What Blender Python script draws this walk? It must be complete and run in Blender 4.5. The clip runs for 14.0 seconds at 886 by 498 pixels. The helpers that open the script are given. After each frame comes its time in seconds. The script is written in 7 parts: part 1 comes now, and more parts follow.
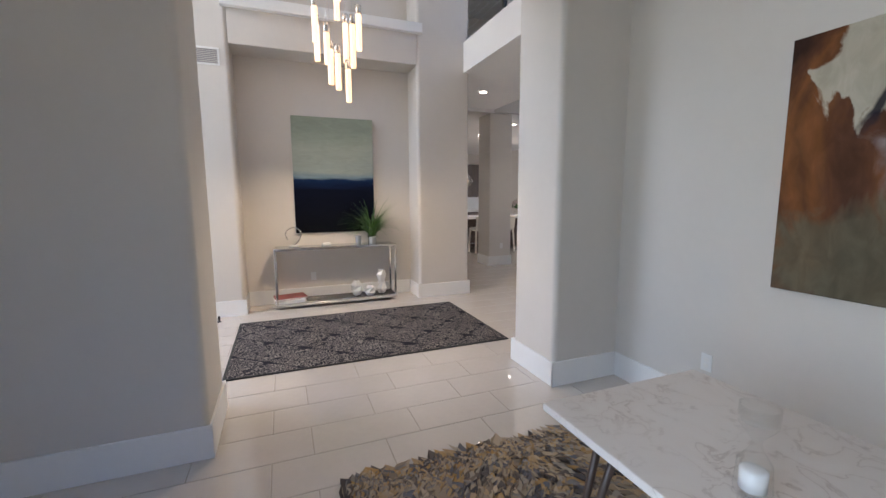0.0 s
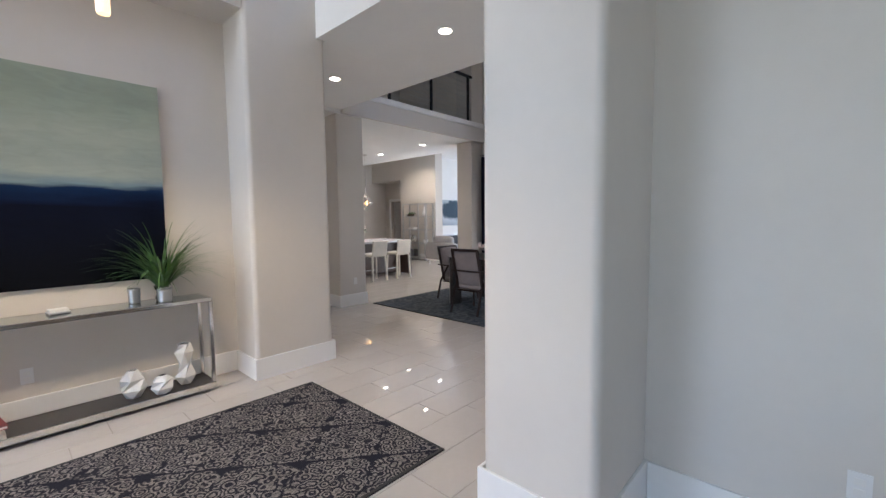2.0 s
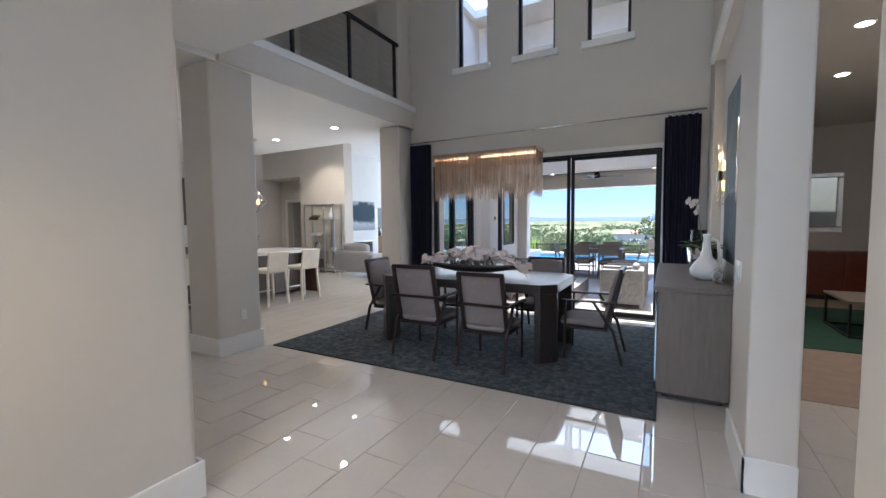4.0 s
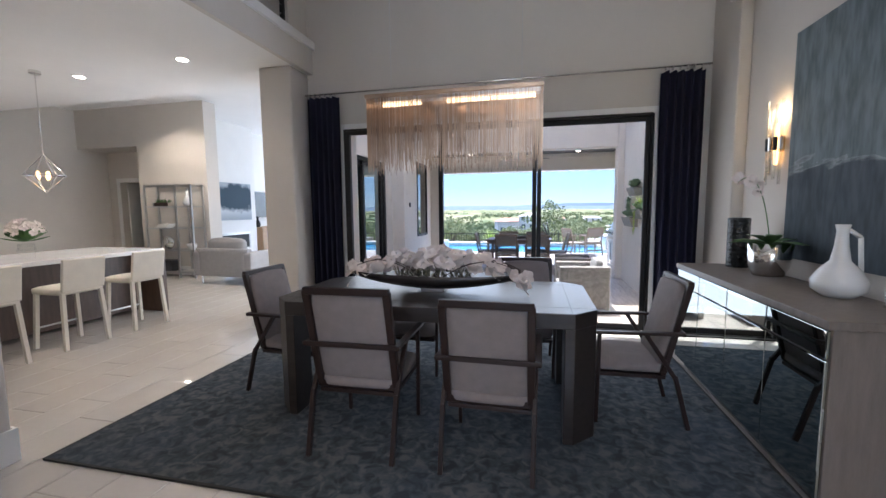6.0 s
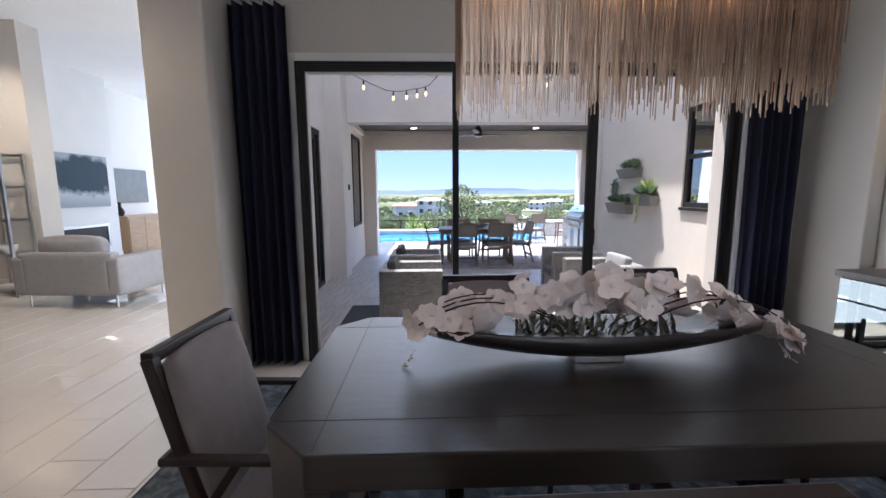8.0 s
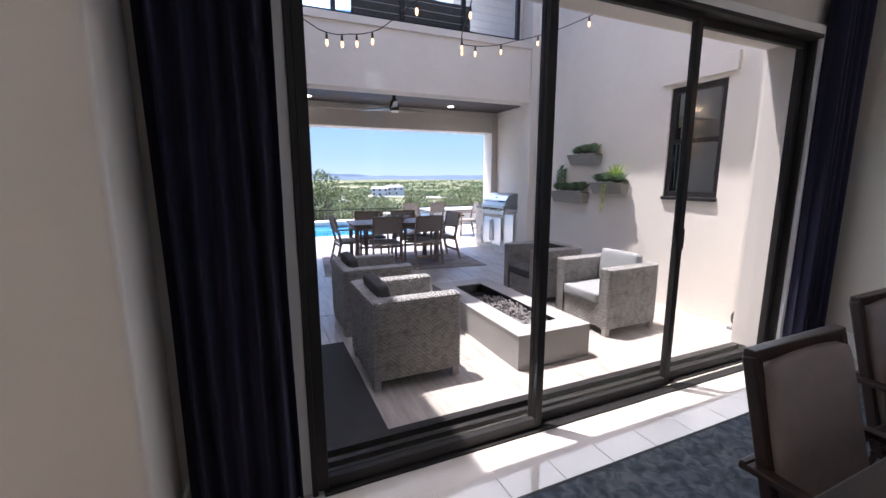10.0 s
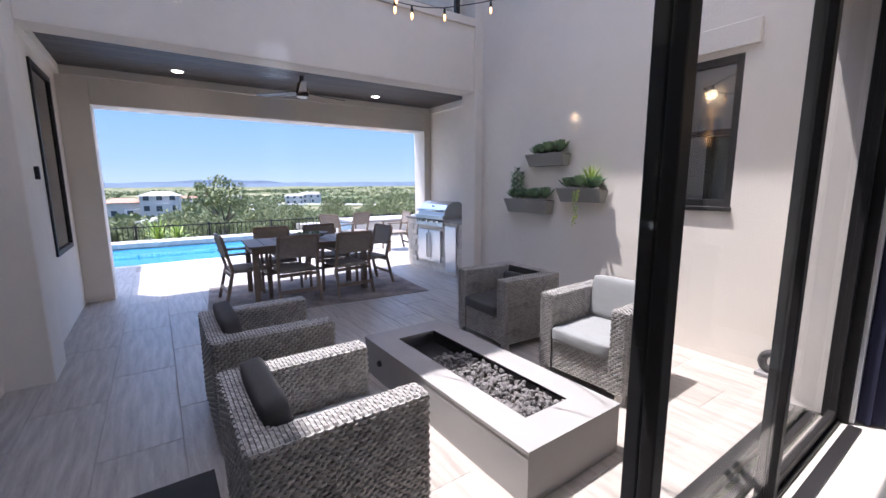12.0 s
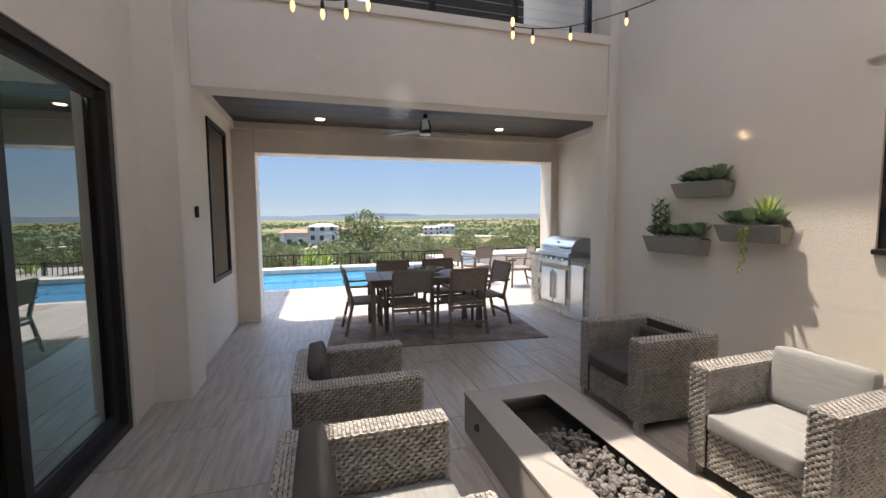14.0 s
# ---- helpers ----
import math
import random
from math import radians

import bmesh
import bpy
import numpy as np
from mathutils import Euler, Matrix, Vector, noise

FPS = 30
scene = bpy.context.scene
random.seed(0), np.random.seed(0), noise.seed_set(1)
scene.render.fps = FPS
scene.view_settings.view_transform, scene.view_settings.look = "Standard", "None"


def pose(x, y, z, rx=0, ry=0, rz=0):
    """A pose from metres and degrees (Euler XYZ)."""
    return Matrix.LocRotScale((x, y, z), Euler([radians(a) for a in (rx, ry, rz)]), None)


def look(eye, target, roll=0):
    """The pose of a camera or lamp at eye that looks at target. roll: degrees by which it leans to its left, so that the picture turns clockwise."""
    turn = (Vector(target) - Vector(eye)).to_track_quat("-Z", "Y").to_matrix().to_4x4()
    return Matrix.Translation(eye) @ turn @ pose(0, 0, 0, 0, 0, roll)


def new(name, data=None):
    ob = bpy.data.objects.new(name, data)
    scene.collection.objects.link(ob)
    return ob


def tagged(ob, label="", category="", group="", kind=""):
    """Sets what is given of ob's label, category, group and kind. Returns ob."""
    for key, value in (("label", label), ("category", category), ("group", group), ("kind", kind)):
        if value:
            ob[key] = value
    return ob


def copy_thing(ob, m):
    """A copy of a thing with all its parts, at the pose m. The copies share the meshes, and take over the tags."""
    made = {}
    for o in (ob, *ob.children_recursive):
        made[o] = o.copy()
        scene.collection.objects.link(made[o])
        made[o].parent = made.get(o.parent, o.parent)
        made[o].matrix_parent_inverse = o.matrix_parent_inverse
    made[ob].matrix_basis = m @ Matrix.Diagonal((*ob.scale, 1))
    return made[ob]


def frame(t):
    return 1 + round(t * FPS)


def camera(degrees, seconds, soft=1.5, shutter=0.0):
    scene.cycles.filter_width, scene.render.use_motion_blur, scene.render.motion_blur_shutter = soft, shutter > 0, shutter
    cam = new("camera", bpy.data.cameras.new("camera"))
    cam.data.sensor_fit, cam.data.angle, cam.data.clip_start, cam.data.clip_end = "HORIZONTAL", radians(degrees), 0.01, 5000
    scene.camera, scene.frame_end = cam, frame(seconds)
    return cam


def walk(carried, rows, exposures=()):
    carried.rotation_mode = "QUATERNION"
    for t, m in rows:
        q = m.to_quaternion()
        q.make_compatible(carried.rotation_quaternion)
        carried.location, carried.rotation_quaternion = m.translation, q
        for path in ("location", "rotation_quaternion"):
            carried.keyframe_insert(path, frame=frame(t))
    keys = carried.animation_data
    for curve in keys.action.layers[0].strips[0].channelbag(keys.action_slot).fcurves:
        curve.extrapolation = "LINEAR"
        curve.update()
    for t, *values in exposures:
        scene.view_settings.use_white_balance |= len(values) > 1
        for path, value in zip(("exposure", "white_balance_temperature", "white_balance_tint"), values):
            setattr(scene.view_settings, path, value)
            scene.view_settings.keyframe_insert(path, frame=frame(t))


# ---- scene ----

# camera and its walk: seconds, eye, target, roll
PATH = [
    (0, (0.019, -0.109, 1.493), (-1.828, 0.615, 1.237), -0.3),
    (0.5, (-0.408, 0.023, 1.472), (-2.061, 1.121, 1.219), -1.0),
    (1, (-0.866, 0.024, 1.476), (-2.375, 1.319, 1.263), -0.8),
    (1.5, (-1.349, 0.151, 1.492), (-2.787, 1.531, 1.328), -0.7),
    (2, (-1.886, 0.207, 1.468), (-3.242, 1.67, 1.321), -0.6),
    (2.5, (-2.307, 0.402, 1.44), (-3.587, 1.932, 1.308), -0.8),
    (3, (-2.712, 0.699, 1.488), (-3.901, 2.302, 1.361), -0.6),
    (3.5, (-3.152, 0.974, 1.445), (-4.227, 2.656, 1.329), -0.6),
    (4, (-3.474, 1.307, 1.461), (-4.431, 3.058, 1.33), -0.6),
    (6.5, (-5.15, 3.282, 1.435), (-5.459, 5.247, 1.228), -0.5),
    (7, (-5.501, 3.667, 1.448), (-5.684, 5.646, 1.22), -0.4),
    (7.5, (-5.88, 4.027, 1.43), (-5.945, 6.012, 1.192), -0.3),
    (8, (-6.174, 4.425, 1.435), (-6.11, 6.405, 1.165), -0.3),
    (8.7, (-6.74, 4.93, 1.5), (-6.42, 6.89, 1.19), -0.3),
    (9.3, (-7.25, 5.45, 1.48), (-6.72, 7.36, 1.15), -0.2),
    (9.9, (-7.36, 5.98, 1.46), (-6.6, 7.8, 1.12), -0.1),
    (10.5, (-7.123, 6.441, 1.424), (-6.172, 8.17, 1.097), -0.1),
    (11, (-7.02, 6.866, 1.409), (-5.96, 8.533, 1.095), 0.1),
    (11.5, (-7.034, 7.184, 1.414), (-5.895, 8.797, 1.1), -0.2),
    (12, (-6.873, 7.407, 1.442), (-5.742, 9.027, 1.132), -0.3),
    (12.5, (-6.738, 7.577, 1.475), (-5.676, 9.247, 1.19), -0.3),
    (13, (-6.679, 7.687, 1.49), (-5.75, 9.44, 1.247), -0.4),
    (13.5, (-6.647, 7.705, 1.478), (-5.893, 9.548, 1.288), -0.2),
    (14, (-6.544, 7.673, 1.478), (-5.972, 9.583, 1.326), -0.5),
]
cam = camera(94.6, 14.0)
walk(cam, [(t, look(eye, target, roll)) for t, eye, target, roll in PATH],
     exposures=((0.0, 2.55, 6200, 15), (1.0, 2.65, 6050, 13), (2.5, 2.63, 5900, 12), (4.0, 2.65, 5800, 9), (7.0, 2.75, 5950, 13), (8.2, 2.5, 5950, 13), (10.4, 2.34, 6000, 17), (12.0, 2.2, 5900, 17), (13.3, 2.06, 5980, 15), (13.7, 2.02, 6400, 12), (14.0, 2.0, 7300, 12)))

# world, sun, large lights
world = bpy.data.worlds.new("sky")
scene.world = world
world.use_nodes = True
wn = world.node_tree.nodes
sky = wn.new("ShaderNodeTexSky")
sky.sky_type, sky.sun_disc = "NISHITA", False
sky.dust_density, sky.ozone_density = 1.6, 2.0
SUN_FROM = Vector((-0.2, 0.23, 1.0)).normalized()
sky.sun_elevation = math.asin(SUN_FROM.z)
sky.sun_rotation = math.atan2(SUN_FROM.x, SUN_FROM.y)
wn["Background"].inputs["Strength"].default_value = 0.15
world.node_tree.links.new(sky.outputs[0], wn["Background"].inputs["Color"])
sun = new("sun", bpy.data.lights.new("sun", "SUN"))
sun.data.energy, sun.data.angle, sun.data.color = 2.0, radians(0.5), (1.0, 0.95, 0.87)
sun.matrix_world = look(SUN_FROM * 40, (0, 0, 0))


def area_lamp(name, m, w, h, watts, colour):
    lamp = new(name, bpy.data.lights.new(name, "AREA"))
    lamp.data.shape, lamp.data.size, lamp.data.size_y = "RECTANGLE", w, h
    lamp.data.energy, lamp.data.color = watts, colour
    lamp.matrix_world = m
    return lamp


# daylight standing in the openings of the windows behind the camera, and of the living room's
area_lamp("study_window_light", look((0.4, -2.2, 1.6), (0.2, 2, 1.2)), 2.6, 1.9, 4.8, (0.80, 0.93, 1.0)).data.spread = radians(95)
area_lamp("entry_window_light", look((-4.6, -3.75, 2.2), (-4.6, 2, 1.5)), 2.0, 3.6, 7.4, (0.80, 0.92, 1.0))
area_lamp("entry_high_window_light", look((-4.6, -3.75, 5.0), (-5.2, 2, 3.0)), 2.2, 1.4, 17, (0.9, 0.95, 1.0))
area_lamp("living_window_light", look((-11.0, 17.7, 1.7), (-11, 8, 1.0)), 4.6, 2.6, 22, (0.9, 0.95, 1.0))


area_lamp("living_door_light", look((-8.16, 9.7, 1.25), (-13, 10.2, 1.5)), 2.6, 2.1, 12, (0.92, 0.96, 1.0))
area_lamp("dining_door_light", look((-5.4, 7.76, 1.3), (-5.3, 2, 0.7)), 3.4, 2.1, 6.5, (0.9, 0.95, 1.0))


def spot(name, x, y, z, watts, size=110, colour=(1.0, 0.84, 0.66), soft=0.06):
    lamp = new(name, bpy.data.lights.new(name, "SPOT"))
    lamp.data.energy, lamp.data.spot_size, lamp.data.spot_blend, lamp.data.color, lamp.data.shadow_soft_size = watts, radians(size), 0.6, colour, soft
    lamp.matrix_world = look((x, y, z), (x, y + 0.001, 0))


# lit ceiling downlights and the lamps of the chandeliers
for x, y, z, w in ((-6.5, 3.2, 3.24, 5), (-4.6, 3.2, 3.24, 5), (-8.82, 7.02, 3.18, 9), (-8.82, 5.2, 3.18, 9), (-10.6, 6.2, 3.18, 14), (-10.9, 9.7, 3.82, 16), (-12.4, 9.7, 3.82, 22), (-2.0, 6.3, 3.13, 19), (-1.7, 7.9, 3.13, 19)):
    spot("downlight_lamp", x, y, z, w, 130)
for y in (5.28, 6.72):
    glim = new("sconce_lamp", bpy.data.lights.new("sconce_lamp", "POINT"))
    glim.data.energy, glim.data.color, glim.data.shadow_soft_size = 0.5, (1.0, 0.70, 0.38), 0.04
    glim.location = (-2.945, y, 2.18)
spot("cluster_lamp", -4.5, 0.52, 2.34, 17, 160, (1.0, 0.77, 0.50), 0.1)


# materials
def mat(name, colour, rough=0.6, metal=0.0, var=0.08, scale=6.0, bump=0.0, bscale=80.0, stretch=(1, 1, 1), rand=0.0, colour2=None, spec=0.5, island=False):
    """A procedural surface: two scales of noise in the colour, fine relief, and per-piece variation."""
    m = bpy.data.materials.new(name)
    m.use_nodes = True
    nt = m.node_tree
    n, l = nt.nodes, nt.links
    b = n["Principled BSDF"]
    b.inputs["Roughness"].default_value, b.inputs["Metallic"].default_value = rough, metal
    b.inputs["Specular IOR Level"].default_value = spec
    tc, mp = n.new("ShaderNodeTexCoord"), n.new("ShaderNodeMapping")
    mp.inputs["Scale"].default_value = stretch
    l.new(tc.outputs["Object"], mp.inputs[0])
    n1, n2 = n.new("ShaderNodeTexNoise"), n.new("ShaderNodeTexNoise")
    n1.inputs["Scale"].default_value, n1.inputs["Detail"].default_value = scale, 6
    n2.inputs["Scale"].default_value, n2.inputs["Detail"].default_value = scale * 9, 4
    l.new(mp.outputs[0], n1.inputs[0]), l.new(mp.outputs[0], n2.inputs[0])
    add = n.new("ShaderNodeMath")
    add.operation = "MULTIPLY_ADD"
    add.inputs[1].default_value = 0.4
    l.new(n2.outputs[0], add.inputs[0]), l.new(n1.outputs[0], add.inputs[2])
    last = add.outputs[0]
    if rand or island:
        src = n.new("ShaderNodeNewGeometry").outputs["Random Per Island"] if island else n.new("ShaderNodeObjectInfo").outputs["Random"]
        ma = n.new("ShaderNodeMath")
        ma.operation = "MULTIPLY_ADD"
        ma.inputs[1].default_value = rand
        l.new(src, ma.inputs[0]), l.new(last, ma.inputs[2])
        last = ma.outputs[0]
    ramp = n.new("ShaderNodeValToRGB")
    c2 = colour2 or [c * (1 - var * 2.2) for c in colour]
    ramp.color_ramp.elements[0].position, ramp.color_ramp.elements[1].position = 0.45 + rand * 0.3, 0.95 + rand * 0.6 if rand < 0.1 else 1.0
    ramp.color_ramp.elements[0].color = (*c2, 1)
    ramp.color_ramp.elements[1].color = (*colour, 1)
    l.new(last, ramp.inputs[0]), l.new(ramp.outputs[0], b.inputs["Base Color"])
    if bump:
        nb, bp = n.new("ShaderNodeTexNoise"), n.new("ShaderNodeBump")
        nb.inputs["Scale"].default_value, nb.inputs["Detail"].default_value = bscale, 5
        bp.inputs["Strength"].default_value, bp.inputs["Distance"].default_value = bump, 0.01
        l.new(mp.outputs[0], nb.inputs[0]), l.new(nb.outputs[0], bp.inputs["Height"]), l.new(bp.outputs[0], b.inputs["Normal"])
    return m


def glow(name, colour, strength):
    m = bpy.data.materials.new(name)
    m.use_nodes = True
    b = m.node_tree.nodes["Principled BSDF"]
    b.inputs["Base Color"].default_value = (0.8, 0.8, 0.8, 1)
    b.inputs["Emission Color"].default_value, b.inputs["Emission Strength"].default_value = (*colour, 1), strength
    return m


def glass(name, colour=(1, 1, 1), rough=0.0, gloss=0.02, edge=0.6):
    """Thin clear glass: mostly straight through, a little gloss by Fresnel."""
    m = bpy.data.materials.new(name)
    m.use_nodes = True
    nt = m.node_tree
    n, l = nt.nodes, nt.links
    n.remove(n["Principled BSDF"])
    t, g, mx = n.new("ShaderNodeBsdfTransparent"), n.new("ShaderNodeBsdfGlossy"), n.new("ShaderNodeMixShader")
    lw, pw_, ad = n.new("ShaderNodeLayerWeight"), n.new("ShaderNodeMath"), n.new("ShaderNodeMath")
    t.inputs[0].default_value = (*colour, 1)
    g.inputs["Roughness"].default_value = rough
    pw_.operation, ad.operation = "POWER", "MULTIPLY_ADD"
    lw.inputs[0].default_value = 0.5
    pw_.inputs[1].default_value = 4.0
    ad.inputs[1].default_value, ad.inputs[2].default_value = edge, gloss
    l.new(lw.outputs["Facing"], pw_.inputs[0]), l.new(pw_.outputs[0], ad.inputs[0]), l.new(ad.outputs[0], mx.inputs[0])
    l.new(t.outputs[0], mx.inputs[1]), l.new(g.outputs[0], mx.inputs[2])
    l.new(mx.outputs[0], n["Material Output"].inputs[0])
    return m


WALL = mat("greige_paint", (0.655, 0.61, 0.555), 0.75, var=0.02, scale=2, bump=0.06, bscale=160)
CEIL = mat("ceiling_paint", (0.85, 0.83, 0.80), 0.8, var=0.015, scale=2, bump=0.06, bscale=140)
TRIM = mat("white_trim_paint", (0.82, 0.81, 0.79), 0.4, var=0.02, scale=3)
TILE = mat("polished_cream_tile", (0.60, 0.55, 0.495), 0.025, var=0.04, scale=2.5, rand=0.05, spec=1.0)
TILE.node_tree.nodes["Principled BSDF"].inputs["IOR"].default_value = 1.75
GROUT = mat("grey_grout", (0.36, 0.32, 0.28), 0.8, var=0.1, scale=20)
STUCCO = mat("cream_stucco", (0.78, 0.72, 0.64), 0.9, var=0.05, scale=1.2, bump=0.3, bscale=90)
PAVER = mat("pale_wood_look_porcelain", (0.48, 0.43, 0.38), 0.42, var=0.12, scale=3.2, stretch=(7, 0.7, 1), rand=0.12, colour2=(0.25, 0.22, 0.19))
BLACK = mat("black_bronze_aluminium", (0.02, 0.018, 0.018), 0.45, var=0.15, scale=8, spec=0.3)
PANE = glass("clear_glass", gloss=0.006, edge=0.35)
TEAL = glass("tinted_exterior_glass", (0.15, 0.25, 0.235), gloss=0.34)
CHROME = mat("polished_nickel", (0.78, 0.77, 0.75), 0.12, 1.0, var=0.03, scale=4)
STEEL = mat("brushed_stainless_steel", (0.62, 0.62, 0.62), 0.3, 1.0, var=0.06, scale=5, stretch=(1, 30, 1))
BRASS = mat("warm_brass", (0.75, 0.55, 0.3), 0.25, 1.0, var=0.05)
ESPRESSO = mat("espresso_stained_wood", (0.038, 0.030, 0.028), 0.3, var=0.22, scale=4, stretch=(1, 9, 9), bump=0.08, bscale=60, colour2=(0.02, 0.016, 0.015))
CHAIRWOOD = mat("dark_walnut_wood", (0.03, 0.016, 0.014), 0.4, var=0.2, scale=8, stretch=(6, 6, 1), spec=0.3, colour2=(0.02, 0.012, 0.011))
LINEN = mat("taupe_linen_upholstery", (0.25, 0.215, 0.21), 0.95, var=0.07, scale=14, bump=0.3, bscale=500)
GREYWOOD = mat("grey_brown_veneer", (0.20, 0.17, 0.15), 0.5, var=0.12, scale=4, stretch=(8, 8, 1), bump=0.05, bscale=50)
NAVY = mat("navy_velvet_curtain", (0.014, 0.014, 0.042), 0.9, var=0.2, scale=6, stretch=(1, 1, 0.2))
MIRROR = mat("smoked_mirror_glass", (0.42, 0.47, 0.47), 0.02, 1.0, var=0.02)
WHITE = mat("white_ceramic", (0.82, 0.81, 0.79), 0.25, var=0.02)
CREAM = mat("cream_leather", (0.74, 0.68, 0.58), 0.5, var=0.05, scale=8, bump=0.1, bscale=200)
GREYSOFA = mat("grey_upholstery", (0.33, 0.315, 0.31), 0.95, var=0.06, scale=12, bump=0.25, bscale=400)
QUARTZ = mat("white_quartz", (0.82, 0.81, 0.80), 0.2, var=0.05, scale=3)
DARKWOOD = mat("dark_cabinet_wood", (0.10, 0.062, 0.045), 0.4, var=0.2, scale=4, stretch=(6, 6, 1))
OAK = mat("honey_oak_wood", (0.50, 0.32, 0.18), 0.45, var=0.12, scale=5, stretch=(6, 1, 6))
GLASSY = glass("vase_glass", (0.985, 0.99, 0.988), gloss=0.012, edge=0.4)
LEAF = mat("plant_leaf_green", (0.10, 0.21, 0.05), 0.5, var=0.25, scale=9, rand=0.25, island=True, colour2=(0.03, 0.085, 0.03))
SUCC = mat("succulent_green", (0.27, 0.39, 0.21), 0.5, var=0.2, scale=12, rand=0.3, island=True, colour2=(0.04, 0.10, 0.065))
LIME = mat("lime_green_leaf", (0.45, 0.52, 0.12), 0.45, var=0.15, scale=10, rand=0.2, island=True, colour2=(0.12, 0.24, 0.05))
PETAL = mat("white_orchid_petal", (0.82, 0.74, 0.70), 0.6, var=0.06, scale=20, rand=0.15, island=True, colour2=(0.70, 0.60, 0.56))
MOSS = mat("dried_moss", (0.17, 0.16, 0.11), 0.9, var=0.3, scale=20, rand=0.4, island=True, colour2=(0.05, 0.05, 0.035))
SOIL = mat("moss_and_soil", (0.10, 0.09, 0.05), 0.95, var=0.3, scale=25, bump=0.6, bscale=60)
WICKER = mat("grey_brown_resin_wicker", (0.41, 0.39, 0.37), 0.5, var=0.15, scale=14, rand=0.3, island=True, colour2=(0.23, 0.217, 0.205))
# near-black for the boxes behind the weave: shade between strands put into colour
WICKDARK = mat("wicker_gap_shade", (0.05, 0.047, 0.043), 0.8, var=0.1)
CUSHION = mat("heather_grey_cushion", (0.29, 0.29, 0.29), 0.95, var=0.12, scale=9, stretch=(1, 14, 14), bump=0.2, bscale=300)
CHARCUSH = mat("charcoal_cushion", (0.075, 0.072, 0.072), 0.95, var=0.12, scale=9, bump=0.2, bscale=300)
CONCRETE = mat("light_grey_concrete", (0.34, 0.32, 0.305), 0.7, var=0.06, scale=4, bump=0.08, bscale=70)
LAVA = mat("grey_lava_rock", (0.20, 0.185, 0.18), 0.9, var=0.3, scale=18, rand=0.4, bump=0.6, bscale=120, colour2=(0.06, 0.052, 0.05))
TEAK = mat("weathered_brown_teak", (0.23, 0.165, 0.12), 0.6, var=0.18, scale=6, stretch=(2, 9, 9))
ROPE = mat("taupe_woven_sling", (0.26, 0.22, 0.185), 0.9, var=0.12, scale=30)
PLANTER = mat("grey_weathered_planter", (0.33, 0.32, 0.29), 0.75, var=0.15, scale=9, stretch=(1, 3, 8))
PATIOCEIL = mat("charcoal_stained_boards", (0.085, 0.075, 0.07), 0.6, var=0.3, scale=5, stretch=(0.6, 14, 1), rand=0.3, island=True, colour2=(0.03, 0.027, 0.025))
LEDGE = mat("stacked_limestone", (0.66, 0.61, 0.54), 0.85, var=0.12, scale=8, bump=0.5, bscale=40, rand=0.25)
WATER = mat("pool_water", (0.035, 0.24, 0.44), 0.04, var=0.12, scale=0.6, bump=0.05, bscale=3, colour2=(0.02, 0.17, 0.36))
BULB = glow("warm_filament_bulb", (1.0, 0.50, 0.15), 0.95)
LED = glow("downlight_lens", (1.0, 0.86, 0.68), 3.4)
WARMROD = glow("bubble_glass_lit_rod", (1.0, 0.58, 0.24), 0.34)
SHEER = mat("bronze_metal_chain", (0.45, 0.32, 0.225), 0.34, 1.0, var=0.15, scale=10, rand=0.4, island=True, colour2=(0.22, 0.155, 0.115))
RUBBER = mat("black_rubber_mat", (0.03, 0.03, 0.03), 0.85, var=0.1, scale=10, bump=0.3, bscale=200)
REDBOOK = mat("red_book_cover", (0.33, 0.06, 0.06), 0.35, var=0.1)
PAPER = mat("white_paper", (0.80, 0.78, 0.74), 0.7, var=0.03, scale=30)
REDWOOD = mat("mahogany_red_wood", (0.16, 0.035, 0.018), 0.35, var=0.2, scale=5, stretch=(1, 6, 6))
GREENFAB = mat("dark_green_fabric", (0.015, 0.06, 0.04), 0.9, var=0.15, scale=10)
DENFLOOR = mat("tan_carpet", (0.27, 0.20, 0.155), 0.95, var=0.08, scale=8, bump=0.3, bscale=300)


def pattern_mat(name, build, rough=0.95, bump=0.0):
    """A surface whose colour comes from a small node recipe: build(nodes, links, object coordinates) returns a colour socket."""
    m = bpy.data.materials.new(name)
    m.use_nodes = True
    n, l = m.node_tree.nodes, m.node_tree.links
    b = n["Principled BSDF"]
    b.inputs["Roughness"].default_value, b.inputs["Specular IOR Level"].default_value = rough, 0.15 if rough > 0.5 else 0.5
    co = n.new("ShaderNodeTexCoord").outputs["Object"]
    out = build(n, l, co)
    l.new(out, b.inputs["Base Color"])
    if bump:
        t, bp = n.new("ShaderNodeTexNoise"), n.new("ShaderNodeBump")
        t.inputs["Scale"].default_value, bp.inputs["Strength"].default_value, bp.inputs["Distance"].default_value = 350, bump, 0.004
        l.new(co, t.inputs[0]), l.new(t.outputs[0], bp.inputs["Height"]), l.new(bp.outputs[0], b.inputs["Normal"])
    return m


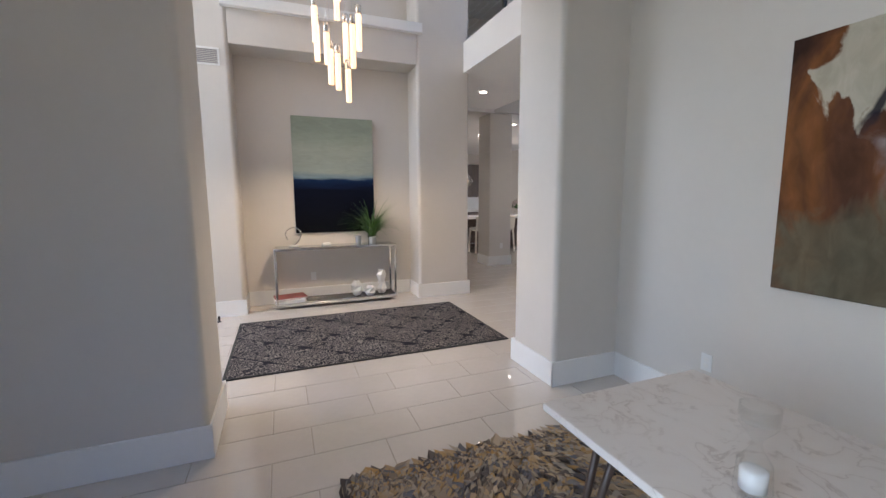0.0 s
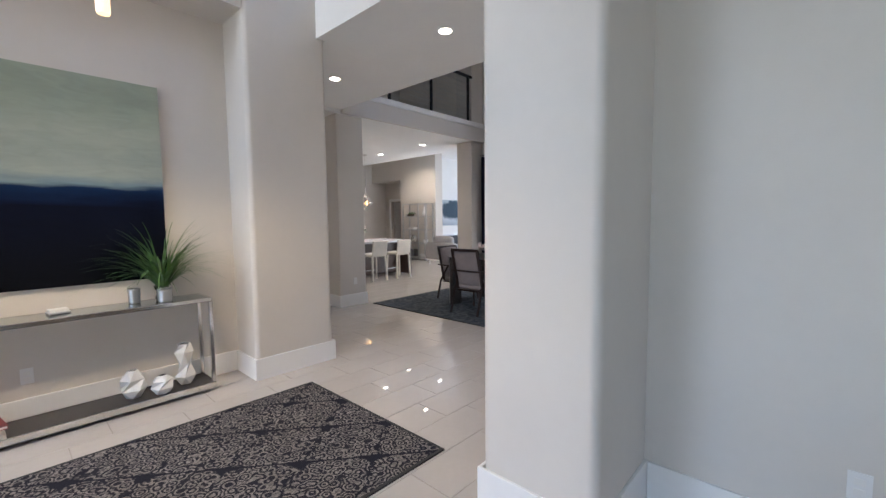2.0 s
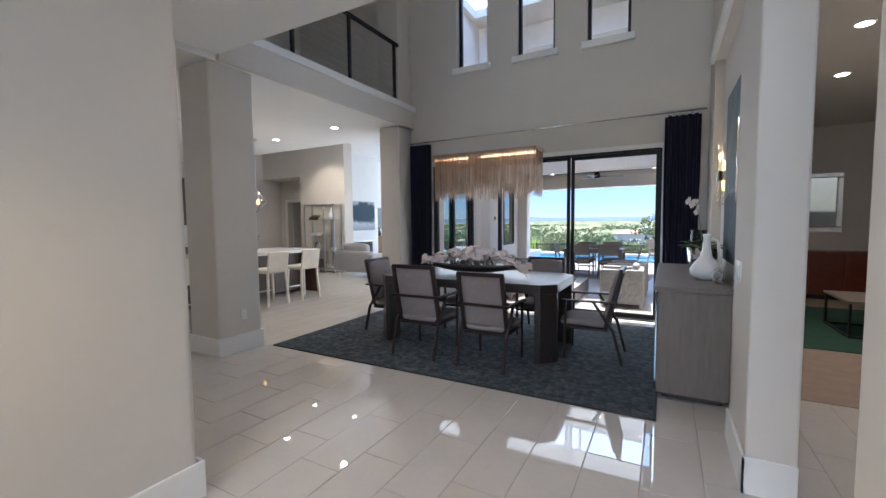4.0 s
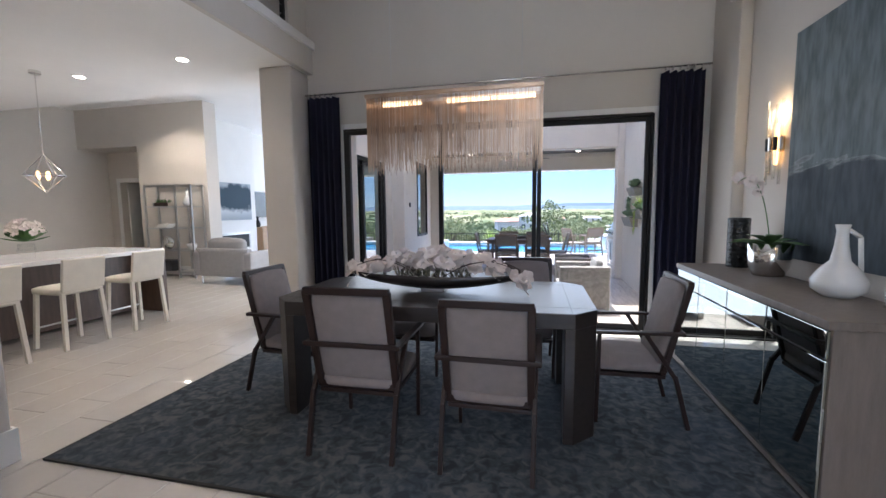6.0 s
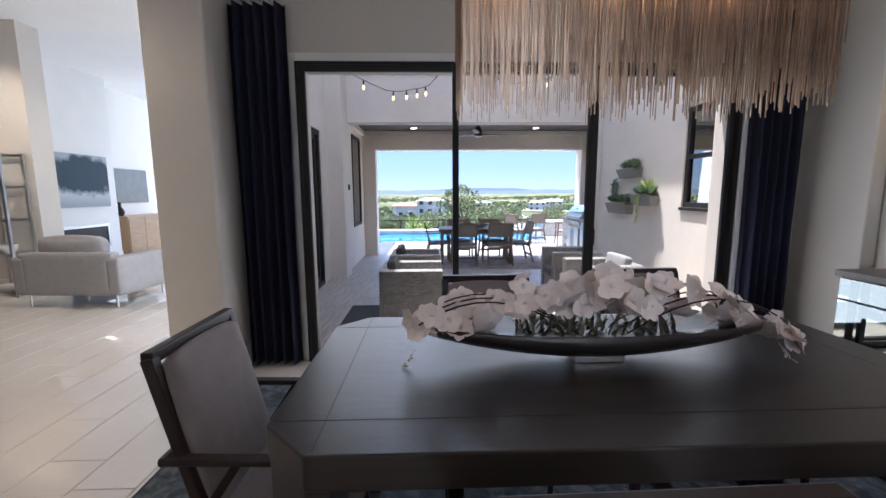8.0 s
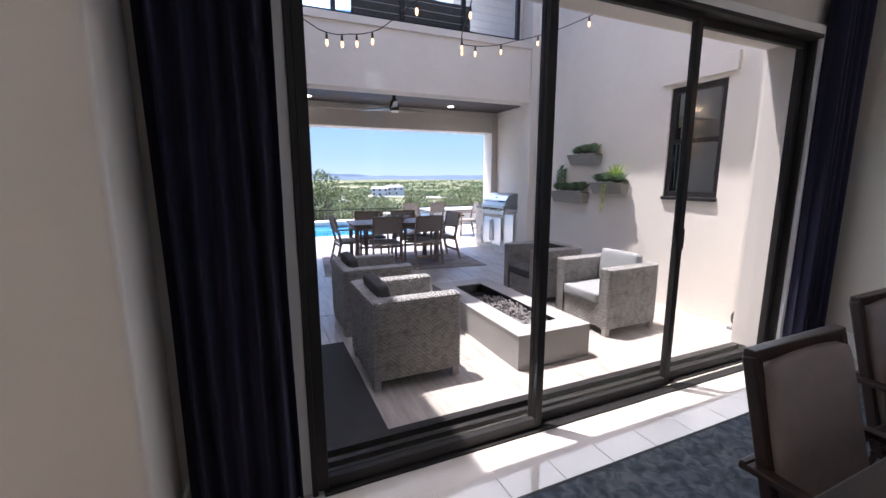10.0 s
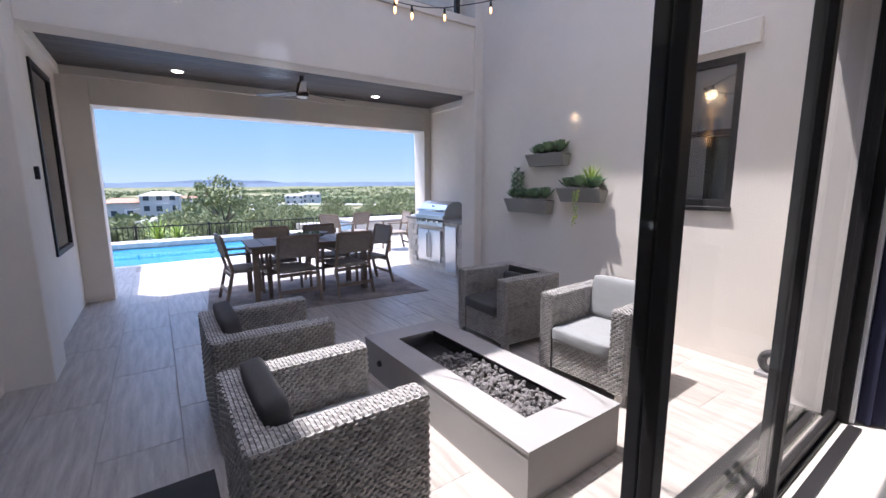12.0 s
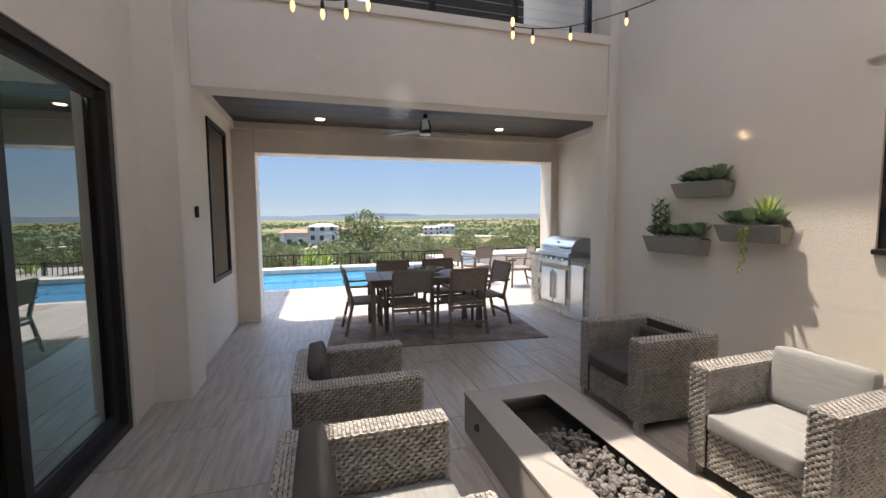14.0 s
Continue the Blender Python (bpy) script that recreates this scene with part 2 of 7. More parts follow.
def tex(n, l, co, kind, scale, stretch=(1, 1, 1), detail=4, distort=0.0, loc=(0, 0, 0)):
    mp, t = n.new("ShaderNodeMapping"), n.new("ShaderNodeTexNoise" if kind == "noise" else "ShaderNodeTexVoronoi" if kind in ("voronoi", "edge") else "ShaderNodeTexWave")
    mp.inputs["Scale"].default_value, mp.inputs["Location"].default_value = stretch, loc
    l.new(co, mp.inputs[0]), l.new(mp.outputs[0], t.inputs["Vector"])
    t.inputs["Scale"].default_value = scale
    if kind == "noise":
        t.inputs["Detail"].default_value, t.inputs["Distortion"].default_value = detail, distort
    if kind == "edge":
        t.feature = "DISTANCE_TO_EDGE"
    if kind == "wave":
        t.inputs["Distortion"].default_value = distort
    return t.outputs["Distance"] if kind in ("voronoi", "edge") else t.outputs[0]


def ramp(n, l, value, *stops):
    r = n.new("ShaderNodeValToRGB")
    els = r.color_ramp.elements
    while len(els) < len(stops):
        els.new(0.5)
    for e, (p, c) in zip(els, stops):
        e.position, e.color = p, (*c, 1)
    l.new(value, r.inputs[0])
    return r.outputs[0]


def blend(n, l, fac, a, b, mode="MIX"):
    mx = n.new("ShaderNodeMix")
    mx.data_type, mx.blend_type = "RGBA", mode
    if isinstance(fac, float):
        mx.inputs[0].default_value = fac
    else:
        l.new(fac, mx.inputs[0])
    for sock, v in ((mx.inputs[6], a), (mx.inputs[7], b)):
        if isinstance(v, tuple):
            sock.default_value = (*v, 1)
        else:
            l.new(v, sock)
    return mx.outputs[2]


def axis(n, l, co, i):
    s = n.new("ShaderNodeSeparateXYZ")
    l.new(co, s.inputs[0])
    return s.outputs[i]


def calc(n, l, op, a, b=0.0):
    m = n.new("ShaderNodeMath")
    m.operation = op
    for sock, v in zip(m.inputs, (a, b)):
        if isinstance(v, (int, float)):
            sock.default_value = v
        else:
            l.new(v, sock)
    return m.outputs[0]


def damask(n, l, co):
    """Greige flower medallions packed close, parted by a thin dark net, on near-black navy."""
    x, y = axis(n, l, co, 0), axis(n, l, co, 1)
    wob = calc(n, l, "MULTIPLY", calc(n, l, "SUBTRACT", tex(n, l, co, "noise", 9.0, detail=2), 0.5), 1.1)
    u, v = calc(n, l, "ADD", calc(n, l, "MULTIPLY", x, 11.5), wob), calc(n, l, "ADD", calc(n, l, "MULTIPLY", y, 9.5), wob)
    near = calc(n, l, "ABSOLUTE", calc(n, l, "ADD", calc(n, l, "COSINE", u), calc(n, l, "COSINE", v)))
    ripple = calc(n, l, "MULTIPLY", calc(n, l, "SINE", calc(n, l, "MULTIPLY", calc(n, l, "SUBTRACT", u, v), 3.0)), 0.07)
    edge = calc(n, l, "ADD", near, ripple)
    net = ramp(n, l, edge, (0.05, (0, 0, 0)), (0.13, (1, 1, 1)))
    ring = ramp(n, l, edge, (0.95, (1, 1, 1)), (1.0, (0.15, 0.15, 0.15)), (1.08, (0.15, 0.15, 0.15)), (1.14, (1, 1, 1)))
    cells = tex(n, l, co, "voronoi", 17.0)
    scroll = calc(n, l, "SINE", calc(n, l, "ADD", calc(n, l, "MULTIPLY", cells, 20.0), calc(n, l, "MULTIPLY", tex(n, l, co, "noise", 24.0, detail=2, distort=1.4), 6.0)))
    leafy = ramp(n, l, scroll, (0.0, (0.04, 0.04, 0.04)), (0.22, (1, 1, 1)))
    f = calc(n, l, "MULTIPLY", leafy, calc(n, l, "MULTIPLY", net, ring))
    f = calc(n, l, "MULTIPLY", f, ramp(n, l, tex(n, l, co, "noise", 70.0, detail=4), (0.35, (0.4, 0.4, 0.4)), (0.6, (1, 1, 1))))
    tone = ramp(n, l, tex(n, l, co, "noise", 3.0), (0.3, (0.20, 0.18, 0.165)), (0.7, (0.31, 0.28, 0.255)))
    return blend(n, l, f, (0.014, 0.014, 0.022), tone)


def worn_rug(n, l, co):
    a = tex(n, l, co, "noise", 15.0, detail=8, distort=0.8)
    b = tex(n, l, co, "noise", 1.6, detail=3)
    base = ramp(n, l, a, (0.36, (0.034, 0.040, 0.048)), (0.5, (0.062, 0.073, 0.084)), (0.64, (0.112, 0.117, 0.12)))
    return blend(n, l, ramp(n, l, b, (0.45, (0, 0, 0)), (0.68, (0.4, 0.4, 0.4))), base, (0.05, 0.068, 0.098))


def sea_painting(n, l, co):
    z = axis(n, l, co, 2)
    wob = calc(n, l, "MULTIPLY", tex(n, l, co, "noise", 3.0, (1, 0.5, 3), 6), 0.10)
    h = calc(n, l, "ADD", calc(n, l, "DIVIDE", z, 1.54), wob)
    c = ramp(n, l, h, (0.06, (0.0015, 0.002, 0.004)), (0.44, (0.002, 0.004, 0.014)), (0.53, (0.007, 0.022, 0.07)), (0.555, (0.20, 0.28, 0.31)), (0.60, (0.36, 0.40, 0.35)), (0.80, (0.42, 0.45, 0.36)), (0.98, (0.30, 0.34, 0.27)))
    brush = tex(n, l, co, "noise", 8.0, (1, 0.6, 2.2), 8, 1.0)
    return blend(n, l, 0.25, c, ramp(n, l, brush, (0.3, (0.35, 0.35, 0.35)), (0.7, (0.75, 0.75, 0.72))), "SOFT_LIGHT")


def rust_painting(n, l, co):
    """Rust and umber washes, a cream cloud near the top, a pale mauve patch, an olive foot and a forked ink stroke."""
    z, x = axis(n, l, co, 2), axis(n, l, co, 0)
    a = tex(n, l, co, "noise", 1.6, (1, 1, 0.7), 6, 0.7)
    b = tex(n, l, co, "noise", 4.5, (1.2, 1, 0.8), 6, 0.8, (4, 0, 2))
    fine = tex(n, l, co, "noise", 14.0, (1, 1, 0.5), 7, 0.6)

    def patch(cx, cz, rx, rz, rough):
        d2 = calc(n, l, "ADD", calc(n, l, "POWER", calc(n, l, "ABSOLUTE", calc(n, l, "DIVIDE", calc(n, l, "SUBTRACT", x, cx), rx)), 2.0), calc(n, l, "POWER", calc(n, l, "ABSOLUTE", calc(n, l, "DIVIDE", calc(n, l, "SUBTRACT", z, cz), rz)), 2.0))
        return calc(n, l, "ADD", calc(n, l, "SQRT", d2), calc(n, l, "MULTIPLY", calc(n, l, "SUBTRACT", b, 0.5), rough))

    c = ramp(n, l, a, (0.36, (0.035, 0.016, 0.012)), (0.46, (0.10, 0.04, 0.02)), (0.53, (0.20, 0.075, 0.024)), (0.6, (0.10, 0.042, 0.02)), (0.68, (0.045, 0.025, 0.022)))
    c = blend(n, l, ramp(n, l, patch(0.66, 0.74, 0.30, 0.30, 2.2), (0.6, (0.75, 0.75, 0.75)), (1.1, (0, 0, 0))), c, (0.27, 0.23, 0.235))
    c = blend(n, l, ramp(n, l, patch(0.5, 0.16, 0.75, 0.34, 1.6), (0.7, (0.8, 0.8, 0.8)), (1.15, (0, 0, 0))), c, (0.13, 0.115, 0.075))
    c = blend(n, l, ramp(n, l, patch(0.36, 1.1, 0.22, 0.26, 3.0), (0.78, (0.95, 0.95, 0.95)), (0.92, (0, 0, 0))), c, (0.46, 0.42, 0.33))
    c = blend(n, l, ramp(n, l, patch(0.86, 1.12, 0.17, 0.22, 3.0), (0.78, (0.85, 0.85, 0.85)), (0.92, (0, 0, 0))), c, (0.40, 0.36, 0.29))
    sway = calc(n, l, "ADD", calc(n, l, "MULTIPLY", calc(n, l, "SINE", calc(n, l, "MULTIPLY", z, 6.5)), 0.045), calc(n, l, "MULTIPLY", calc(n, l, "SUBTRACT", b, 0.5), 0.16))
    for base, lean, low in ((0.53, 0.06, 0.42), (0.36, 0.26, 0.75)):
        off = calc(n, l, "ABSOLUTE", calc(n, l, "SUBTRACT", calc(n, l, "SUBTRACT", x, base), calc(n, l, "ADD", sway, calc(n, l, "MULTIPLY", calc(n, l, "SUBTRACT", z, 0.8), lean))))
        stroke = calc(n, l, "MULTIPLY", ramp(n, l, off, (0.012, (0.92, 0.92, 0.92)), (0.026, (0, 0, 0))), ramp(n, l, z, (low, (0, 0, 0)), (low + 0.12, (1, 1, 1))))
        c = blend(n, l, stroke, c, (0.014, 0.014, 0.024))
    return blend(n, l, 0.35, c, ramp(n, l, fine, (0.35, (0.25, 0.25, 0.25)), (0.65, (0.8, 0.8, 0.8))), "SOFT_LIGHT")


def grey_painting(n, l, co):
    z = axis(n, l, co, 2)
    a = tex(n, l, co, "noise", 2.0, (1, 0.5, 1.6), 7, 1.0)
    h = calc(n, l, "ADD", z, calc(n, l, "MULTIPLY", a, 0.7))
    c = ramp(n, l, h, (0.3, (0.05, 0.065, 0.08)), (0.95, (0.075, 0.09, 0.105)), (1.08, (0.30, 0.33, 0.34)), (1.5, (0.45, 0.48, 0.48)), (1.9, (0.16, 0.19, 0.20)))
    return blend(n, l, 0.5, c, ramp(n, l, tex(n, l, co, "noise", 9.0, (1, 2, 0.5), 6), (0.35, (0.2, 0.2, 0.2)), (0.65, (0.85, 0.85, 0.85))), "SOFT_LIGHT")


def tree_painting(n, l, co):
    y, z = axis(n, l, co, 1), axis(n, l, co, 2)
    cl = tex(n, l, co, "noise", 5.0, detail=7)
    d = calc(n, l, "SQRT", calc(n, l, "ADD", calc(n, l, "POWER", calc(n, l, "MULTIPLY", calc(n, l, "ABSOLUTE", calc(n, l, "SUBTRACT", y, 0.68)), 0.55), 2.0), calc(n, l, "POWER", calc(n, l, "MULTIPLY", calc(n, l, "ABSOLUTE", calc(n, l, "SUBTRACT", z, 0.62)), 1.15), 2.0)))
    wood = ramp(n, l, calc(n, l, "ADD", d, calc(n, l, "MULTIPLY", cl, 0.35)), (0.55, (1, 1, 1)), (0.66, (0, 0, 0)))
    sky_c = ramp(n, l, z, (0.05, (0.36, 0.40, 0.45)), (0.33, (0.60, 0.63, 0.66)), (0.9, (0.40, 0.45, 0.50)))
    return blend(n, l, wood, sky_c, (0.05, 0.08, 0.11))


def marble(n, l, co):
    v = tex(n, l, co, "noise", 5.0, detail=8, distort=1.5)
    vein = ramp(n, l, calc(n, l, "ABSOLUTE", calc(n, l, "SUBTRACT", v, 0.5)), (0.0, (0.45, 0.36, 0.31)), (0.02, (0.74, 0.67, 0.61)), (0.2, (0.80, 0.75, 0.70)))
    blot = ramp(n, l, tex(n, l, co, "noise", 14.0, detail=6), (0.62, (0, 0, 0)), (0.75, (0.55, 0.55, 0.55)))
    keep = ramp(n, l, tex(n, l, co, "noise", 2.2), (0.45, (0.1, 0.1, 0.1)), (0.7, (1, 1, 1)))
    c = blend(n, l, keep, (0.78, 0.72, 0.67), vein)
    return blend(n, l, blot, c, (0.48, 0.41, 0.37))


def hide_rug(n, l, co):
    v = n.new("ShaderNodeNewGeometry").outputs["Random Per Island"]
    return ramp(n, l, v, (0.0, (0.06, 0.055, 0.06)), (0.18, (0.20, 0.155, 0.12)), (0.38, (0.44, 0.35, 0.25)), (0.58, (0.37, 0.225, 0.085)), (0.76, (0.36, 0.31, 0.25)), (0.92, (0.13, 0.125, 0.14)))


def hill_land(n, l, co):
    a = tex(n, l, co, "noise", 0.035, detail=8)
    b = tex(n, l, co, "noise", 0.008, detail=4)
    c = ramp(n, l, a, (0.40, (0.055, 0.075, 0.030)), (0.5, (0.115, 0.125, 0.055)), (0.60, (0.27, 0.235, 0.145)))
    return blend(n, l, ramp(n, l, b, (0.5, (0, 0, 0)), (0.66, (0.5, 0.5, 0.5))), c, (0.06, 0.085, 0.035))


DAMASK = pattern_mat("black_and_greige_damask_weave", damask, bump=0.4)
WORNRUG = pattern_mat("distressed_blue_grey_weave", worn_rug, bump=0.4)
SEAART = pattern_mat("sea_and_sky_canvas", sea_painting, 0.92)
RUSTART = pattern_mat("rust_abstract_canvas", rust_painting, 0.6)
GREYART = pattern_mat("grey_abstract_canvas", grey_painting, 0.6)
TREEART = pattern_mat("misty_trees_canvas", tree_painting, 0.6)
MARBLE = pattern_mat("pale_veined_marble", marble, 0.16)
HIDE = pattern_mat("patchwork_hide", hide_rug, 0.8)
LAND = pattern_mat("dry_green_hills", hill_land, 1.0)
# blue-grey hill colour with the haze of distance painted in
FARHILL = mat("haze_tinted_hills", (0.15, 0.19, 0.235), 1.0, var=0.1, scale=0.02)
TREEGREEN = mat("live_oak_foliage", (0.19, 0.205, 0.08), 0.7, var=0.3, scale=2, rand=0.35, island=True, colour2=(0.06, 0.085, 0.035))
BARK = mat("grey_bark", (0.14, 0.115, 0.09), 0.95, var=0.25, scale=9)
ROADM = mat("pale_road", (0.50, 0.47, 0.43), 0.9, var=0.06)


def haze_sky():
    """The far sky's own light: pale haze at the horizon, deeper blue higher up."""
    m = bpy.data.materials.new("far_sky_haze")
    m.use_nodes = True
    n, l = m.node_tree.nodes, m.node_tree.links
    n.remove(n["Principled BSDF"])
    e = n.new("ShaderNodeEmission")
    z = axis(n, l, n.new("ShaderNodeTexCoord").outputs["Object"], 2)
    l.new(ramp(n, l, calc(n, l, "DIVIDE", z, 1500.0), (0.0, (0.150, 0.185, 0.222)), (0.05, (0.138, 0.18, 0.228)), (0.15, (0.112, 0.163, 0.232)), (0.4, (0.085, 0.142, 0.235)), (1.0, (0.06, 0.125, 0.25))), e.inputs[0])
    l.new(e.outputs[0], n["Material Output"].inputs[0])
    return m


HAZE = haze_sky()
SCONCEGLASS = glass("ribbed_pale_glass", (0.93, 0.93, 0.90), 0.08, 0.22, 0.7)


# building helpers
def box(bm, x0, y0, z0, x1, y1, z1, m=None):
    g = bmesh.ops.create_cube(bm, size=1, matrix=Matrix.LocRotScale(((x0 + x1) / 2, (y0 + y1) / 2, (z0 + z1) / 2), None, (abs(x1 - x0), abs(y1 - y0), abs(z1 - z0))))
    if m:
        bmesh.ops.transform(bm, matrix=m, verts=g["verts"])
    return g["verts"]


def boxes(*items):
    bm = bmesh.new()
    for b in items:
        box(bm, *b)
    return bm


def part(name, bm, material, parent=None, label="", bevel=0.0, smooth=False, m=None):
    """One mesh object from a bmesh, under a thing or part if given."""
    if bevel:
        bmesh.ops.bevel(bm, geom=bm.edges[:], offset=bevel, segments=6 if bevel > 0.03 else 4 if bevel > 0.015 else 2, profile=0.5, affect="EDGES", clamp_overlap=True)
    me = bpy.data.meshes.new(name)
    bm.to_mesh(me)
    bm.free()
    if smooth:
        me.shade_smooth()
    if bevel > 0.03:
        # rounded corners shade smoothly while the flat faces stay flat
        me.shade_smooth()
        best = {}
        for p in me.polygons:
            for i in p.vertices:
                if p.area > best.get(i, (0, None))[0]:
                    best[i] = (p.area, p.normal.copy())
        big = max(p.area for p in me.polygons) * 0.05
        me.normals_split_custom_set_from_vertices([best[v.index][1] if best[v.index][0] > big else v.normal for v in me.vertices])
    me.materials.append(material)
    ob = new(name, me)
    if parent:
        ob.parent = parent
    if m:
        ob.matrix_basis = m
    if label:
        ob["label"] = label
    return ob


def struct(name, bm, material, label="", category="", bevel=0.0, smooth=False):
    return tagged(part(name, bm, material, None, label, bevel, smooth), label, category, "", "structure")


def thing(name, label, category, m=None, group=""):
    e = new(name)
    if m:
        e.matrix_basis = m
    return tagged(e, label, category, group)



def lathe(bm, profile, n=24, m=None):
    """A turned solid from (radius, height) pairs, bottom to top."""
    rings = []
    for r, z in profile:
        rings.append([bm.verts.new((r * math.cos(2 * math.pi * k / n), r * math.sin(2 * math.pi * k / n), z)) for k in range(n)])
    for a, b in zip(rings, rings[1:]):
        for k in range(n):
            bm.faces.new((a[k], a[(k + 1) % n], b[(k + 1) % n], b[k]))
    bm.faces.new(rings[0][::-1]), bm.faces.new(rings[-1])
    if m:
        bmesh.ops.transform(bm, matrix=m, verts=[v for ring in rings for v in ring])
    return bm


def turned(*profile, n=24, m=None):
    return lathe(bmesh.new(), profile, n, m)


def rod(bm, a, b, r, n=8, r2=None):
    """A round bar from a to b."""
    a, b = Vector(a), Vector(b)
    q = (b - a).to_track_quat("Z", "Y").to_matrix().to_4x4()
    bmesh.ops.create_cone(bm, cap_ends=True, segments=n, radius1=r, radius2=r if r2 is None else r2, depth=(b - a).length, matrix=Matrix.Translation((a + b) / 2) @ q)


def rods(r, *pairs, n=8):
    bm = bmesh.new()
    for a, b in pairs:
        rod(bm, a, b, r, n)
    return bm


def bar(bm, a, b, w, d, up=(0, 0, 1)):
    """A square bar from a to b, w across and d deep."""
    a, b = Vector(a), Vector(b)
    z = (b - a).normalized()
    x = z.cross(Vector(up)) if abs(z.dot(Vector(up))) < 0.98 else Vector((1, 0, 0))
    x.normalize()
    y = z.cross(x)
    rot = Matrix((x, y, z)).transposed().to_4x4()
    bmesh.ops.create_cube(bm, size=1, matrix=Matrix.Translation((a + b) / 2) @ rot @ Matrix.Diagonal((w, d, (b - a).length, 1)))
    return bm


def bars(w, d, *pairs):
    bm = bmesh.new()
    for a, b in pairs:
        bar(bm, a, b, w, d)
    return bm


def soft_box(x0, y0, z0, x1, y1, z1, r=0.03, puff=0.0):
    """A cushion: a rounded box, its middle raised by puff."""
    bm = boxes((x0, y0, z0, x1, y1, z1))
    bmesh.ops.subdivide_edges(bm, edges=bm.edges[:], cuts=9, use_grid_fill=True)
    c, h = Vector(((x0 + x1) / 2, (y0 + y1) / 2, (z0 + z1) / 2)), Vector((abs(x1 - x0) / 2, abs(y1 - y0) / 2, abs(z1 - z0) / 2))
    for v in bm.verts:
        d = v.co - c
        u = [d[i] / h[i] for i in range(3)]
        rr = [min(r, h[i]) for i in range(3)]
        core = Vector([max(-(h[i] - rr[i]), min(h[i] - rr[i], d[i])) for i in range(3)])
        e = d - core
        if e.length > 1e-6:
            e = Vector([e[i] / rr[i] for i in range(3)])
            e = e / max(e.length, 1.0) if e.length > 1 else e
            d = core + Vector([e[i] * rr[i] for i in range(3)])
        if puff:
            j = max(range(3), key=lambda i: abs(u[i]))
            o = [abs(u[i]) for i in range(3) if i != j]
            d[j] += math.copysign(puff * (1 - o[0] ** 2) * (1 - o[1] ** 2), u[j])
        v.co = c + d
    return bm


# the house: floors under the tiles
floor = struct("floor", boxes((-18, -5, -0.2, 2.8, 8.0, -0.004), (-18, 8.0, -0.2, -8.1, 18, -0.004)), GROUT, "polished cream porcelain tile floor in running bond", "floor")
patio_floor = struct("patio_floor", boxes((-8.1, 8.2, -0.25, -2.4, 16.9, -0.036)), GROUT, "pale wood-look porcelain patio paving", "floor")
pool_deck = struct("pavement", boxes((-20, 14.9, -0.25, -8.1, 16.9, -0.031), (-2.4, 14.9, -0.25, 6, 24, -0.031), (-20, 20.3, -0.25, -2.4, 21.4, -0.031)), PAVER, "pale porcelain pool deck", "pavement")
struct("den_floor", boxes((-2.8, 5.5, -0.02, 2.6, 11.4, 0.006)), DENFLOOR, "tan carpet in the den", "floor")

# study and entry
W = 6.3
struct("wall_study_west", boxes((-3.115, -4.0, 0, -2.52, -0.56, W)), WALL, "thick greige plaster pier", "wall", 0.045)
struct("wall_study_pier", boxes((-3.115, 1.81, 0, -2.52, 2.48, W)), WALL, "thick greige plaster pier with rounded corners", "wall", 0.045)
struct("wall_study_header", boxes((-3.115, -0.56, 3.2, -2.52, 1.81, W)), WALL, "greige plaster header", "wall")
struct("wall_study_north", boxes((-2.52, 2.43, 0, 2.8, 2.53, 3.3)), WALL, "greige painted study wall", "wall")
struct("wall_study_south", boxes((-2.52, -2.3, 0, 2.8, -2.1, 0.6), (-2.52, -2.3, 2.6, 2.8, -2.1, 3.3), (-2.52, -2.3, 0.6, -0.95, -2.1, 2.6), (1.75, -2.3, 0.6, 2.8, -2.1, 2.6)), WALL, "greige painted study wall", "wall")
struct("wall_study_east", boxes((2.6, -2.1, 0, 2.8, 2.43, 3.3)), WALL, "greige painted study wall", "wall")
struct("ceiling_study", boxes((-2.52, -2.1, 3.2, 2.6, 2.43, 3.3)), CEIL, "white painted study ceiling", "ceiling")
struct("wall_entry_west", boxes((-6.7, 1.73, 0, -5.64, 2.53, W)), WALL, "greige plaster pier beside the niche", "wall", 0.045)
struct("wall_entry_left", boxes((-6.7, -4.0, 0, -5.64, -0.6, W)), WALL, "greige plaster entry wall", "wall", 0.045)
struct("wall_entry_niche", boxes((-6.7, -0.6, 0, -6.08, 1.73, W)), WALL, "greige display niche in the entry wall", "wall")
struct("wall_entry_lintel", boxes((-6.08, -0.6, 3.3, -5.64, 1.73, 3.7)), WALL, "greige plaster niche lintel", "wall")
struct("wall_entry_upper", boxes((-6.08, -0.6, 5.4, -5.64, 1.73, W)), WALL, "greige upper entry wall", "wall")
struct("trim_niche_ledge", boxes((-6.08, -0.66, 3.7, -5.57, 1.80, 3.83)), TRIM, "white painted ledge under the upper niche", "trim", 0.008)
struct("wall_entry_south", boxes((-5.64, -4.2, 0, -5.6, -4.0, W), (-3.5, -4.2, 0, -3.115, -4.0, W), (-5.6, -4.2, 5.8, -3.5, -4.0, W)), WALL, "greige entry wall round the glazed doorway", "wall")
struct("window_entry", boxes((-5.7, -4.15, 0, -3.5, -4.13, 5.8)), PANE, "tall clear entry glazing", "window")

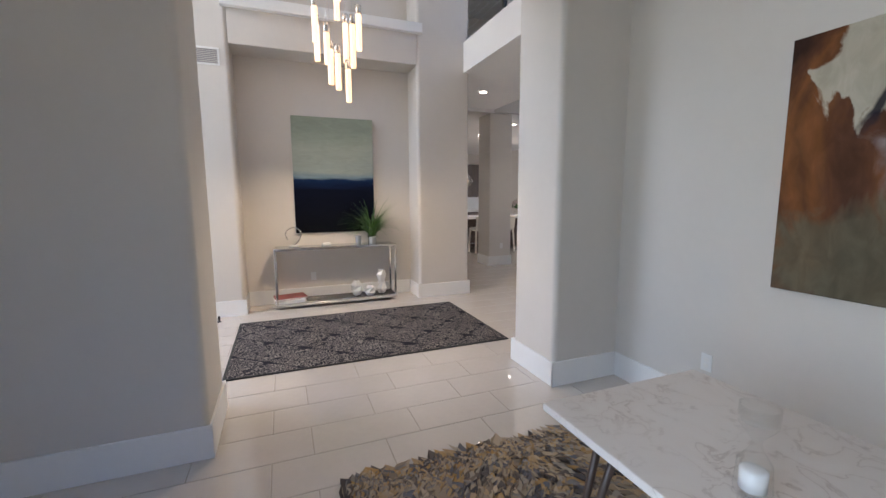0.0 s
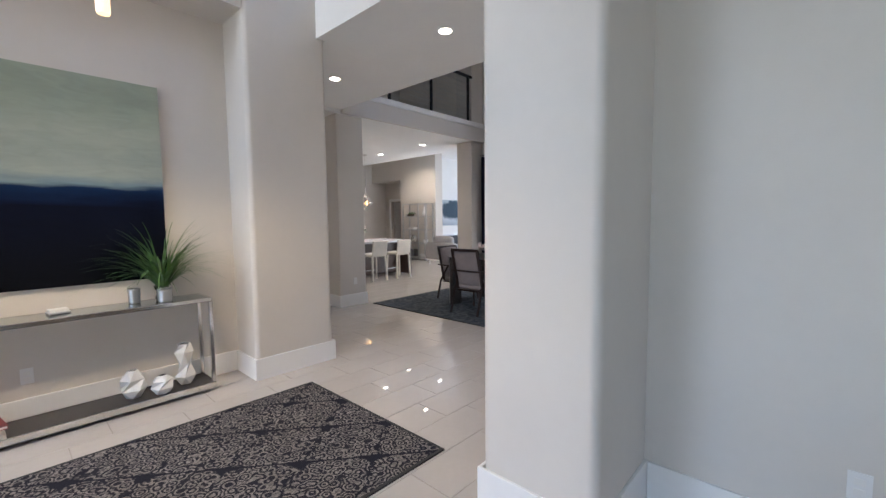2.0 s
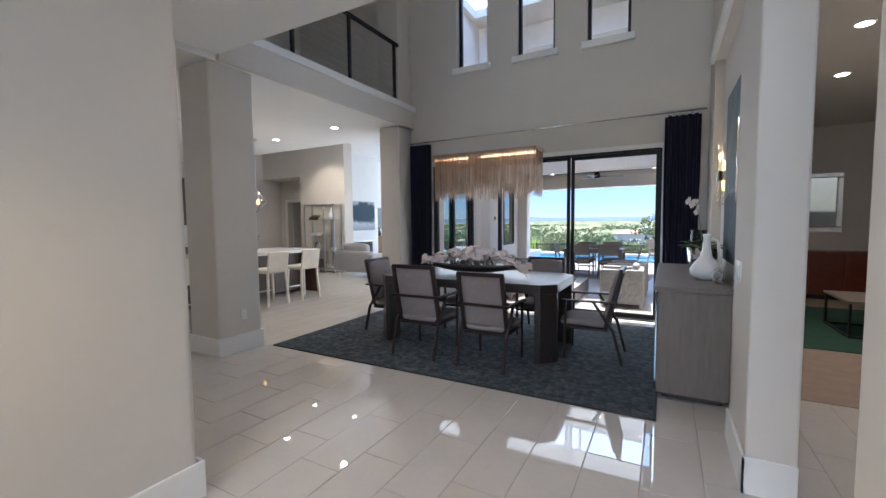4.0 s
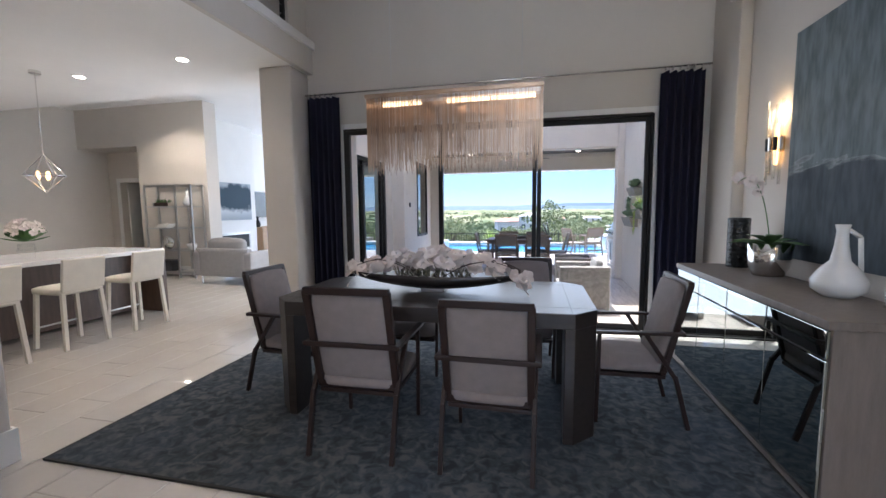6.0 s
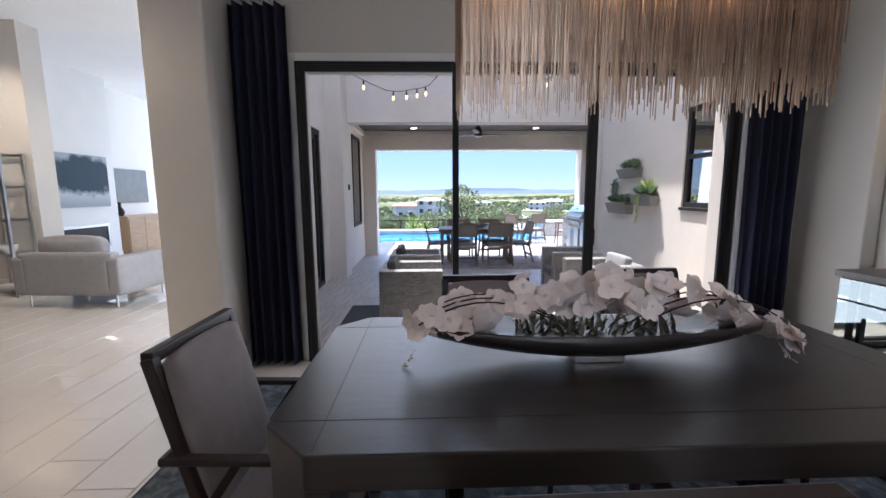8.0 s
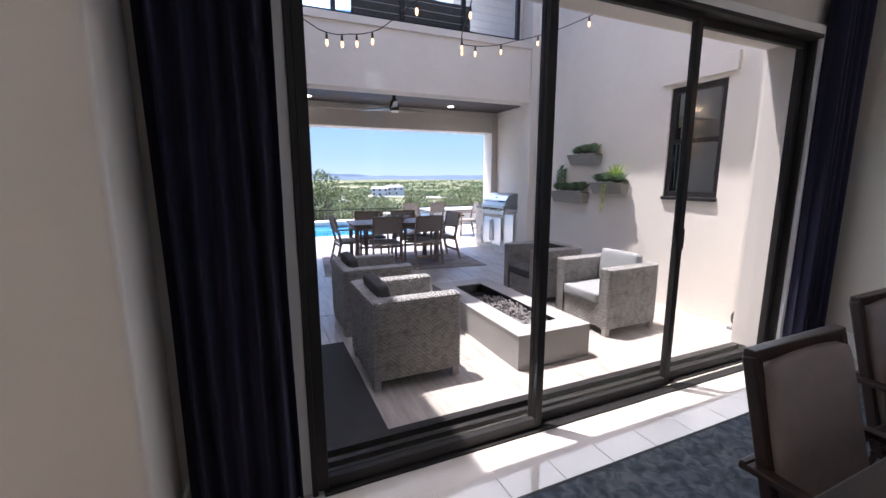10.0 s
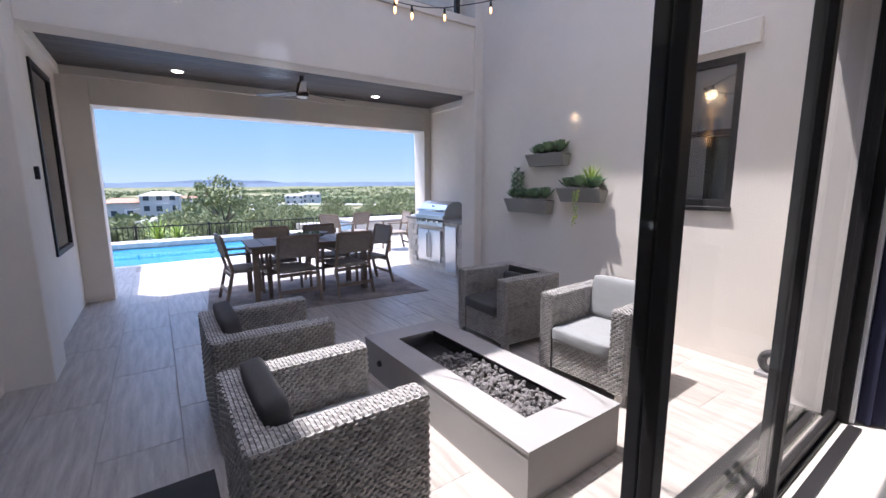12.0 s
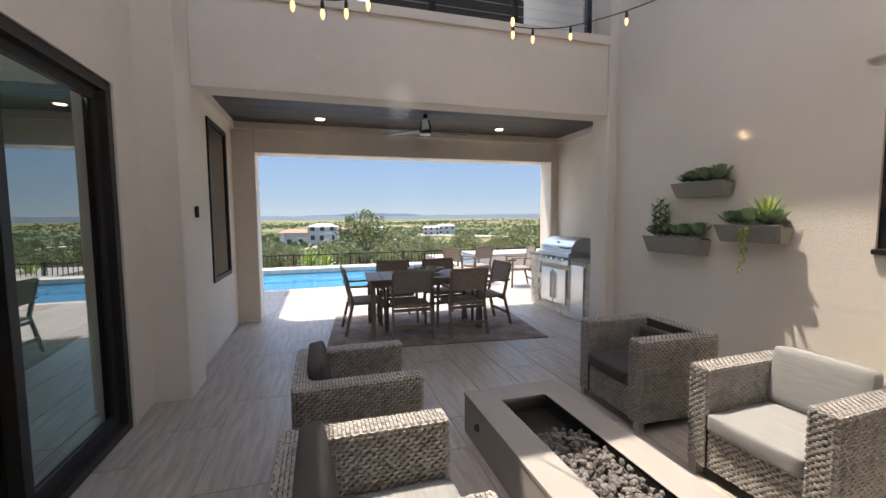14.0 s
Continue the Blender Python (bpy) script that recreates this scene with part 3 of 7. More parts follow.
# the bridge, the balcony and the ceilings
struct("bridge_soffit", boxes((-7.72, 2.535, 3.26, -2.8, 4.08, 3.56), (-5.63, 2.47, 3.26, -3.12, 2.535, 3.56)), CEIL, "white painted bridge soffit", "ceiling")
struct("trim_bridge", boxes((-5.64, 2.44, 3.26, -3.115, 2.47, 3.68)), CEIL, "white painted bridge fascia", "trim")
struct("balcony_slab", boxes((-16.0, 2.64, 3.2, -7.72, 7.9, 3.56)), CEIL, "white kitchen ceiling and loft floor", "ceiling")
struct("balcony_fascia", boxes((-7.72, 4.08, 3.2, -7.66, 7.9, 3.5)), WALL, "greige balcony fascia", "wall")
struct("trim_balcony", boxes((-7.76, 4.05, 3.5, -7.62, 7.9, 3.6)), TRIM, "white balcony edge trim", "trim", 0.006)
struct("trim_bridge_dining", boxes((-7.62, 4.05, 3.5, -2.8, 4.12, 3.6)), TRIM, "white bridge edge trim", "trim", 0.006)
struct("wall_loft", boxes((-10.9, 2.47, 3.56, -10.7, 8.2, W), (-10.7, 2.47, 3.56, -6.7, 2.6, W)), WALL, "greige loft wall", "wall")
struct("ceiling_upper", boxes((-10.9, -4.2, W, -2.5, 8.2, W + 0.2)), CEIL, "white double-height ceiling", "ceiling")

# dining
for nm, b in (("wall_dining_east_south", (-3.08, 3.92, 0, -2.86, 4.55, W)), ("wall_dining_east_north", (-3.0, 7.3, 0, -2.8, 7.9, W)), ("wall_dining_recess", (-2.9, 4.55, 0, -2.8, 7.3, 3.35)), ("wall_dining_east_upper", (-3.0, 4.55, 3.35, -2.8, 7.3, W))):
    struct(nm, boxes(b), WALL, "greige plaster dining wall", "wall", 0.012)
struct("trim_dining_ledge", boxes((-3.05, 4.45, 3.35, -3.0, 7.42, 3.47)), TRIM, "white ledge above the dining recess", "trim", 0.006)
wins = [(-6.77, -6.19), (-5.68, -5.06), (-4.59, -3.98)]
zs, zt = 4.13, 5.5
cl = [(-8.17, 7.9, 2.47, -2.5, 8.2, zs), (-8.17, 7.9, zt, -2.5, 8.2, W)]
edges = [-8.17] + [v for w in wins for v in w] + [-2.5]
cl += [(edges[i], 7.9, zs, edges[i + 1], 8.2, zt) for i in range(0, len(edges), 2)]
struct("wall_dining_north", boxes((-8.17, 7.9, 0, -7.225, 8.2, 2.47), (-3.545, 7.9, 0, -2.5, 8.2, 2.47), *cl), WALL, "greige wall above the sliding door", "wall")
struct("wall_exterior_south", boxes((-8.17, 8.2, -0.1, -7.225, 8.22, W), (-3.545, 8.2, -0.1, -3.06, 8.22, W), (-7.225, 8.2, 2.47, -3.545, 8.22, 4.1)), STUCCO, "cream stucco outer wall", "wall")
struct("column_dining", boxes((-8.17, 7.49, 0, -7.735, 7.9, 3.2)), WALL, "square greige plaster column", "column", 0.02)
struct("pier_dining_upper", boxes((-8.17, 7.49, 3.2, -7.73, 7.9, W)), WALL, "square greige plaster pier above the column", "wall")
struct("column_hall", boxes((-8.28, 4.0, 0, -7.75, 4.53, 3.2)), WALL, "square greige plaster column", "column", 0.02)

# kitchen, living room and den shells
struct("wall_kitchen_south", boxes((-16.0, 2.3, 0, -6.7, 2.53, 3.2)), WALL, "greige hall wall", "wall")
struct("wall_kitchen_west", boxes((-16.2, 2.3, 0, -15.5, 10.65, 3.9)), WALL, "greige kitchen wall", "wall")
struct("wall_living_door", boxes((-13.75, 10.65, 0, -11.9, 11.0, 3.9), (-15.5, 10.65, 2.95, -13.75, 11.0, 3.9), (-15.5, 11.35, 0, -15.15, 11.5, 2.95), (-14.3, 11.35, 0, -13.0, 11.5, 2.95), (-15.15, 11.35, 2.2, -14.3, 11.5, 2.95)), WALL, "pale greige wall with a doorway recess", "wall")
struct("wall_hall_recess", boxes((-15.75, 10.65, 0, -15.5, 11.5, 3.9), (-13.75, 11.0, 0, -13.6, 11.35, 2.95), (-15.5, 11.0, 2.95, -13.0, 11.5, 3.1), (-15.75, 11.5, 0, -15.6, 13.1, 3.1), (-13.6, 11.5, 0, -13.45, 13.1, 3.1), (-15.6, 11.5, 3.0, -13.6, 13.1, 3.1)), WALL, "greige hallway recess", "wall")
struct("wall_living_west", boxes((-13.4, 11.0, 0, -13.0, 13.65, 3.9)), TRIM, "white chimney breast wall", "wall")
struct("wall_living_far", boxes((-13.7, 13.65, 0, -13.5, 18, 3.9)), CEIL, "white living room wall", "wall")
struct("wall_living_north", boxes((-13.5, 17.8, 0, -8.0, 18, 0.3), (-13.5, 17.8, 3.1, -8.0, 18, 3.9)), WALL, "greige wall round the living room windows", "wall")
struct("wall_living_east", boxes((-8.1, 11.1, -0.1, -8.0, 14.9, 3.9), (-8.1, 14.9, -0.1, -8.0, 17.8, 0.3), (-8.1, 14.9, 3.1, -8.0, 17.8, 3.9)), WALL, "greige living room wall", "wall")
struct("ceiling_living", boxes((-16.2, 8.2, 3.85, -8.0, 18, 4.0)), CEIL, "white living room ceiling", "ceiling")
struct("ceiling_step", boxes((-16.0, 7.9, 3.2, -8.17, 8.25, 3.9)), CEIL, "white ceiling step", "ceiling")
struct("wall_den_north", boxes((-2.8, 11.4, 0, 2.8, 11.6, 3.3)), WALL, "greige den wall", "wall")
struct("wall_den_east", boxes((2.6, 2.9, 0, 2.8, 11.4, 3.3)), WALL, "greige den wall", "wall")
struct("ceiling_den", boxes((-2.8, 2.9, 3.15, 2.8, 11.6, 3.3)), CEIL, "white den ceiling", "ceiling")

# baseboards
BASE = 0.2
def baseboard(x0, y0, x1, y1, side):
    """Along a wall from a to b; side: the way it faces."""
    t = 0.018
    d = {"n": (0, t), "s": (0, -t), "e": (t, 0), "w": (-t, 0)}[side]
    xs, ys = sorted((x0, x1)), sorted((y0, y1))
    b = (xs[0] + min(d[0], 0), ys[0] + min(d[1], 0), 0, xs[1] + max(d[0], 0), ys[1] + max(d[1], 0), BASE)
    struct("baseboard", boxes(b), TRIM, "white painted baseboard", "baseboard", 0.004)


for b in ((-2.52, 1.792, -2.52, 2.43, "e"), (-3.133, 1.81, -2.502, 1.81, "s"), (-3.115, 1.81, -3.115, 2.48, "w"), (-2.5, 2.43, 2.6, 2.43, "s"),
          (-2.52, -2.1, -2.52, -0.542, "e"), (-3.133, -0.56, -2.502, -0.56, "n"), (-3.115, -4, -3.115, -0.56, "w"),
          (-5.64, 1.712, -5.64, 2.548, "e"), (-6.08, 1.73, -5.64, 1.73, "s"), (-6.7, 2.53, -5.64, 2.53, "n"), (-6.08, -0.58, -6.08, 1.71, "e"),
          (-6.08, -0.6, -5.64, -0.6, "n"), (-5.64, -4, -5.64, -0.582, "e"),
          (-7.75, 3.982, -7.75, 4.548, "e"), (-8.28, 4.0, -7.75, 4.0, "s"), (-8.28, 4.53, -7.75, 4.53, "n"),
          (-7.72, 7.472, -7.72, 7.9, "e"), (-8.17, 7.49, -7.72, 7.49, "s"), (-7.72, 7.9, -7.28, 7.9, "s"), (-3.49, 7.9, -3.0, 7.9, "s"),
          (-3.08, 3.902, -3.08, 4.55, "w"), (-3.098, 3.92, -2.86, 3.92, "s"), (-2.9, 4.55, -2.9, 7.3, "w"), (-3.0, 7.3, -3.0, 7.9, "w"),
          (-13.75, 10.65, -11.9, 10.65, "s"), (-13.0, 11.0, -13.0, 13.65, "e"), (-2.8, 11.4, 2.6, 11.4, "s")):
    baseboard(*b)

# courtyard and covered patio
struct("wall_court_east", boxes((-3.06, 8.22, -0.1, -2.8, 11.9, 1.25), (-3.06, 8.22, 2.44, -2.8, 11.9, 6.5), (-3.06, 9.42, 1.25, -2.8, 11.9, 2.44), (-3.06, 8.22, 1.25, -2.8, 8.8, 2.44)), STUCCO, "cream stucco courtyard wall", "wall")
struct("trim_court_lintel", boxes((-3.10, 8.7, 2.48, -3.06, 9.52, 2.66)), STUCCO, "cream stucco window head band", "trim", 0.006)
struct("wall_court_west", boxes((-8.1, 11.1, -0.1, -7.9, 11.5, 6.5), (-8.1, 8.22, 2.42, -7.9, 11.1, 6.5)), STUCCO, "cream stucco courtyard wall", "wall")
struct("column_patio_west", boxes((-8.1, 11.5, -0.1, -7.62, 11.95, 6.5)), STUCCO, "cream stucco patio column", "column", 0.012)
struct("column_patio_east", boxes((-3.19, 11.9, -0.1, -2.4, 12.2, 6.5)), STUCCO, "cream stucco patio column", "column", 0.012)
struct("beam_near", boxes((-7.62, 11.92, 2.68, -3.19, 12.2, 3.56)), STUCCO, "cream stucco patio beam", "beam", 0.008)
struct("trim_beam", boxes((-7.62, 11.89, 3.5, -3.19, 12.2, 3.6)), STUCCO, "cream stucco band under the upper balcony", "trim", 0.006)
pw = (12.82, 13.75, 0.76, 2.62)
struct("wall_patio_west", boxes((-8.0, 11.95, -0.1, -7.72, pw[0], 2.9), (-8.0, pw[1], -0.1, -7.72, 14.18, 2.9), (-8.0, pw[0], -0.1, -7.72, pw[1], pw[2]), (-8.0, pw[0], pw[3], -7.72, pw[1], 2.9)), STUCCO, "cream stucco patio wall", "wall")
struct("wall_patio_east", boxes((-2.43, 12.2, -0.1, -2.2, 14.18, 2.9)), STUCCO, "cream stucco patio wall", "wall")
struct("beam_far", boxes((-7.42, 14.18, 2.44, -2.57, 14.55, 3.5)), STUCCO, "cream stucco patio beam", "beam", 0.012)
struct("column_far_west", boxes((-8.1, 14.18, -0.1, -7.42, 14.55, 3.5)), STUCCO, "cream stucco patio column", "column", 0.012)
struct("column_far_east", boxes((-2.57, 14.18, -0.1, -2.2, 14.55, 3.5)), STUCCO, "cream stucco patio column", "column", 0.012)
struct("trim_patio_crown", boxes((-7.72, 14.12, 2.76, -2.43, 14.18, 2.86), (-7.72, 12.2, 2.76, -7.66, 14.12, 2.86), (-2.49, 12.2, 2.76, -2.43, 14.12, 2.86)), STUCCO, "cream crown band under the patio ceiling", "trim")
bm = bmesh.new()
for k in range(14):
    y = 12.2 + k * 0.1414
    box(bm, -7.72, y + 0.003, 2.86, -2.43, y + 0.138, 2.9)
box(bm, -7.72, 12.2, 2.905, -2.43, 14.18, 3.5)
struct("patio_ceiling", bm, PATIOCEIL, "charcoal stained board patio ceiling", "ceiling")
# upper storey over the patio: open loggia
struct("loggia_floor", boxes((-8.1, 12.2, 3.5, -2.4, 14.55, 3.56)), STUCCO, "cream loggia floor", "floor")
struct("wall_loggia", boxes((-8.1, 11.95, 3.56, -7.3, 14.55, 6.5), (-3.36, 12.2, 3.56, -2.4, 14.55, 6.5), (-7.3, 11.92, 5.9, -3.36, 12.2, 6.5), (-7.3, 14.3, 5.9, -3.36, 14.55, 6.5)), STUCCO, "cream stucco loggia wall", "wall")
# unseen roof; its stepped front edge is added to shape the courtyard shadow
struct("roof_north", boxes((-8.4, 10.95, 6.5, -4.4, 14.9, 6.7), (-4.4, 11.35, 6.5, -2.2, 14.9, 6.7)), STUCCO, "unseen pale flat roof over the loggia, eave stepped to shape the shadow", "roof")
struct("roof_east", boxes((-4.06, 8.2, 6.5, 2.9, 11.35, 6.7)), STUCCO, "pale flat roof with a deep eave", "roof")
struct("roof_west", boxes((-16.2, 8.2, 6.5, -7.75, 10.95, 6.7)), STUCCO, "pale flat roof", "roof")
struct("wall_exterior_west", boxes((-16.2, 8.0, 3.9, -8.1, 8.2, 6.5)), STUCCO, "cream stucco upper wall", "wall")

# pool and fence line
struct("water", boxes((-20, 16.9, -0.9, -2.4, 20.3, -0.13)), WATER, "turquoise swimming pool water", "water")
struct("trim_pool_coping", boxes((-20, 16.75, -0.1, -2.4, 16.92, -0.024), (-20, 20.28, -0.1, -2.4, 20.7, 0.02)), LEDGE, "pale stone pool coping", "trim", 0.01)

# ground: one sheet falling into a valley and out to the horizon
def ground_z(x, y):
    d = max(0.0, y - 22.0)
    s = min(d / 70.0, 1.0)
    z = -0.6 - 12.0 * s * s * (3 - 2 * s)
    z += 3.5 * noise.noise((x * 0.012, y * 0.012, 0)) * min(d / 60, 1) + 6 * noise.noise((x * 0.003, y * 0.003, 3)) * min(d / 250, 1)
    far = min(max((d - 500) / 1500, 0), 1)
    return z + 9 * far


xs = [-3000, -1800, -1200, -800] + [-600 + 20 * k for k in range(61)] + [800, 1200, 1800, 3000]
ys = [-600, -60, 21.5, 24, 28] + [34 + 8 * k for k in range(12)] + [140 + 20 * k for k in range(24)] + [650, 750, 900, 1100, 1400, 1800, 2400, 3200]
verts = [(x, y, ground_z(x, y) if y > 21 else -0.6) for y in ys for x in xs]
nx = len(xs)
faces = [(j * nx + i, j * nx + i + 1, (j + 1) * nx + i + 1, (j + 1) * nx + i) for j in range(len(ys) - 1) for i in range(nx - 1)]
me = bpy.data.meshes.new("ground")
me.from_pydata(verts, [], faces)
me.materials.append(LAND)
me.shade_smooth()
tagged(new("ground", me), "dry green hillside falling to a wide valley", "ground", "", "structure")


# ---- sliding door, windows, rails ----
def panel_frame(x0, x1, z0, z1, y0, y1, w):
    return boxes((x0, y0, z0, x0 + w, y1, z1), (x1 - w, y0, z0, x1, y1, z1), (x0 + w, y0, z0, x1 - w, y1, z0 + w * 1.2), (x0 + w, y0, z1 - w, x1 - w, y1, z1))


door = tagged(new("door_1"), "black aluminium three-panel sliding glass door", "door", "", "structure")
part("frame", boxes((-7.225, 7.83, -0.03, -7.2, 8.0, 2.47), (-3.57, 7.875, -0.03, -3.545, 8.0, 2.47), (-7.2, 7.83, 2.445, -3.57, 8.0, 2.47)), BLACK, door, bevel=0.003)
part("track", boxes((-7.175, 7.81, -0.03, -3.595, 7.87, 0.012), (-7.175, 7.905, -0.03, -3.595, 7.922, 0.014), (-7.175, 7.955, -0.03, -3.595, 7.975, 0.014), (-7.175, 8.02, -0.03, -3.595, 8.05, 0.016), (-7.175, 8.12, -0.03, -3.595, 8.18, 0.012)), BLACK, door, "black aluminium floor track")
for x0, x1, y in ((-7.2, -5.93, 7.835), (-5.98, -4.80, 7.875), (-4.795, -3.57, 7.925)):
    leaf = part("door_panel", panel_frame(x0, x1, 0.015, 2.445, y, y + 0.036, 0.05), BLACK, door, bevel=0.004)
    g = part("pane", boxes((x0 + 0.045, y + 0.014, 0.07, x1 - 0.045, y + 0.022, 2.4)), PANE, leaf, "clear glass pane")
    g.visible_shadow = False
    if x0 > -5:
        part("handle", boxes((x0 + 0.025, y - 0.02, 0.98, x0 + 0.05, y, 1.12)), BLACK, leaf, "black pull handle", bevel=0.004)
    elif x0 > -6.5:
        part("latch", boxes((x0 + 0.02, y - 0.012, 1.62, x0 + 0.05, y, 1.66)), STEEL, leaf, "steel latch", bevel=0.003)
struct("trim_door", boxes((-7.275, 7.855, 0, -7.225, 7.9, 2.54), (-3.545, 7.855, 0, -3.495, 7.9, 2.54), (-7.225, 7.855, 2.47, -3.545, 7.9, 2.54)), TRIM, "white casing round the sliding door", "trim", 0.004)
for i, (x0, x1) in enumerate(wins):
    w = tagged(new("window_%d" % (i + 2)), "tall black-framed clerestory window", "window", "clerestory windows", "structure")
    part("frame", panel_frame(x0, x1, zs, zt, 8.02, 8.08, 0.05), BLACK, w)
    g = part("pane", boxes((x0 + 0.05, 8.045, zs + 0.05, x1 - 0.05, 8.055, zt - 0.05)), PANE, w, "clear glass pane")
    g.visible_shadow = False
    part("sill", boxes((x0 - 0.06, 7.84, zs - 0.1, x1 + 0.06, 8.0, zs)), TRIM, w, "white painted sill", bevel=0.006)

def cable_rail(name, a, b, posts, label):
    """A black post rail with thin steel cables, from a to b along one axis."""
    r = thing(name, label, "railing", pose(*a))
    v = Vector(b) - Vector(a)
    L = v.length
    r.matrix_basis = Matrix.Translation(a) @ v.to_track_quat("X", "Z").to_matrix().to_4x4()
    part("top_rail", boxes((0, -0.025, 0.94, L, 0.025, 0.99)), BLACK, r, bevel=0.004)
    for k in posts:
        part("post", boxes((k - 0.022, -0.022, 0, k + 0.022, 0.022, 0.94)), BLACK, r, bevel=0.003)
    for k in range(8):
        part("cable", rods(0.003, ((0, 0, 0.11 + 0.1 * k), (L, 0, 0.11 + 0.1 * k)), n=5), STEEL, r, "thin steel cable")
    return r


cable_rail("loft_railing", (-7.7, 4.0, 3.6), (-7.7, 7.45, 3.6), (0.02, 1.1, 2.18, 3.33), "black metal loft railing with steel cables")
cable_rail("bridge_railing", (-5.75, 2.52, 3.56), (-3.45, 2.52, 3.56), (0.02, 1.15, 2.28), "black metal bridge railing with steel cables")

# pictures up on the loft wall
for k, y in enumerate((3.6, 4.5, 5.4)):
    pic = thing("framed_picture", "black framed abstract print on the loft wall", "picture", pose(-10.69, y, 4.0), "loft pictures")
    part("frame", boxes((0, 0, 0, 0.03, 0.7, 0.05), (0, 0, 0.95, 0.03, 0.7, 1.0), (0, 0, 0.05, 0.03, 0.05, 0.95), (0, 0.65, 0.05, 0.03, 0.7, 0.95)), BLACK, pic)
    part("print", boxes((0, 0.05, 0.05, 0.012, 0.65, 0.95)), GREYART, pic, "grey abstract print")

# curtains on a rod
def curtain(x0, x1, label):
    bm = bmesh.new()
    n, top, low = 60, 2.87, 0.015
    prev = None
    for k in range(n + 1):
        u = k / n
        x = x0 + (x1 - x0) * u
        y = 7.79 + 0.045 * math.sin(u * math.pi * 11) + 0.012 * math.sin(u * 41)
        col = [bm.verts.new((x + 0.006 * math.sin(z * 2 + u * 9), y + o, z)) for o in (0, 0.012) for z in (low, 1.0, 2.0, top)]
        if prev:
            for a in range(3):
                bm.faces.new((prev[a], col[a], col[a + 1], prev[a + 1]))
                bm.faces.new((prev[4 + a + 1], col[4 + a + 1], col[4 + a], prev[4 + a]))
        prev = col
    t = thing("curtain", label, "curtain", None, "dining curtains")
    part("drape", bm, NAVY, t, smooth=True)
    for k in range(6):
        part("ring", turned((0.024, 0), (0.024, 0.008), n=12, m=pose(x0 + (x1 - x0) * (k + 0.5) / 6, 7.79, 2.905, 0, 90, 0)), CHROME, t, "nickel curtain ring")


curtain(-7.69, -7.27, "navy velvet curtain drawn open, hanging beside the sliding door")
curtain(-3.52, -3.1, "navy velvet curtain drawn open, hanging beside the sliding door")
cr = thing("curtain_rod", "slim polished nickel curtain rod above the sliding door", "curtain rod")
part("rod", rods(0.011, ((-7.72, 7.79, 2.91), (-3.04, 7.79, 2.92))), CHROME, cr, smooth=True)
for x in (-7.6, -5.4, -3.2):
    part("bracket", boxes((x - 0.01, 7.79, 2.90, x + 0.01, 7.9, 2.925)), CHROME, cr)

# ---- dining ----
rug = thing("area_rug", "distressed blue-grey wool rug under the dining table", "rug", pose(-5.555, 6.0, 0))
part("woven_field", boxes((-2.03, -1.42, 0, 2.03, 1.42, 0.012)), WORNRUG, rug)
part("binding", boxes((-2.045, -1.435, 0, 2.045, -1.42, 0.013), (-2.045, 1.42, 0, 2.045, 1.435, 0.013), (-2.045, -1.42, 0, -2.03, 1.42, 0.013), (2.03, -1.42, 0, 2.045, 1.42, 0.013)), RUBBER, rug, "dark bound edge")

table = thing("dining_table", "espresso wood dining table with clipped corners and block legs", "table", pose(-5.525, 5.875, 0.012))
hx, hy, c = 1.095, 0.55, 0.14
bm = bmesh.new()
out = [(-hx + c, -hy), (hx - c, -hy), (hx, -hy + c), (hx, hy - c), (hx - c, hy), (-hx + c, hy), (-hx, hy - c), (-hx, -hy + c)]
lo, hi = [bm.verts.new((x, y, 0.712)) for x, y in out], [bm.verts.new((x, y, 0.808)) for x, y in out]
bm.faces.new(lo[::-1]), bm.faces.new(hi)
for k in range(8):
    bm.faces.new((lo[k], lo[(k + 1) % 8], hi[(k + 1) % 8], hi[k]))
part("tabletop", bm, ESPRESSO, table, bevel=0.006)
part("board_joint", boxes((-hx + 0.02, -hy + 0.155, 0.8084, hx - 0.02, -hy + 0.158, 0.8088), (-hx + 0.155, -hy + 0.02, 0.8084, -hx + 0.158, hy - 0.02, 0.8088), (hx - 0.158, -hy + 0.02, 0.8084, hx - 0.155, hy - 0.02, 0.8088), (-hx + 0.02, hy - 0.158, 0.8084, hx - 0.02, hy - 0.155, 0.8088)), BLACK, table, "dark joint line between the boards")
for sx in (-1, 1):
    for sy in (-1, 1):
        bm = bmesh.new()
        q = [(hx - 0.005, hy - c), (hx - c, hy - 0.005), (hx - c - 0.06, hy - 0.005), (hx - c - 0.06, hy - c - 0.07), (hx - 0.005, hy - c - 0.07)]
        q = [(x * sx, y * sy) for x, y in q]
        if sx * sy < 0:
            q = q[::-1]
        lo, hi = [bm.verts.new((x, y, 0.0)) for x, y in q], [bm.verts.new((x, y, 0.712)) for x, y in q]
        bm.faces.new(lo[::-1]), bm.faces.new(hi)
        for k in range(5):
            bm.faces.new((lo[k], lo[(k + 1) % 5], hi[(k + 1) % 5], hi[k]))
        part("leg", bm, ESPRESSO, table, bevel=0.005)


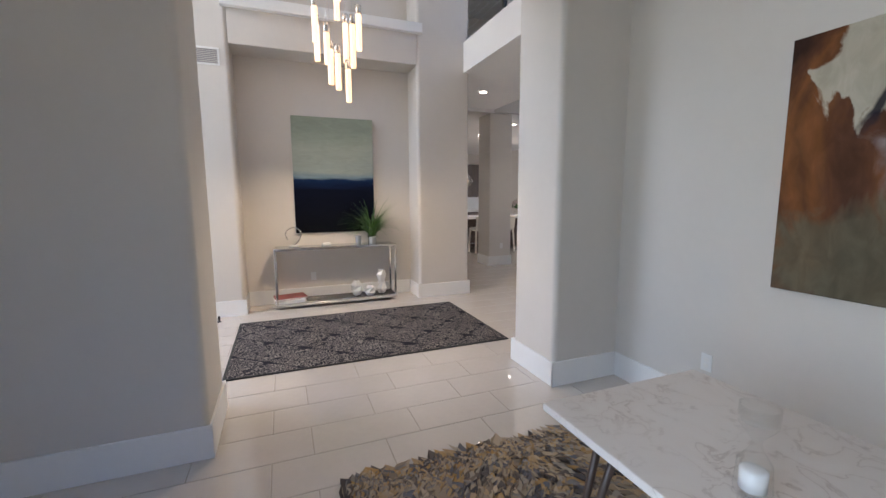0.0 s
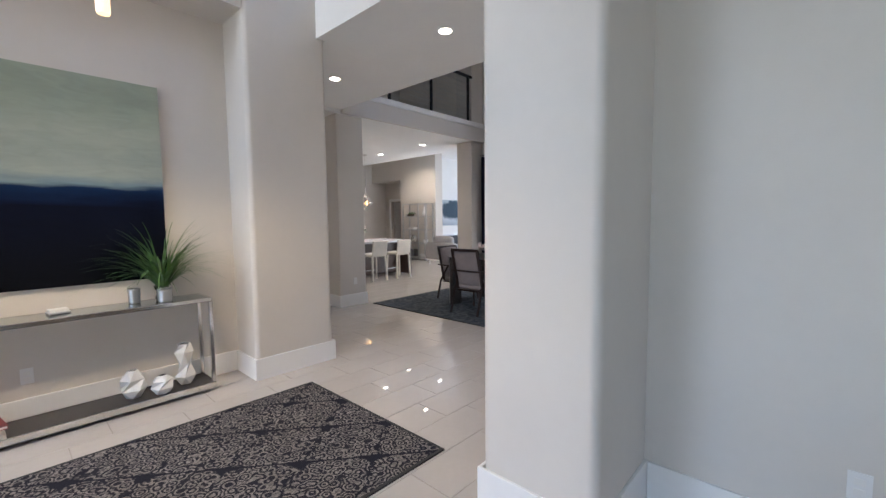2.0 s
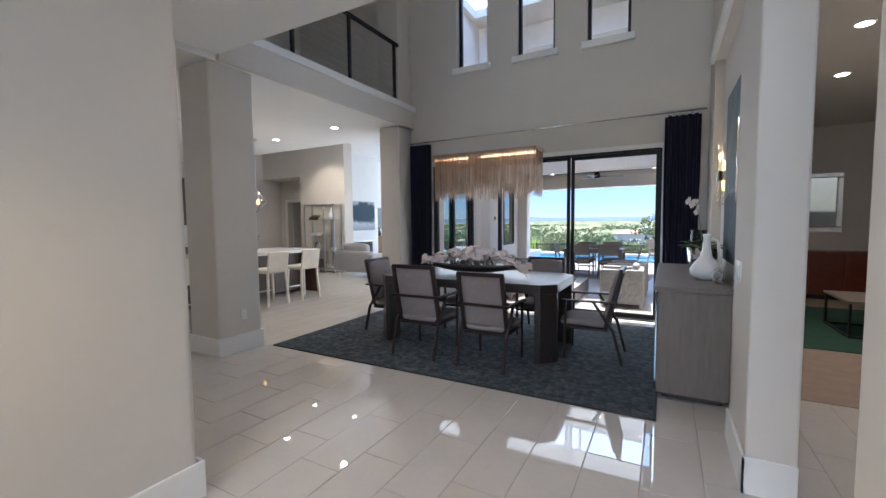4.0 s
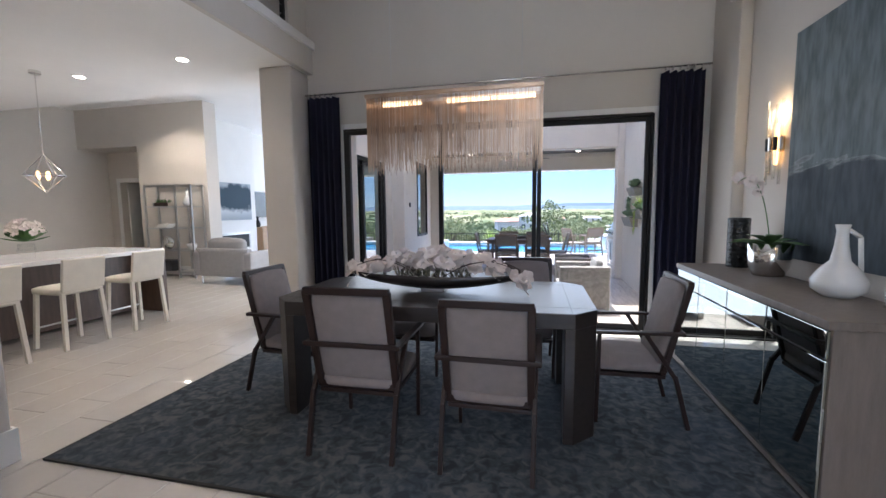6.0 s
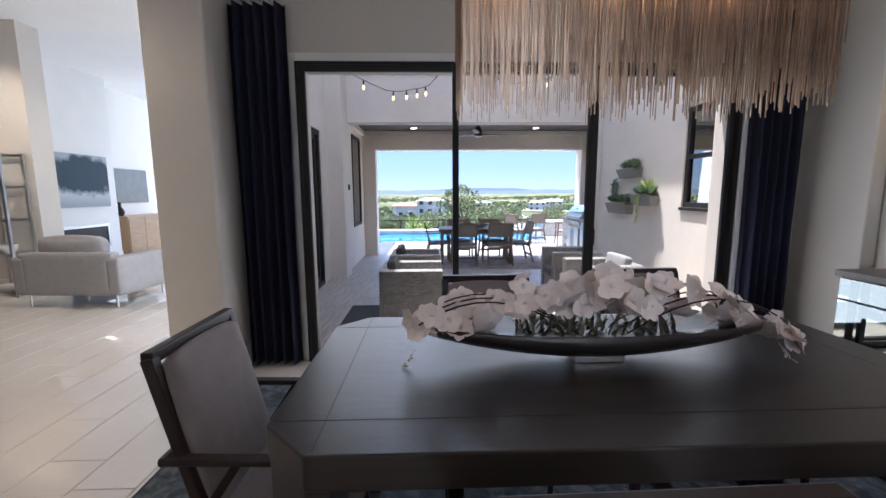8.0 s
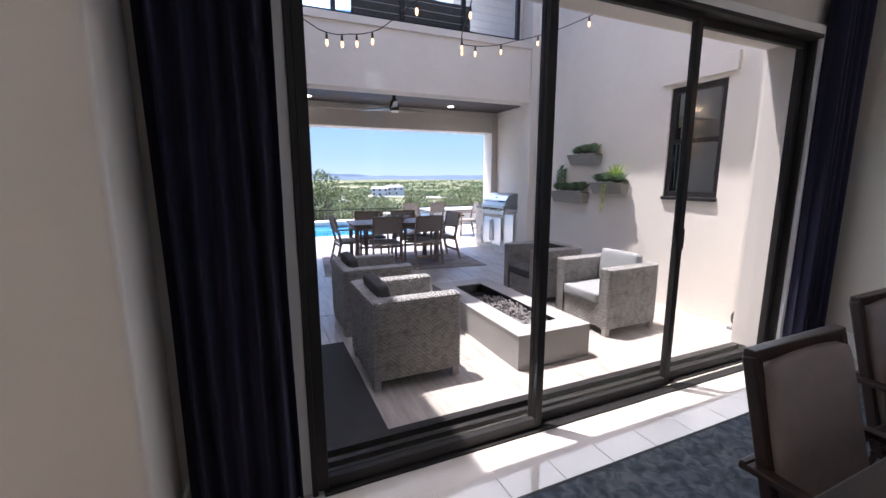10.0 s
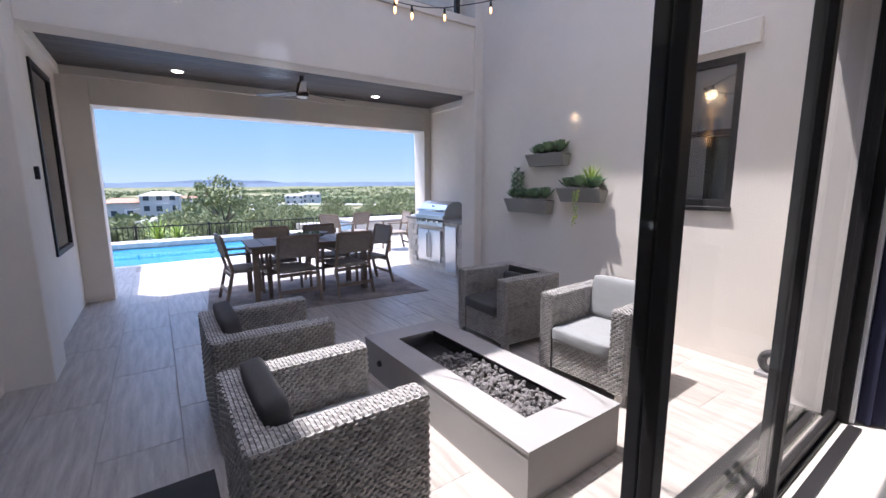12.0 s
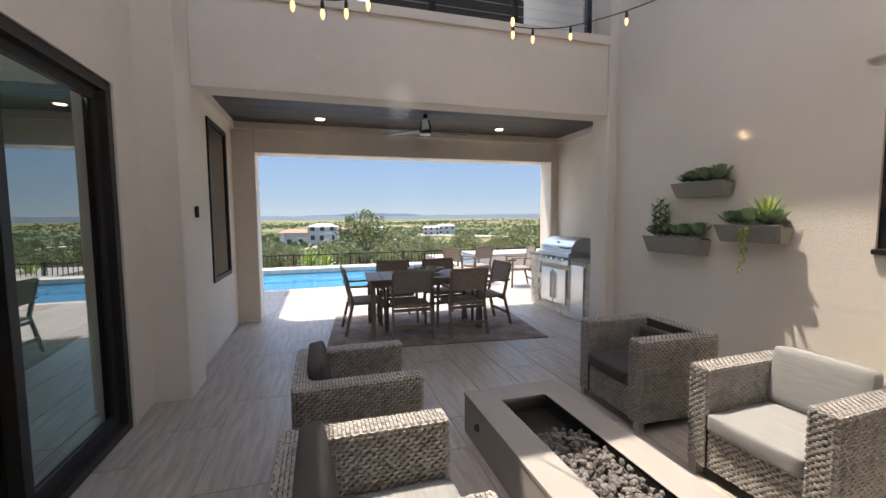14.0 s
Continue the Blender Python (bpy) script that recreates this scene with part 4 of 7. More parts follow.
def dining_chair():
    """Faces +y; the rear feet stand at y = 0."""
    ch = thing("dining_chair", "dark walnut dining armchair upholstered in taupe linen", "chair", None, "chairs round the dining table")
    wd = 0.265
    b0, b1 = Vector((0, 0.17, 0.40)), Vector((0, 0.02, 1.02))
    up = (b1 - b0).normalized()
    fr = bmesh.new()
    for s in (-1, 1):
        bar(fr, b0 + Vector((s * 0.25, 0, 0)), b1 + Vector((s * 0.25, 0, 0)), 0.04, 0.044, up=(1, 0, 0))
    bar(fr, b0 + Vector((-0.265, 0, 0)), b0 + Vector((0.265, 0, 0)), 0.04, 0.044)
    bar(fr, b1 + Vector((-0.265, 0, 0)), b1 + Vector((0.265, 0, 0)), 0.04, 0.044)
    part("back_frame", fr, CHAIRWOOD, ch, bevel=0.006)
    ang = math.degrees(math.atan2(0.15, 0.62))
    pad = soft_box(-0.232, -0.008, 0.018, 0.232, 0.055, 0.61, 0.028, 0.016)
    part("backrest", pad, LINEN, ch, "taupe linen back panel", smooth=True, m=pose(0, 0.17, 0.40, ang))
    part("seat", soft_box(-0.245, 0.15, 0.375, 0.245, 0.66, 0.465, 0.035, 0.022), LINEN, ch, "taupe linen seat cushion", smooth=True)
    part("seat_frame", boxes((-0.25, 0.15, 0.345, 0.25, 0.655, 0.372)), CHAIRWOOD, ch, bevel=0.004)
    for s in (-1, 1):
        part("rear_leg", bars(0.028, 0.03, ((s * 0.275, 0.30, 0.675), (s * 0.27, 0.10, 0.37)), ((s * 0.27, 0.10, 0.385), (s * 0.265, 0.0, 0.0))), CHAIRWOOD, ch, bevel=0.004)
        part("front_leg", bars(0.026, 0.026, ((s * 0.27, 0.60, 0.675), (s * 0.262, 0.61, 0.0))), CHAIRWOOD, ch, bevel=0.004)
        part("armrest", bars(0.045, 0.022, ((s * 0.285, 0.05, 0.685), (s * 0.285, 0.64, 0.675))), CHAIRWOOD, ch, bevel=0.005)
    part("back_rail", bars(0.022, 0.03, ((-0.305, 0.062, 0.685), (0.305, 0.062, 0.685))), CHAIRWOOD, ch, bevel=0.005)
    return ch


first = dining_chair()
CHAIR = Matrix.Scale(0.96, 4)
first.matrix_basis = pose(-5.83, 4.915, 0.012, 0, 0, 1) @ CHAIR
for x, y, r in ((-5.05, 4.9, -1), (-7.03, 5.85, -91), (-3.84, 5.91, 91), (-5.86, 6.73, 180), (-4.9, 6.88, 181)):
    copy_thing(first, pose(x, y, 0.012, 0, 0, r) @ CHAIR)


# ---- flowers ----
def petal(bm, m, length, width, curl=0.25):
    """One curved petal or leaf with a folded middle, from its root along +y."""
    rows = []
    for v, w in ((0, 0.15), (0.35, 0.9), (0.7, 1.0), (1.0, 0.25)):
        z = curl * length * v * v
        rows.append([bm.verts.new(m @ Vector((s * w * width / 2, v * length, z + (0.0 if s == 0 else 0.06 * length * w)))) for s in (-1, 0, 1)])
    for a, b in zip(rows, rows[1:]):
        for i in (0, 1):
            bm.faces.new((a[i], a[i + 1], b[i + 1], b[i]))


def blade(bm, root, heading, lean, length, width, sag=0.6, n=6):
    """A long grass-like leaf that arches over."""
    pts, d, p = [], Vector((math.cos(heading) * math.sin(lean), math.sin(heading) * math.sin(lean), math.cos(lean))), Vector(root)
    side = Vector((-math.sin(heading), math.cos(heading), 0))
    for k in range(n + 1):
        u = k / n
        w = width * (1 - u) ** 0.7 * (0.6 + 0.8 * min(u * 3, 1)) / 1.4
        pts.append((bm.verts.new(p - side * w), bm.verts.new(p + side * w)))
        p = p + d * (length / n)
        d = (d + Vector((math.cos(heading) * 0.3, math.sin(heading) * 0.3, -0.55)) * sag * (1.4 / n)).normalized()
    for a, b in zip(pts, pts[1:]):
        bm.faces.new((a[0], a[1], b[1], b[0]))


def blossom(bm, c, facing, size, rng):
    q = Vector(facing).to_track_quat("Z", "Y").to_matrix().to_4x4()
    spin = rng.uniform(0, 2)
    for k in range(5):
        m = Matrix.Translation(c) @ q @ pose(0, 0, 0, rng.uniform(2, 14), 0, 72 * k + spin * 30)
        petal(bm, m, size * (1.0 if k % 2 else 0.85), size * (0.95 if k in (1, 4) else 0.7), 0.12)
    petal(bm, Matrix.Translation(c) @ q @ pose(0, 0, 0.004, 50, 0, spin * 30), size * 0.4, size * 0.3, 0.5)


def centrepiece():
    rng = random.Random(5)
    t = thing("flower_bowl", "long dark boat-shaped bowl of white orchids on the dining table", "flowers", pose(-5.56, 5.875, 0.82) @ Matrix.Scale(0.84, 4))
    bm = bmesh.new()
    n = 20
    prev = None
    for k in range(n + 1):
        u = -1 + 2 * k / n
        hw, zb, zt_ = 0.15 * math.sqrt(max(1 - u * u, 0.0)) + 0.012, 0.03 + 0.10 * abs(u) ** 1.9, 0.15 + 0.02 * abs(u) ** 2
        x = u * 0.77
        sec = [(-hw, zt_), (-hw * 0.85, zb + (zt_ - zb) * 0.45), (-hw * 0.4, zb), (hw * 0.4, zb), (hw * 0.85, zb + (zt_ - zb) * 0.45), (hw, zt_), (hw - 0.012, zt_), (0, zt_ - 0.03), (-hw + 0.012, zt_)]
        ring = [bm.verts.new((x, a, b)) for a, b in sec]
        if prev:
            for i in range(len(ring)):
                j = (i + 1) % len(ring)
                bm.faces.new((prev[i], prev[j], ring[j], ring[i]))
        else:
            bm.faces.new(ring[::-1])
        prev = ring
    bm.faces.new(prev)
    part("bowl", bm, ESPRESSO, t, "dark wood boat bowl", smooth=True)
    part("foot", boxes((-0.11, -0.06, 0.001, 0.11, 0.06, 0.034)), STEEL, t, "grey metal foot", bevel=0.003)
    fl, gr = bmesh.new(), bmesh.new()
    for side, cnt in ((-1, 50), (1, 46)):
        for k in range(cnt):
            u = (k + rng.random()) / cnt
            x = side * (-0.06 + 0.88 * u)
            arch = 0.345 - 0.09 * u - 0.075 * max(u - 0.5, 0) * 2
            p = Vector((x + rng.uniform(-0.05, 0.05), rng.uniform(-0.13, 0.10), arch + rng.uniform(-0.10, 0.04)))
            blossom(fl, p, (side * rng.uniform(-0.1, 0.8), rng.choice((-1, -1, -0.6, 0.8)) * rng.uniform(0.5, 1), rng.uniform(-0.1, 0.9)), rng.uniform(0.06, 0.078), rng)
        for j in range(3):
            pts = [Vector((side * (0.06 + 0.72 * v), -0.08 + 0.07 * j, 0.11 + 0.24 * math.sin(min(v * 1.9, 2.6) * 1.05) - 0.14 * v * v)) for v in [i / 9 for i in range(10)]]
            st = bmesh.new()
            for a, b in zip(pts, pts[1:]):
                rod(st, a, b, 0.0035, 5)
            part("stem", st, CHAIRWOOD, t, "dark orchid stem")
        st = bmesh.new()
        tip = Vector((side * 0.80, -0.05, 0.07))
        for k in range(6):
            rod(st, tip, tip + Vector((side * 0.02, rng.uniform(-0.03, 0.03), -0.03)), 0.002, 4)
            tip += Vector((side * 0.012, -0.006, -0.016))
            bmesh.ops.create_icosphere(st, subdivisions=1, radius=0.008, matrix=Matrix.Translation(tip + Vector((0, rng.uniform(-0.02, 0.02), -0.01))))
        part("bud_spray", st, PETAL, t, "drooping spray of orchid buds")
    for k in range(150):
        p = (rng.uniform(-0.35, 0.35), rng.uniform(-0.11, 0.11), 0.13)
        blade(gr, p, rng.uniform(0, 6.3), rng.uniform(0.2, 1.1), rng.uniform(0.05, 0.13), 0.014, 0.5, 4)
    part("blossoms", fl, PETAL, t, "white orchid blossoms", smooth=True)
    part("greenery", gr, MOSS, t, "dried grey-green moss")


centrepiece()

# ---- fringe chandelier ----
ch = thing("linear_chandelier", "rectangular chandelier with long bronze metal chain fringe", "chandelier", pose(-5.415, 6.0, 1.72))
rng = random.Random(8)
part("top_frame", boxes((-0.655, -0.17, 0.55, 0.655, -0.15, 0.58), (-0.655, 0.15, 0.55, 0.655, 0.17, 0.58), (-0.655, -0.15, 0.55, -0.635, 0.15, 0.58), (0.635, -0.15, 0.55, 0.655, 0.15, 0.58)), SHEER, ch, bevel=0.003)
part("spine", boxes((-0.635, -0.03, 0.555, 0.635, 0.03, 0.585)), STEEL, ch)
def fringe(y, x0, x1, n, axis_y=False):
    bm = bmesh.new()
    for k in range(n):
        u = x0 + (x1 - x0) * (k + 0.5) / n + rng.uniform(-0.002, 0.002)
        low = rng.choice((0.0, 0.03, 0.07, 0.13, 0.2)) + rng.uniform(0, 0.03)
        w = 0.0017
        v = y + rng.uniform(-0.006, 0.006)
        q = (v - w, u - w, low, v + w, u + w, 0.56) if axis_y else (u - w, v - w, low, u + w, v + w, 0.56)
        box(bm, *q)
    return bm
for y, n in ((-0.16, 176), (-0.125, 104), (0.16, 176), (0.125, 104)):
    part("chain_fringe", fringe(y, -0.645, 0.645, n), SHEER, ch, "bronze chain fringe")
for x in (-0.645, 0.645):
    part("chain_fringe", fringe(x, -0.15, 0.15, 44, True), SHEER, ch, "bronze chain fringe")
for x in (-0.42, 0.1, 0.44):
    part("lamp_tube", boxes((x - 0.16, -0.02, 0.525, x + 0.16, 0.02, 0.545)), glow("warm_lamp_tube", (1.0, 0.62, 0.32), 1.2), ch, "warm lit tube")
for x in (-0.5, 0.5):
    part("suspension_wire", rods(0.002, ((x, 0, 0.585), (x, 0, 4.57)), n=5), STEEL, ch, "thin suspension wire")

# ---- sideboard and what stands on it ----
sb = thing("sideboard", "grey-brown sideboard with smoked mirror doors", "sideboard", pose(-3.28, 5.95, 0))
part("carcass", boxes((-0.24, -0.98, 0.07, 0.25, 0.98, 0.895)), GREYWOOD, sb, bevel=0.004)
part("top", boxes((-0.27, -1.0, 0.895, 0.26, 1.0, 0.935)), GREYWOOD, sb, bevel=0.005)
part("plinth", boxes((-0.2, -0.9, 0.012, 0.22, 0.9, 0.07)), ESPRESSO, sb)
for k in range(4):
    d = part("door", boxes((-0.26, -0.975 + 0.4875 * k + 0.003, 0.09, -0.242, -0.975 + 0.4875 * (k + 1) - 0.003, 0.745)), MIRROR, sb, "smoked mirror door", bevel=0.004)
    part("drawer_front", boxes((-0.26, -0.975 + 0.4875 * k + 0.003, 0.755, -0.242, -0.975 + 0.4875 * (k + 1) - 0.003, 0.885)), MIRROR, sb, "smoked mirror drawer front", bevel=0.004)
SBZ = 0.935
v = thing("vase", "tall white ceramic bottle vase on the sideboard", "vase", pose(-3.16, 5.55, SBZ))
part("body", turned((0.07, 0), (0.12, 0.04), (0.125, 0.09), (0.09, 0.15), (0.045, 0.2), (0.032, 0.28), (0.026, 0.36), (0.034, 0.40), (0.028, 0.40)), WHITE, v, smooth=True)
part("handle", rods(0.012, ((0.03, 0, 0.37), (0.085, 0, 0.33)), ((0.085, 0, 0.33), (0.10, 0, 0.14)), n=8), WHITE, v, smooth=True)
o = thing("ring_ornament", "small silver ring ornament on a base on the sideboard", "ornament", pose(-3.1, 5.28, SBZ, 0, 0, 35))
bm = bmesh.new()
for k in range(20):
    a, b = 2 * math.pi * k / 20, 2 * math.pi * (k + 1) / 20
    rod(bm, (0.045 * math.cos(a), 0, 0.07 + 0.045 * math.sin(a)), (0.045 * math.cos(b), 0, 0.07 + 0.045 * math.sin(b)), 0.012, 6)
part("ring", bm, CHROME, o, smooth=True)
part("base", boxes((-0.03, -0.02, 0, 0.03, 0.02, 0.018)), CHROME, o, bevel=0.003)
def pot_orchid(x, y, label, s):
    rng = random.Random(int(x * 100))
    t = thing("potted_orchid", label, "plant", pose(x, y, SBZ) @ Matrix.Scale(1.25, 4))
    part("pot", turned((0.075, 0), (0.1, 0.06), (0.115, 0.19), (0.105, 0.19), (0.1, 0.175)), CHROME, t, "hammered silver pot", smooth=True)
    lf, fl, st = bmesh.new(), bmesh.new(), bmesh.new()
    for k in range(9):
        m = pose(0, 0, 0.18, rng.uniform(10, 45), 0, k * 41)
        petal(lf, m, rng.uniform(0.16, 0.25), 0.075, -0.2)
    pts = [Vector((-0.02 * s * 4 * v, s * 0.24 * v * v, 0.18 + 0.40 * math.sin(v * 1.9))) for v in [i / 8 for i in range(9)]]
    for a, b in zip(pts, pts[1:]):
        rod(st, a, b, 0.003, 5)
    for k, p in enumerate(pts[4:]):
        for j in range(2):
            blossom(fl, p + Vector((rng.uniform(-0.03, 0.03), rng.uniform(-0.02, 0.02), rng.uniform(-0.03, 0.02))), (-1, rng.uniform(-0.8, 0.3), 0.3), 0.042, rng)
    part("leaves", lf, LEAF, t, smooth=True)
    part("blossoms", fl, PETAL, t, "white orchid blossoms", smooth=True)
    part("stem", st, LEAF, t)


pot_orchid(-3.14, 6.3, "white orchid in a hammered silver pot on the sideboard", 1)
cv = thing("glass_hurricane", "dark textured glass cylinder vase on the sideboard", "vase", pose(-3.15, 6.75, SBZ))
prof = [(0.078 + 0.004 * (k % 2), 0.41 * k / 24) for k in range(25)]
part("cylinder", turned(*prof, (0.07, 0.41), (0.068, 0.34), n=32), mat("smoked_textured_glass", (0.03, 0.033, 0.033), 0.12, var=0.5, scale=30, bump=0.8, bscale=45), cv)

art = thing("large_painting", "large grey abstract canvas between two sconces", "painting", pose(-2.9, 5.42, 1.05))
part("canvas", boxes((-0.045, 0, 0, 0, 1.1, 1.65)), GREYART, art, bevel=0.003)

def sconce(y):
    s = thing("wall_sconce", "glass rod wall sconce with a bronze band, lit", "sconce", pose(-2.9, y, 1.93), "dining sconces")
    part("backplate", boxes((-0.03, -0.05, -0.06, 0, 0.05, 0.06)), BRASS, s, bevel=0.004)
    for k in range(6):
        a = math.pi * (0.1 + 0.8 * k / 5)
        x, yy = -0.02 - 0.07 * math.sin(a), 0.08 * math.cos(a)
        h = 0.24 + 0.08 * ((k * 7) % 3) / 2
        part("glass_rod", rods(0.011, ((x, yy, -h), (x, yy, h + 0.02)), n=8), SCONCEGLASS, s, "pale ribbed glass rod", smooth=True)
        part("collar", turned((0.016, -0.05), (0.016, 0.05), n=10, m=pose(x, yy, 0)), CHROME if k % 2 else BLACK, s)
    part("bulb", turned((0.012, -0.16), (0.018, -0.1), (0.018, 0.1), (0.012, 0.16), n=10, m=pose(-0.035, 0, 0)), BULB, s, "warm lit bulb")


sconce(6.72)
sconce(5.28)
sw = thing("light_switch", "white double rocker light switch on the wall", "switch", pose(-3.08, 4.3, 1.15))
part("plate", boxes((-0.008, -0.06, -0.06, 0, 0.06, 0.06)), WHITE, sw, bevel=0.002)
for y in (-0.026, 0.026):
    part("rocker", boxes((-0.014, y - 0.017, -0.034, -0.008, y + 0.017, 0.034)), WHITE, sw, bevel=0.002)


def outlet(x, y, z, rz):
    """Lies on a wall that faces its -y."""
    t = thing("wall_outlet", "white duplex wall outlet", "outlet", pose(x, y, z, 0, 0, rz), "wall outlets")
    part("plate", boxes((-0.036, -0.007, -0.058, 0.036, 0, 0.058)), WHITE, t, bevel=0.002)
    for dz in (-0.021, 0.021):
        part("socket", boxes((-0.017, -0.010, dz - 0.014, 0.017, -0.007, dz + 0.014)), PAPER, t, bevel=0.003)


outlet(-1.735, 2.43, 0.405, 0)
outlet(-6.08, 0.27, 0.36, 90)
outlet(-7.75, 4.3, 0.42, 90)


def downlight(x, y, z, d=0.075):
    t = thing("recessed_downlight", "white recessed ceiling downlight, lit", "downlight", pose(x, y, z), "downlights")
    part("trim_ring", turned((d * 0.80, -0.0062), (d, -0.006), (d * 1.05, 0), n=24), WHITE, t, smooth=True)
    part("lens", turned((d * 0.78, -0.0098), (d * 0.8, -0.0064), n=24), LED, t, "warm lit lens")


for q in ((-6.5, 3.2), (-4.6, 3.2)):
    downlight(*q, 3.26)
for q in ((-8.82, 7.02), (-8.82, 5.2), (-10.6, 7.2), (-10.6, 5.2), (-9.6, 3.4)):
    downlight(*q, 3.2)
for q in ((-10.9, 9.7), (-12.4, 9.7), (-10.9, 12.3), (-9.4, 9.7)):
    downlight(*q, 3.85)
for q in ((-2.0, 6.3), (-1.7, 7.9), (-0.5, 6.3)):
    downlight(*q, 3.15)


# ---- entry ----
rug = thing("entry_rug", "black and greige damask runner on the entry floor", "rug", pose(-4.403, 0.7, 0))
part("woven_field", boxes((-0.795, -1.317, 0, 0.795, 1.317, 0.010)), DAMASK, rug)
part("binding", boxes((-0.815, -1.337, 0, 0.815, -1.317, 0.011), (-0.815, 1.317, 0, 0.815, 1.337, 0.011), (-0.815, -1.317, 0, -0.795, 1.317, 0.011), (0.795, -1.317, 0, 0.815, 1.317, 0.011)), RUBBER, rug, "black bound edge")

cx0, cx1, cy0, cy1 = -6.02, -5.69, -0.24, 1.40
con = thing("console_table", "polished nickel console table with a mirror top and low shelf", "console table")
part("top_frame", boxes((cx0, cy0, 0.785, cx0 + 0.03, cy1, 0.82), (cx1 - 0.03, cy0, 0.785, cx1, cy1, 0.82), (cx0 + 0.03, cy0, 0.785, cx1 - 0.03, cy0 + 0.03, 0.82), (cx0 + 0.03, cy1 - 0.03, 0.785, cx1 - 0.03, cy1, 0.82)), CHROME, con, bevel=0.005)
part("top_glass", boxes((cx0 + 0.03, cy0 + 0.03, 0.802, cx1 - 0.03, cy1 - 0.03, 0.818)), MIRROR, con, "mirrored glass top")
for x in (cx0, cx1 - 0.03):
    for y in (cy0, cy1 - 0.03):
        part("leg", boxes((x, y, 0.08, x + 0.03, y + 0.03, 0.785)), CHROME, con, bevel=0.005)
part("shelf", boxes((cx0 + 0.005, cy0 + 0.005, 0.045, cx1 - 0.005, cy1 - 0.005, 0.07)), ESPRESSO, con, "dark wood low shelf")
part("shelf_rim", boxes((cx1 - 0.005, cy0, 0.035, cx1 + 0.005, cy1, 0.08), (cx0 - 0.005, cy0, 0.035, cx0 + 0.005, cy1, 0.08), (cx0 + 0.005, cy0 - 0.005, 0.035, cx1 - 0.005, cy0 + 0.005, 0.08), (cx0 + 0.005, cy1 - 0.005, 0.035, cx1 - 0.005, cy1 + 0.005, 0.08)), CHROME, con, bevel=0.002)
for x in (cx0 + 0.04, cx1 - 0.04):
    for y in (cy0 + 0.06, cy1 - 0.06):
        part("foot", turned((0.018, 0), (0.018, 0.045), n=12, m=pose(x, y, 0)), CHROME, con, smooth=True)
pa = thing("seascape_painting", "large canvas of a pale sky over a dark navy sea", "painting", pose(-6.078, 0.06, 0.99))
part("canvas", boxes((0.036, 0, 0, 0.04, 1.11, 1.60)), SEAART, pa)
part("stretcher_edge", boxes((0, 0.003, 0.003, 0.036, 0.03, 1.597), (0, 1.08, 0.003, 0.036, 1.107, 1.597), (0, 0.03, 0.003, 0.036, 1.08, 0.03), (0, 0.03, 1.57, 0.036, 1.08, 1.597)), PAPER, pa, "white canvas edge over the stretcher bars")

CT, CS = 0.82, 0.07
pl = thing("potted_grass", "arching green grass in a silver pot on the console", "plant", pose(-5.915, 1.1, CT))
part("pot", turned((0.05, 0), (0.062, 0.02), (0.068, 0.12), (0.06, 0.12), (0.058, 0.1)), CHROME, pl, "silver pot", smooth=True)
rng = random.Random(3)
bm = bmesh.new()
for k in range(230):
    a = rng.uniform(0, 6.283)
    blade(bm, (0.03 * math.cos(a), 0.03 * math.sin(a), 0.10), a + rng.uniform(-0.4, 0.4), rng.uniform(0.05, 0.75), rng.uniform(0.42, 0.72), rng.uniform(0.005, 0.009), rng.uniform(1.0, 2.7), 9)
part("blades", bm, LEAF, pl, "long arching green blades")
for x, y, h, r in ((-5.915, 0.9, 0.115, 0.042), (-5.795, 1.08, 0.10, 0.052)):
    t = thing("votive_cup", "ribbed silver votive cup on the console", "candle holder", pose(x, y, CT), "votive cups")
    prof = [(r * (0.9 + 0.1 * k / 8) + 0.0015 * (k % 2), h * k / 8) for k in range(9)]
    part("cup", turned(*prof, (r * 0.88, h), (r * 0.85, h * 0.7)), STEEL, t, smooth=True)
bx = thing("card_stack", "small stack of white cards in a silver tray on the console", "stationery", pose(-5.885, 0.45, CT, 0, 0, 8))
part("tray", boxes((-0.05, -0.06, 0, 0.05, 0.06, 0.014)), STEEL, bx, bevel=0.002)
part("cards", boxes((-0.042, -0.052, 0.014, 0.042, 0.052, 0.034)), PAPER, bx)
sc = thing("wire_face_sculpture", "silver loop sculpture on a dark base on the console", "sculpture", pose(-5.915, 0.02, CT, 0, 0, 95))
bm = bmesh.new()
loop = [(0.10 * math.cos(a) * (1 + 0.1 * math.sin(3 * a)), 0, 0.15 + 0.11 * math.sin(a)) for a in [math.radians(-70 + 14 * k) for k in range(21)]]
loop = [(0.0, 0, 0.02)] + loop
for a, b in zip(loop, loop[1:]):
    rod(bm, a, b, 0.008, 6)
part("loop", bm, CHROME, sc, smooth=True)
part("base", boxes((-0.06, -0.03, 0, 0.06, 0.03, 0.02)), STEEL, sc, bevel=0.003)

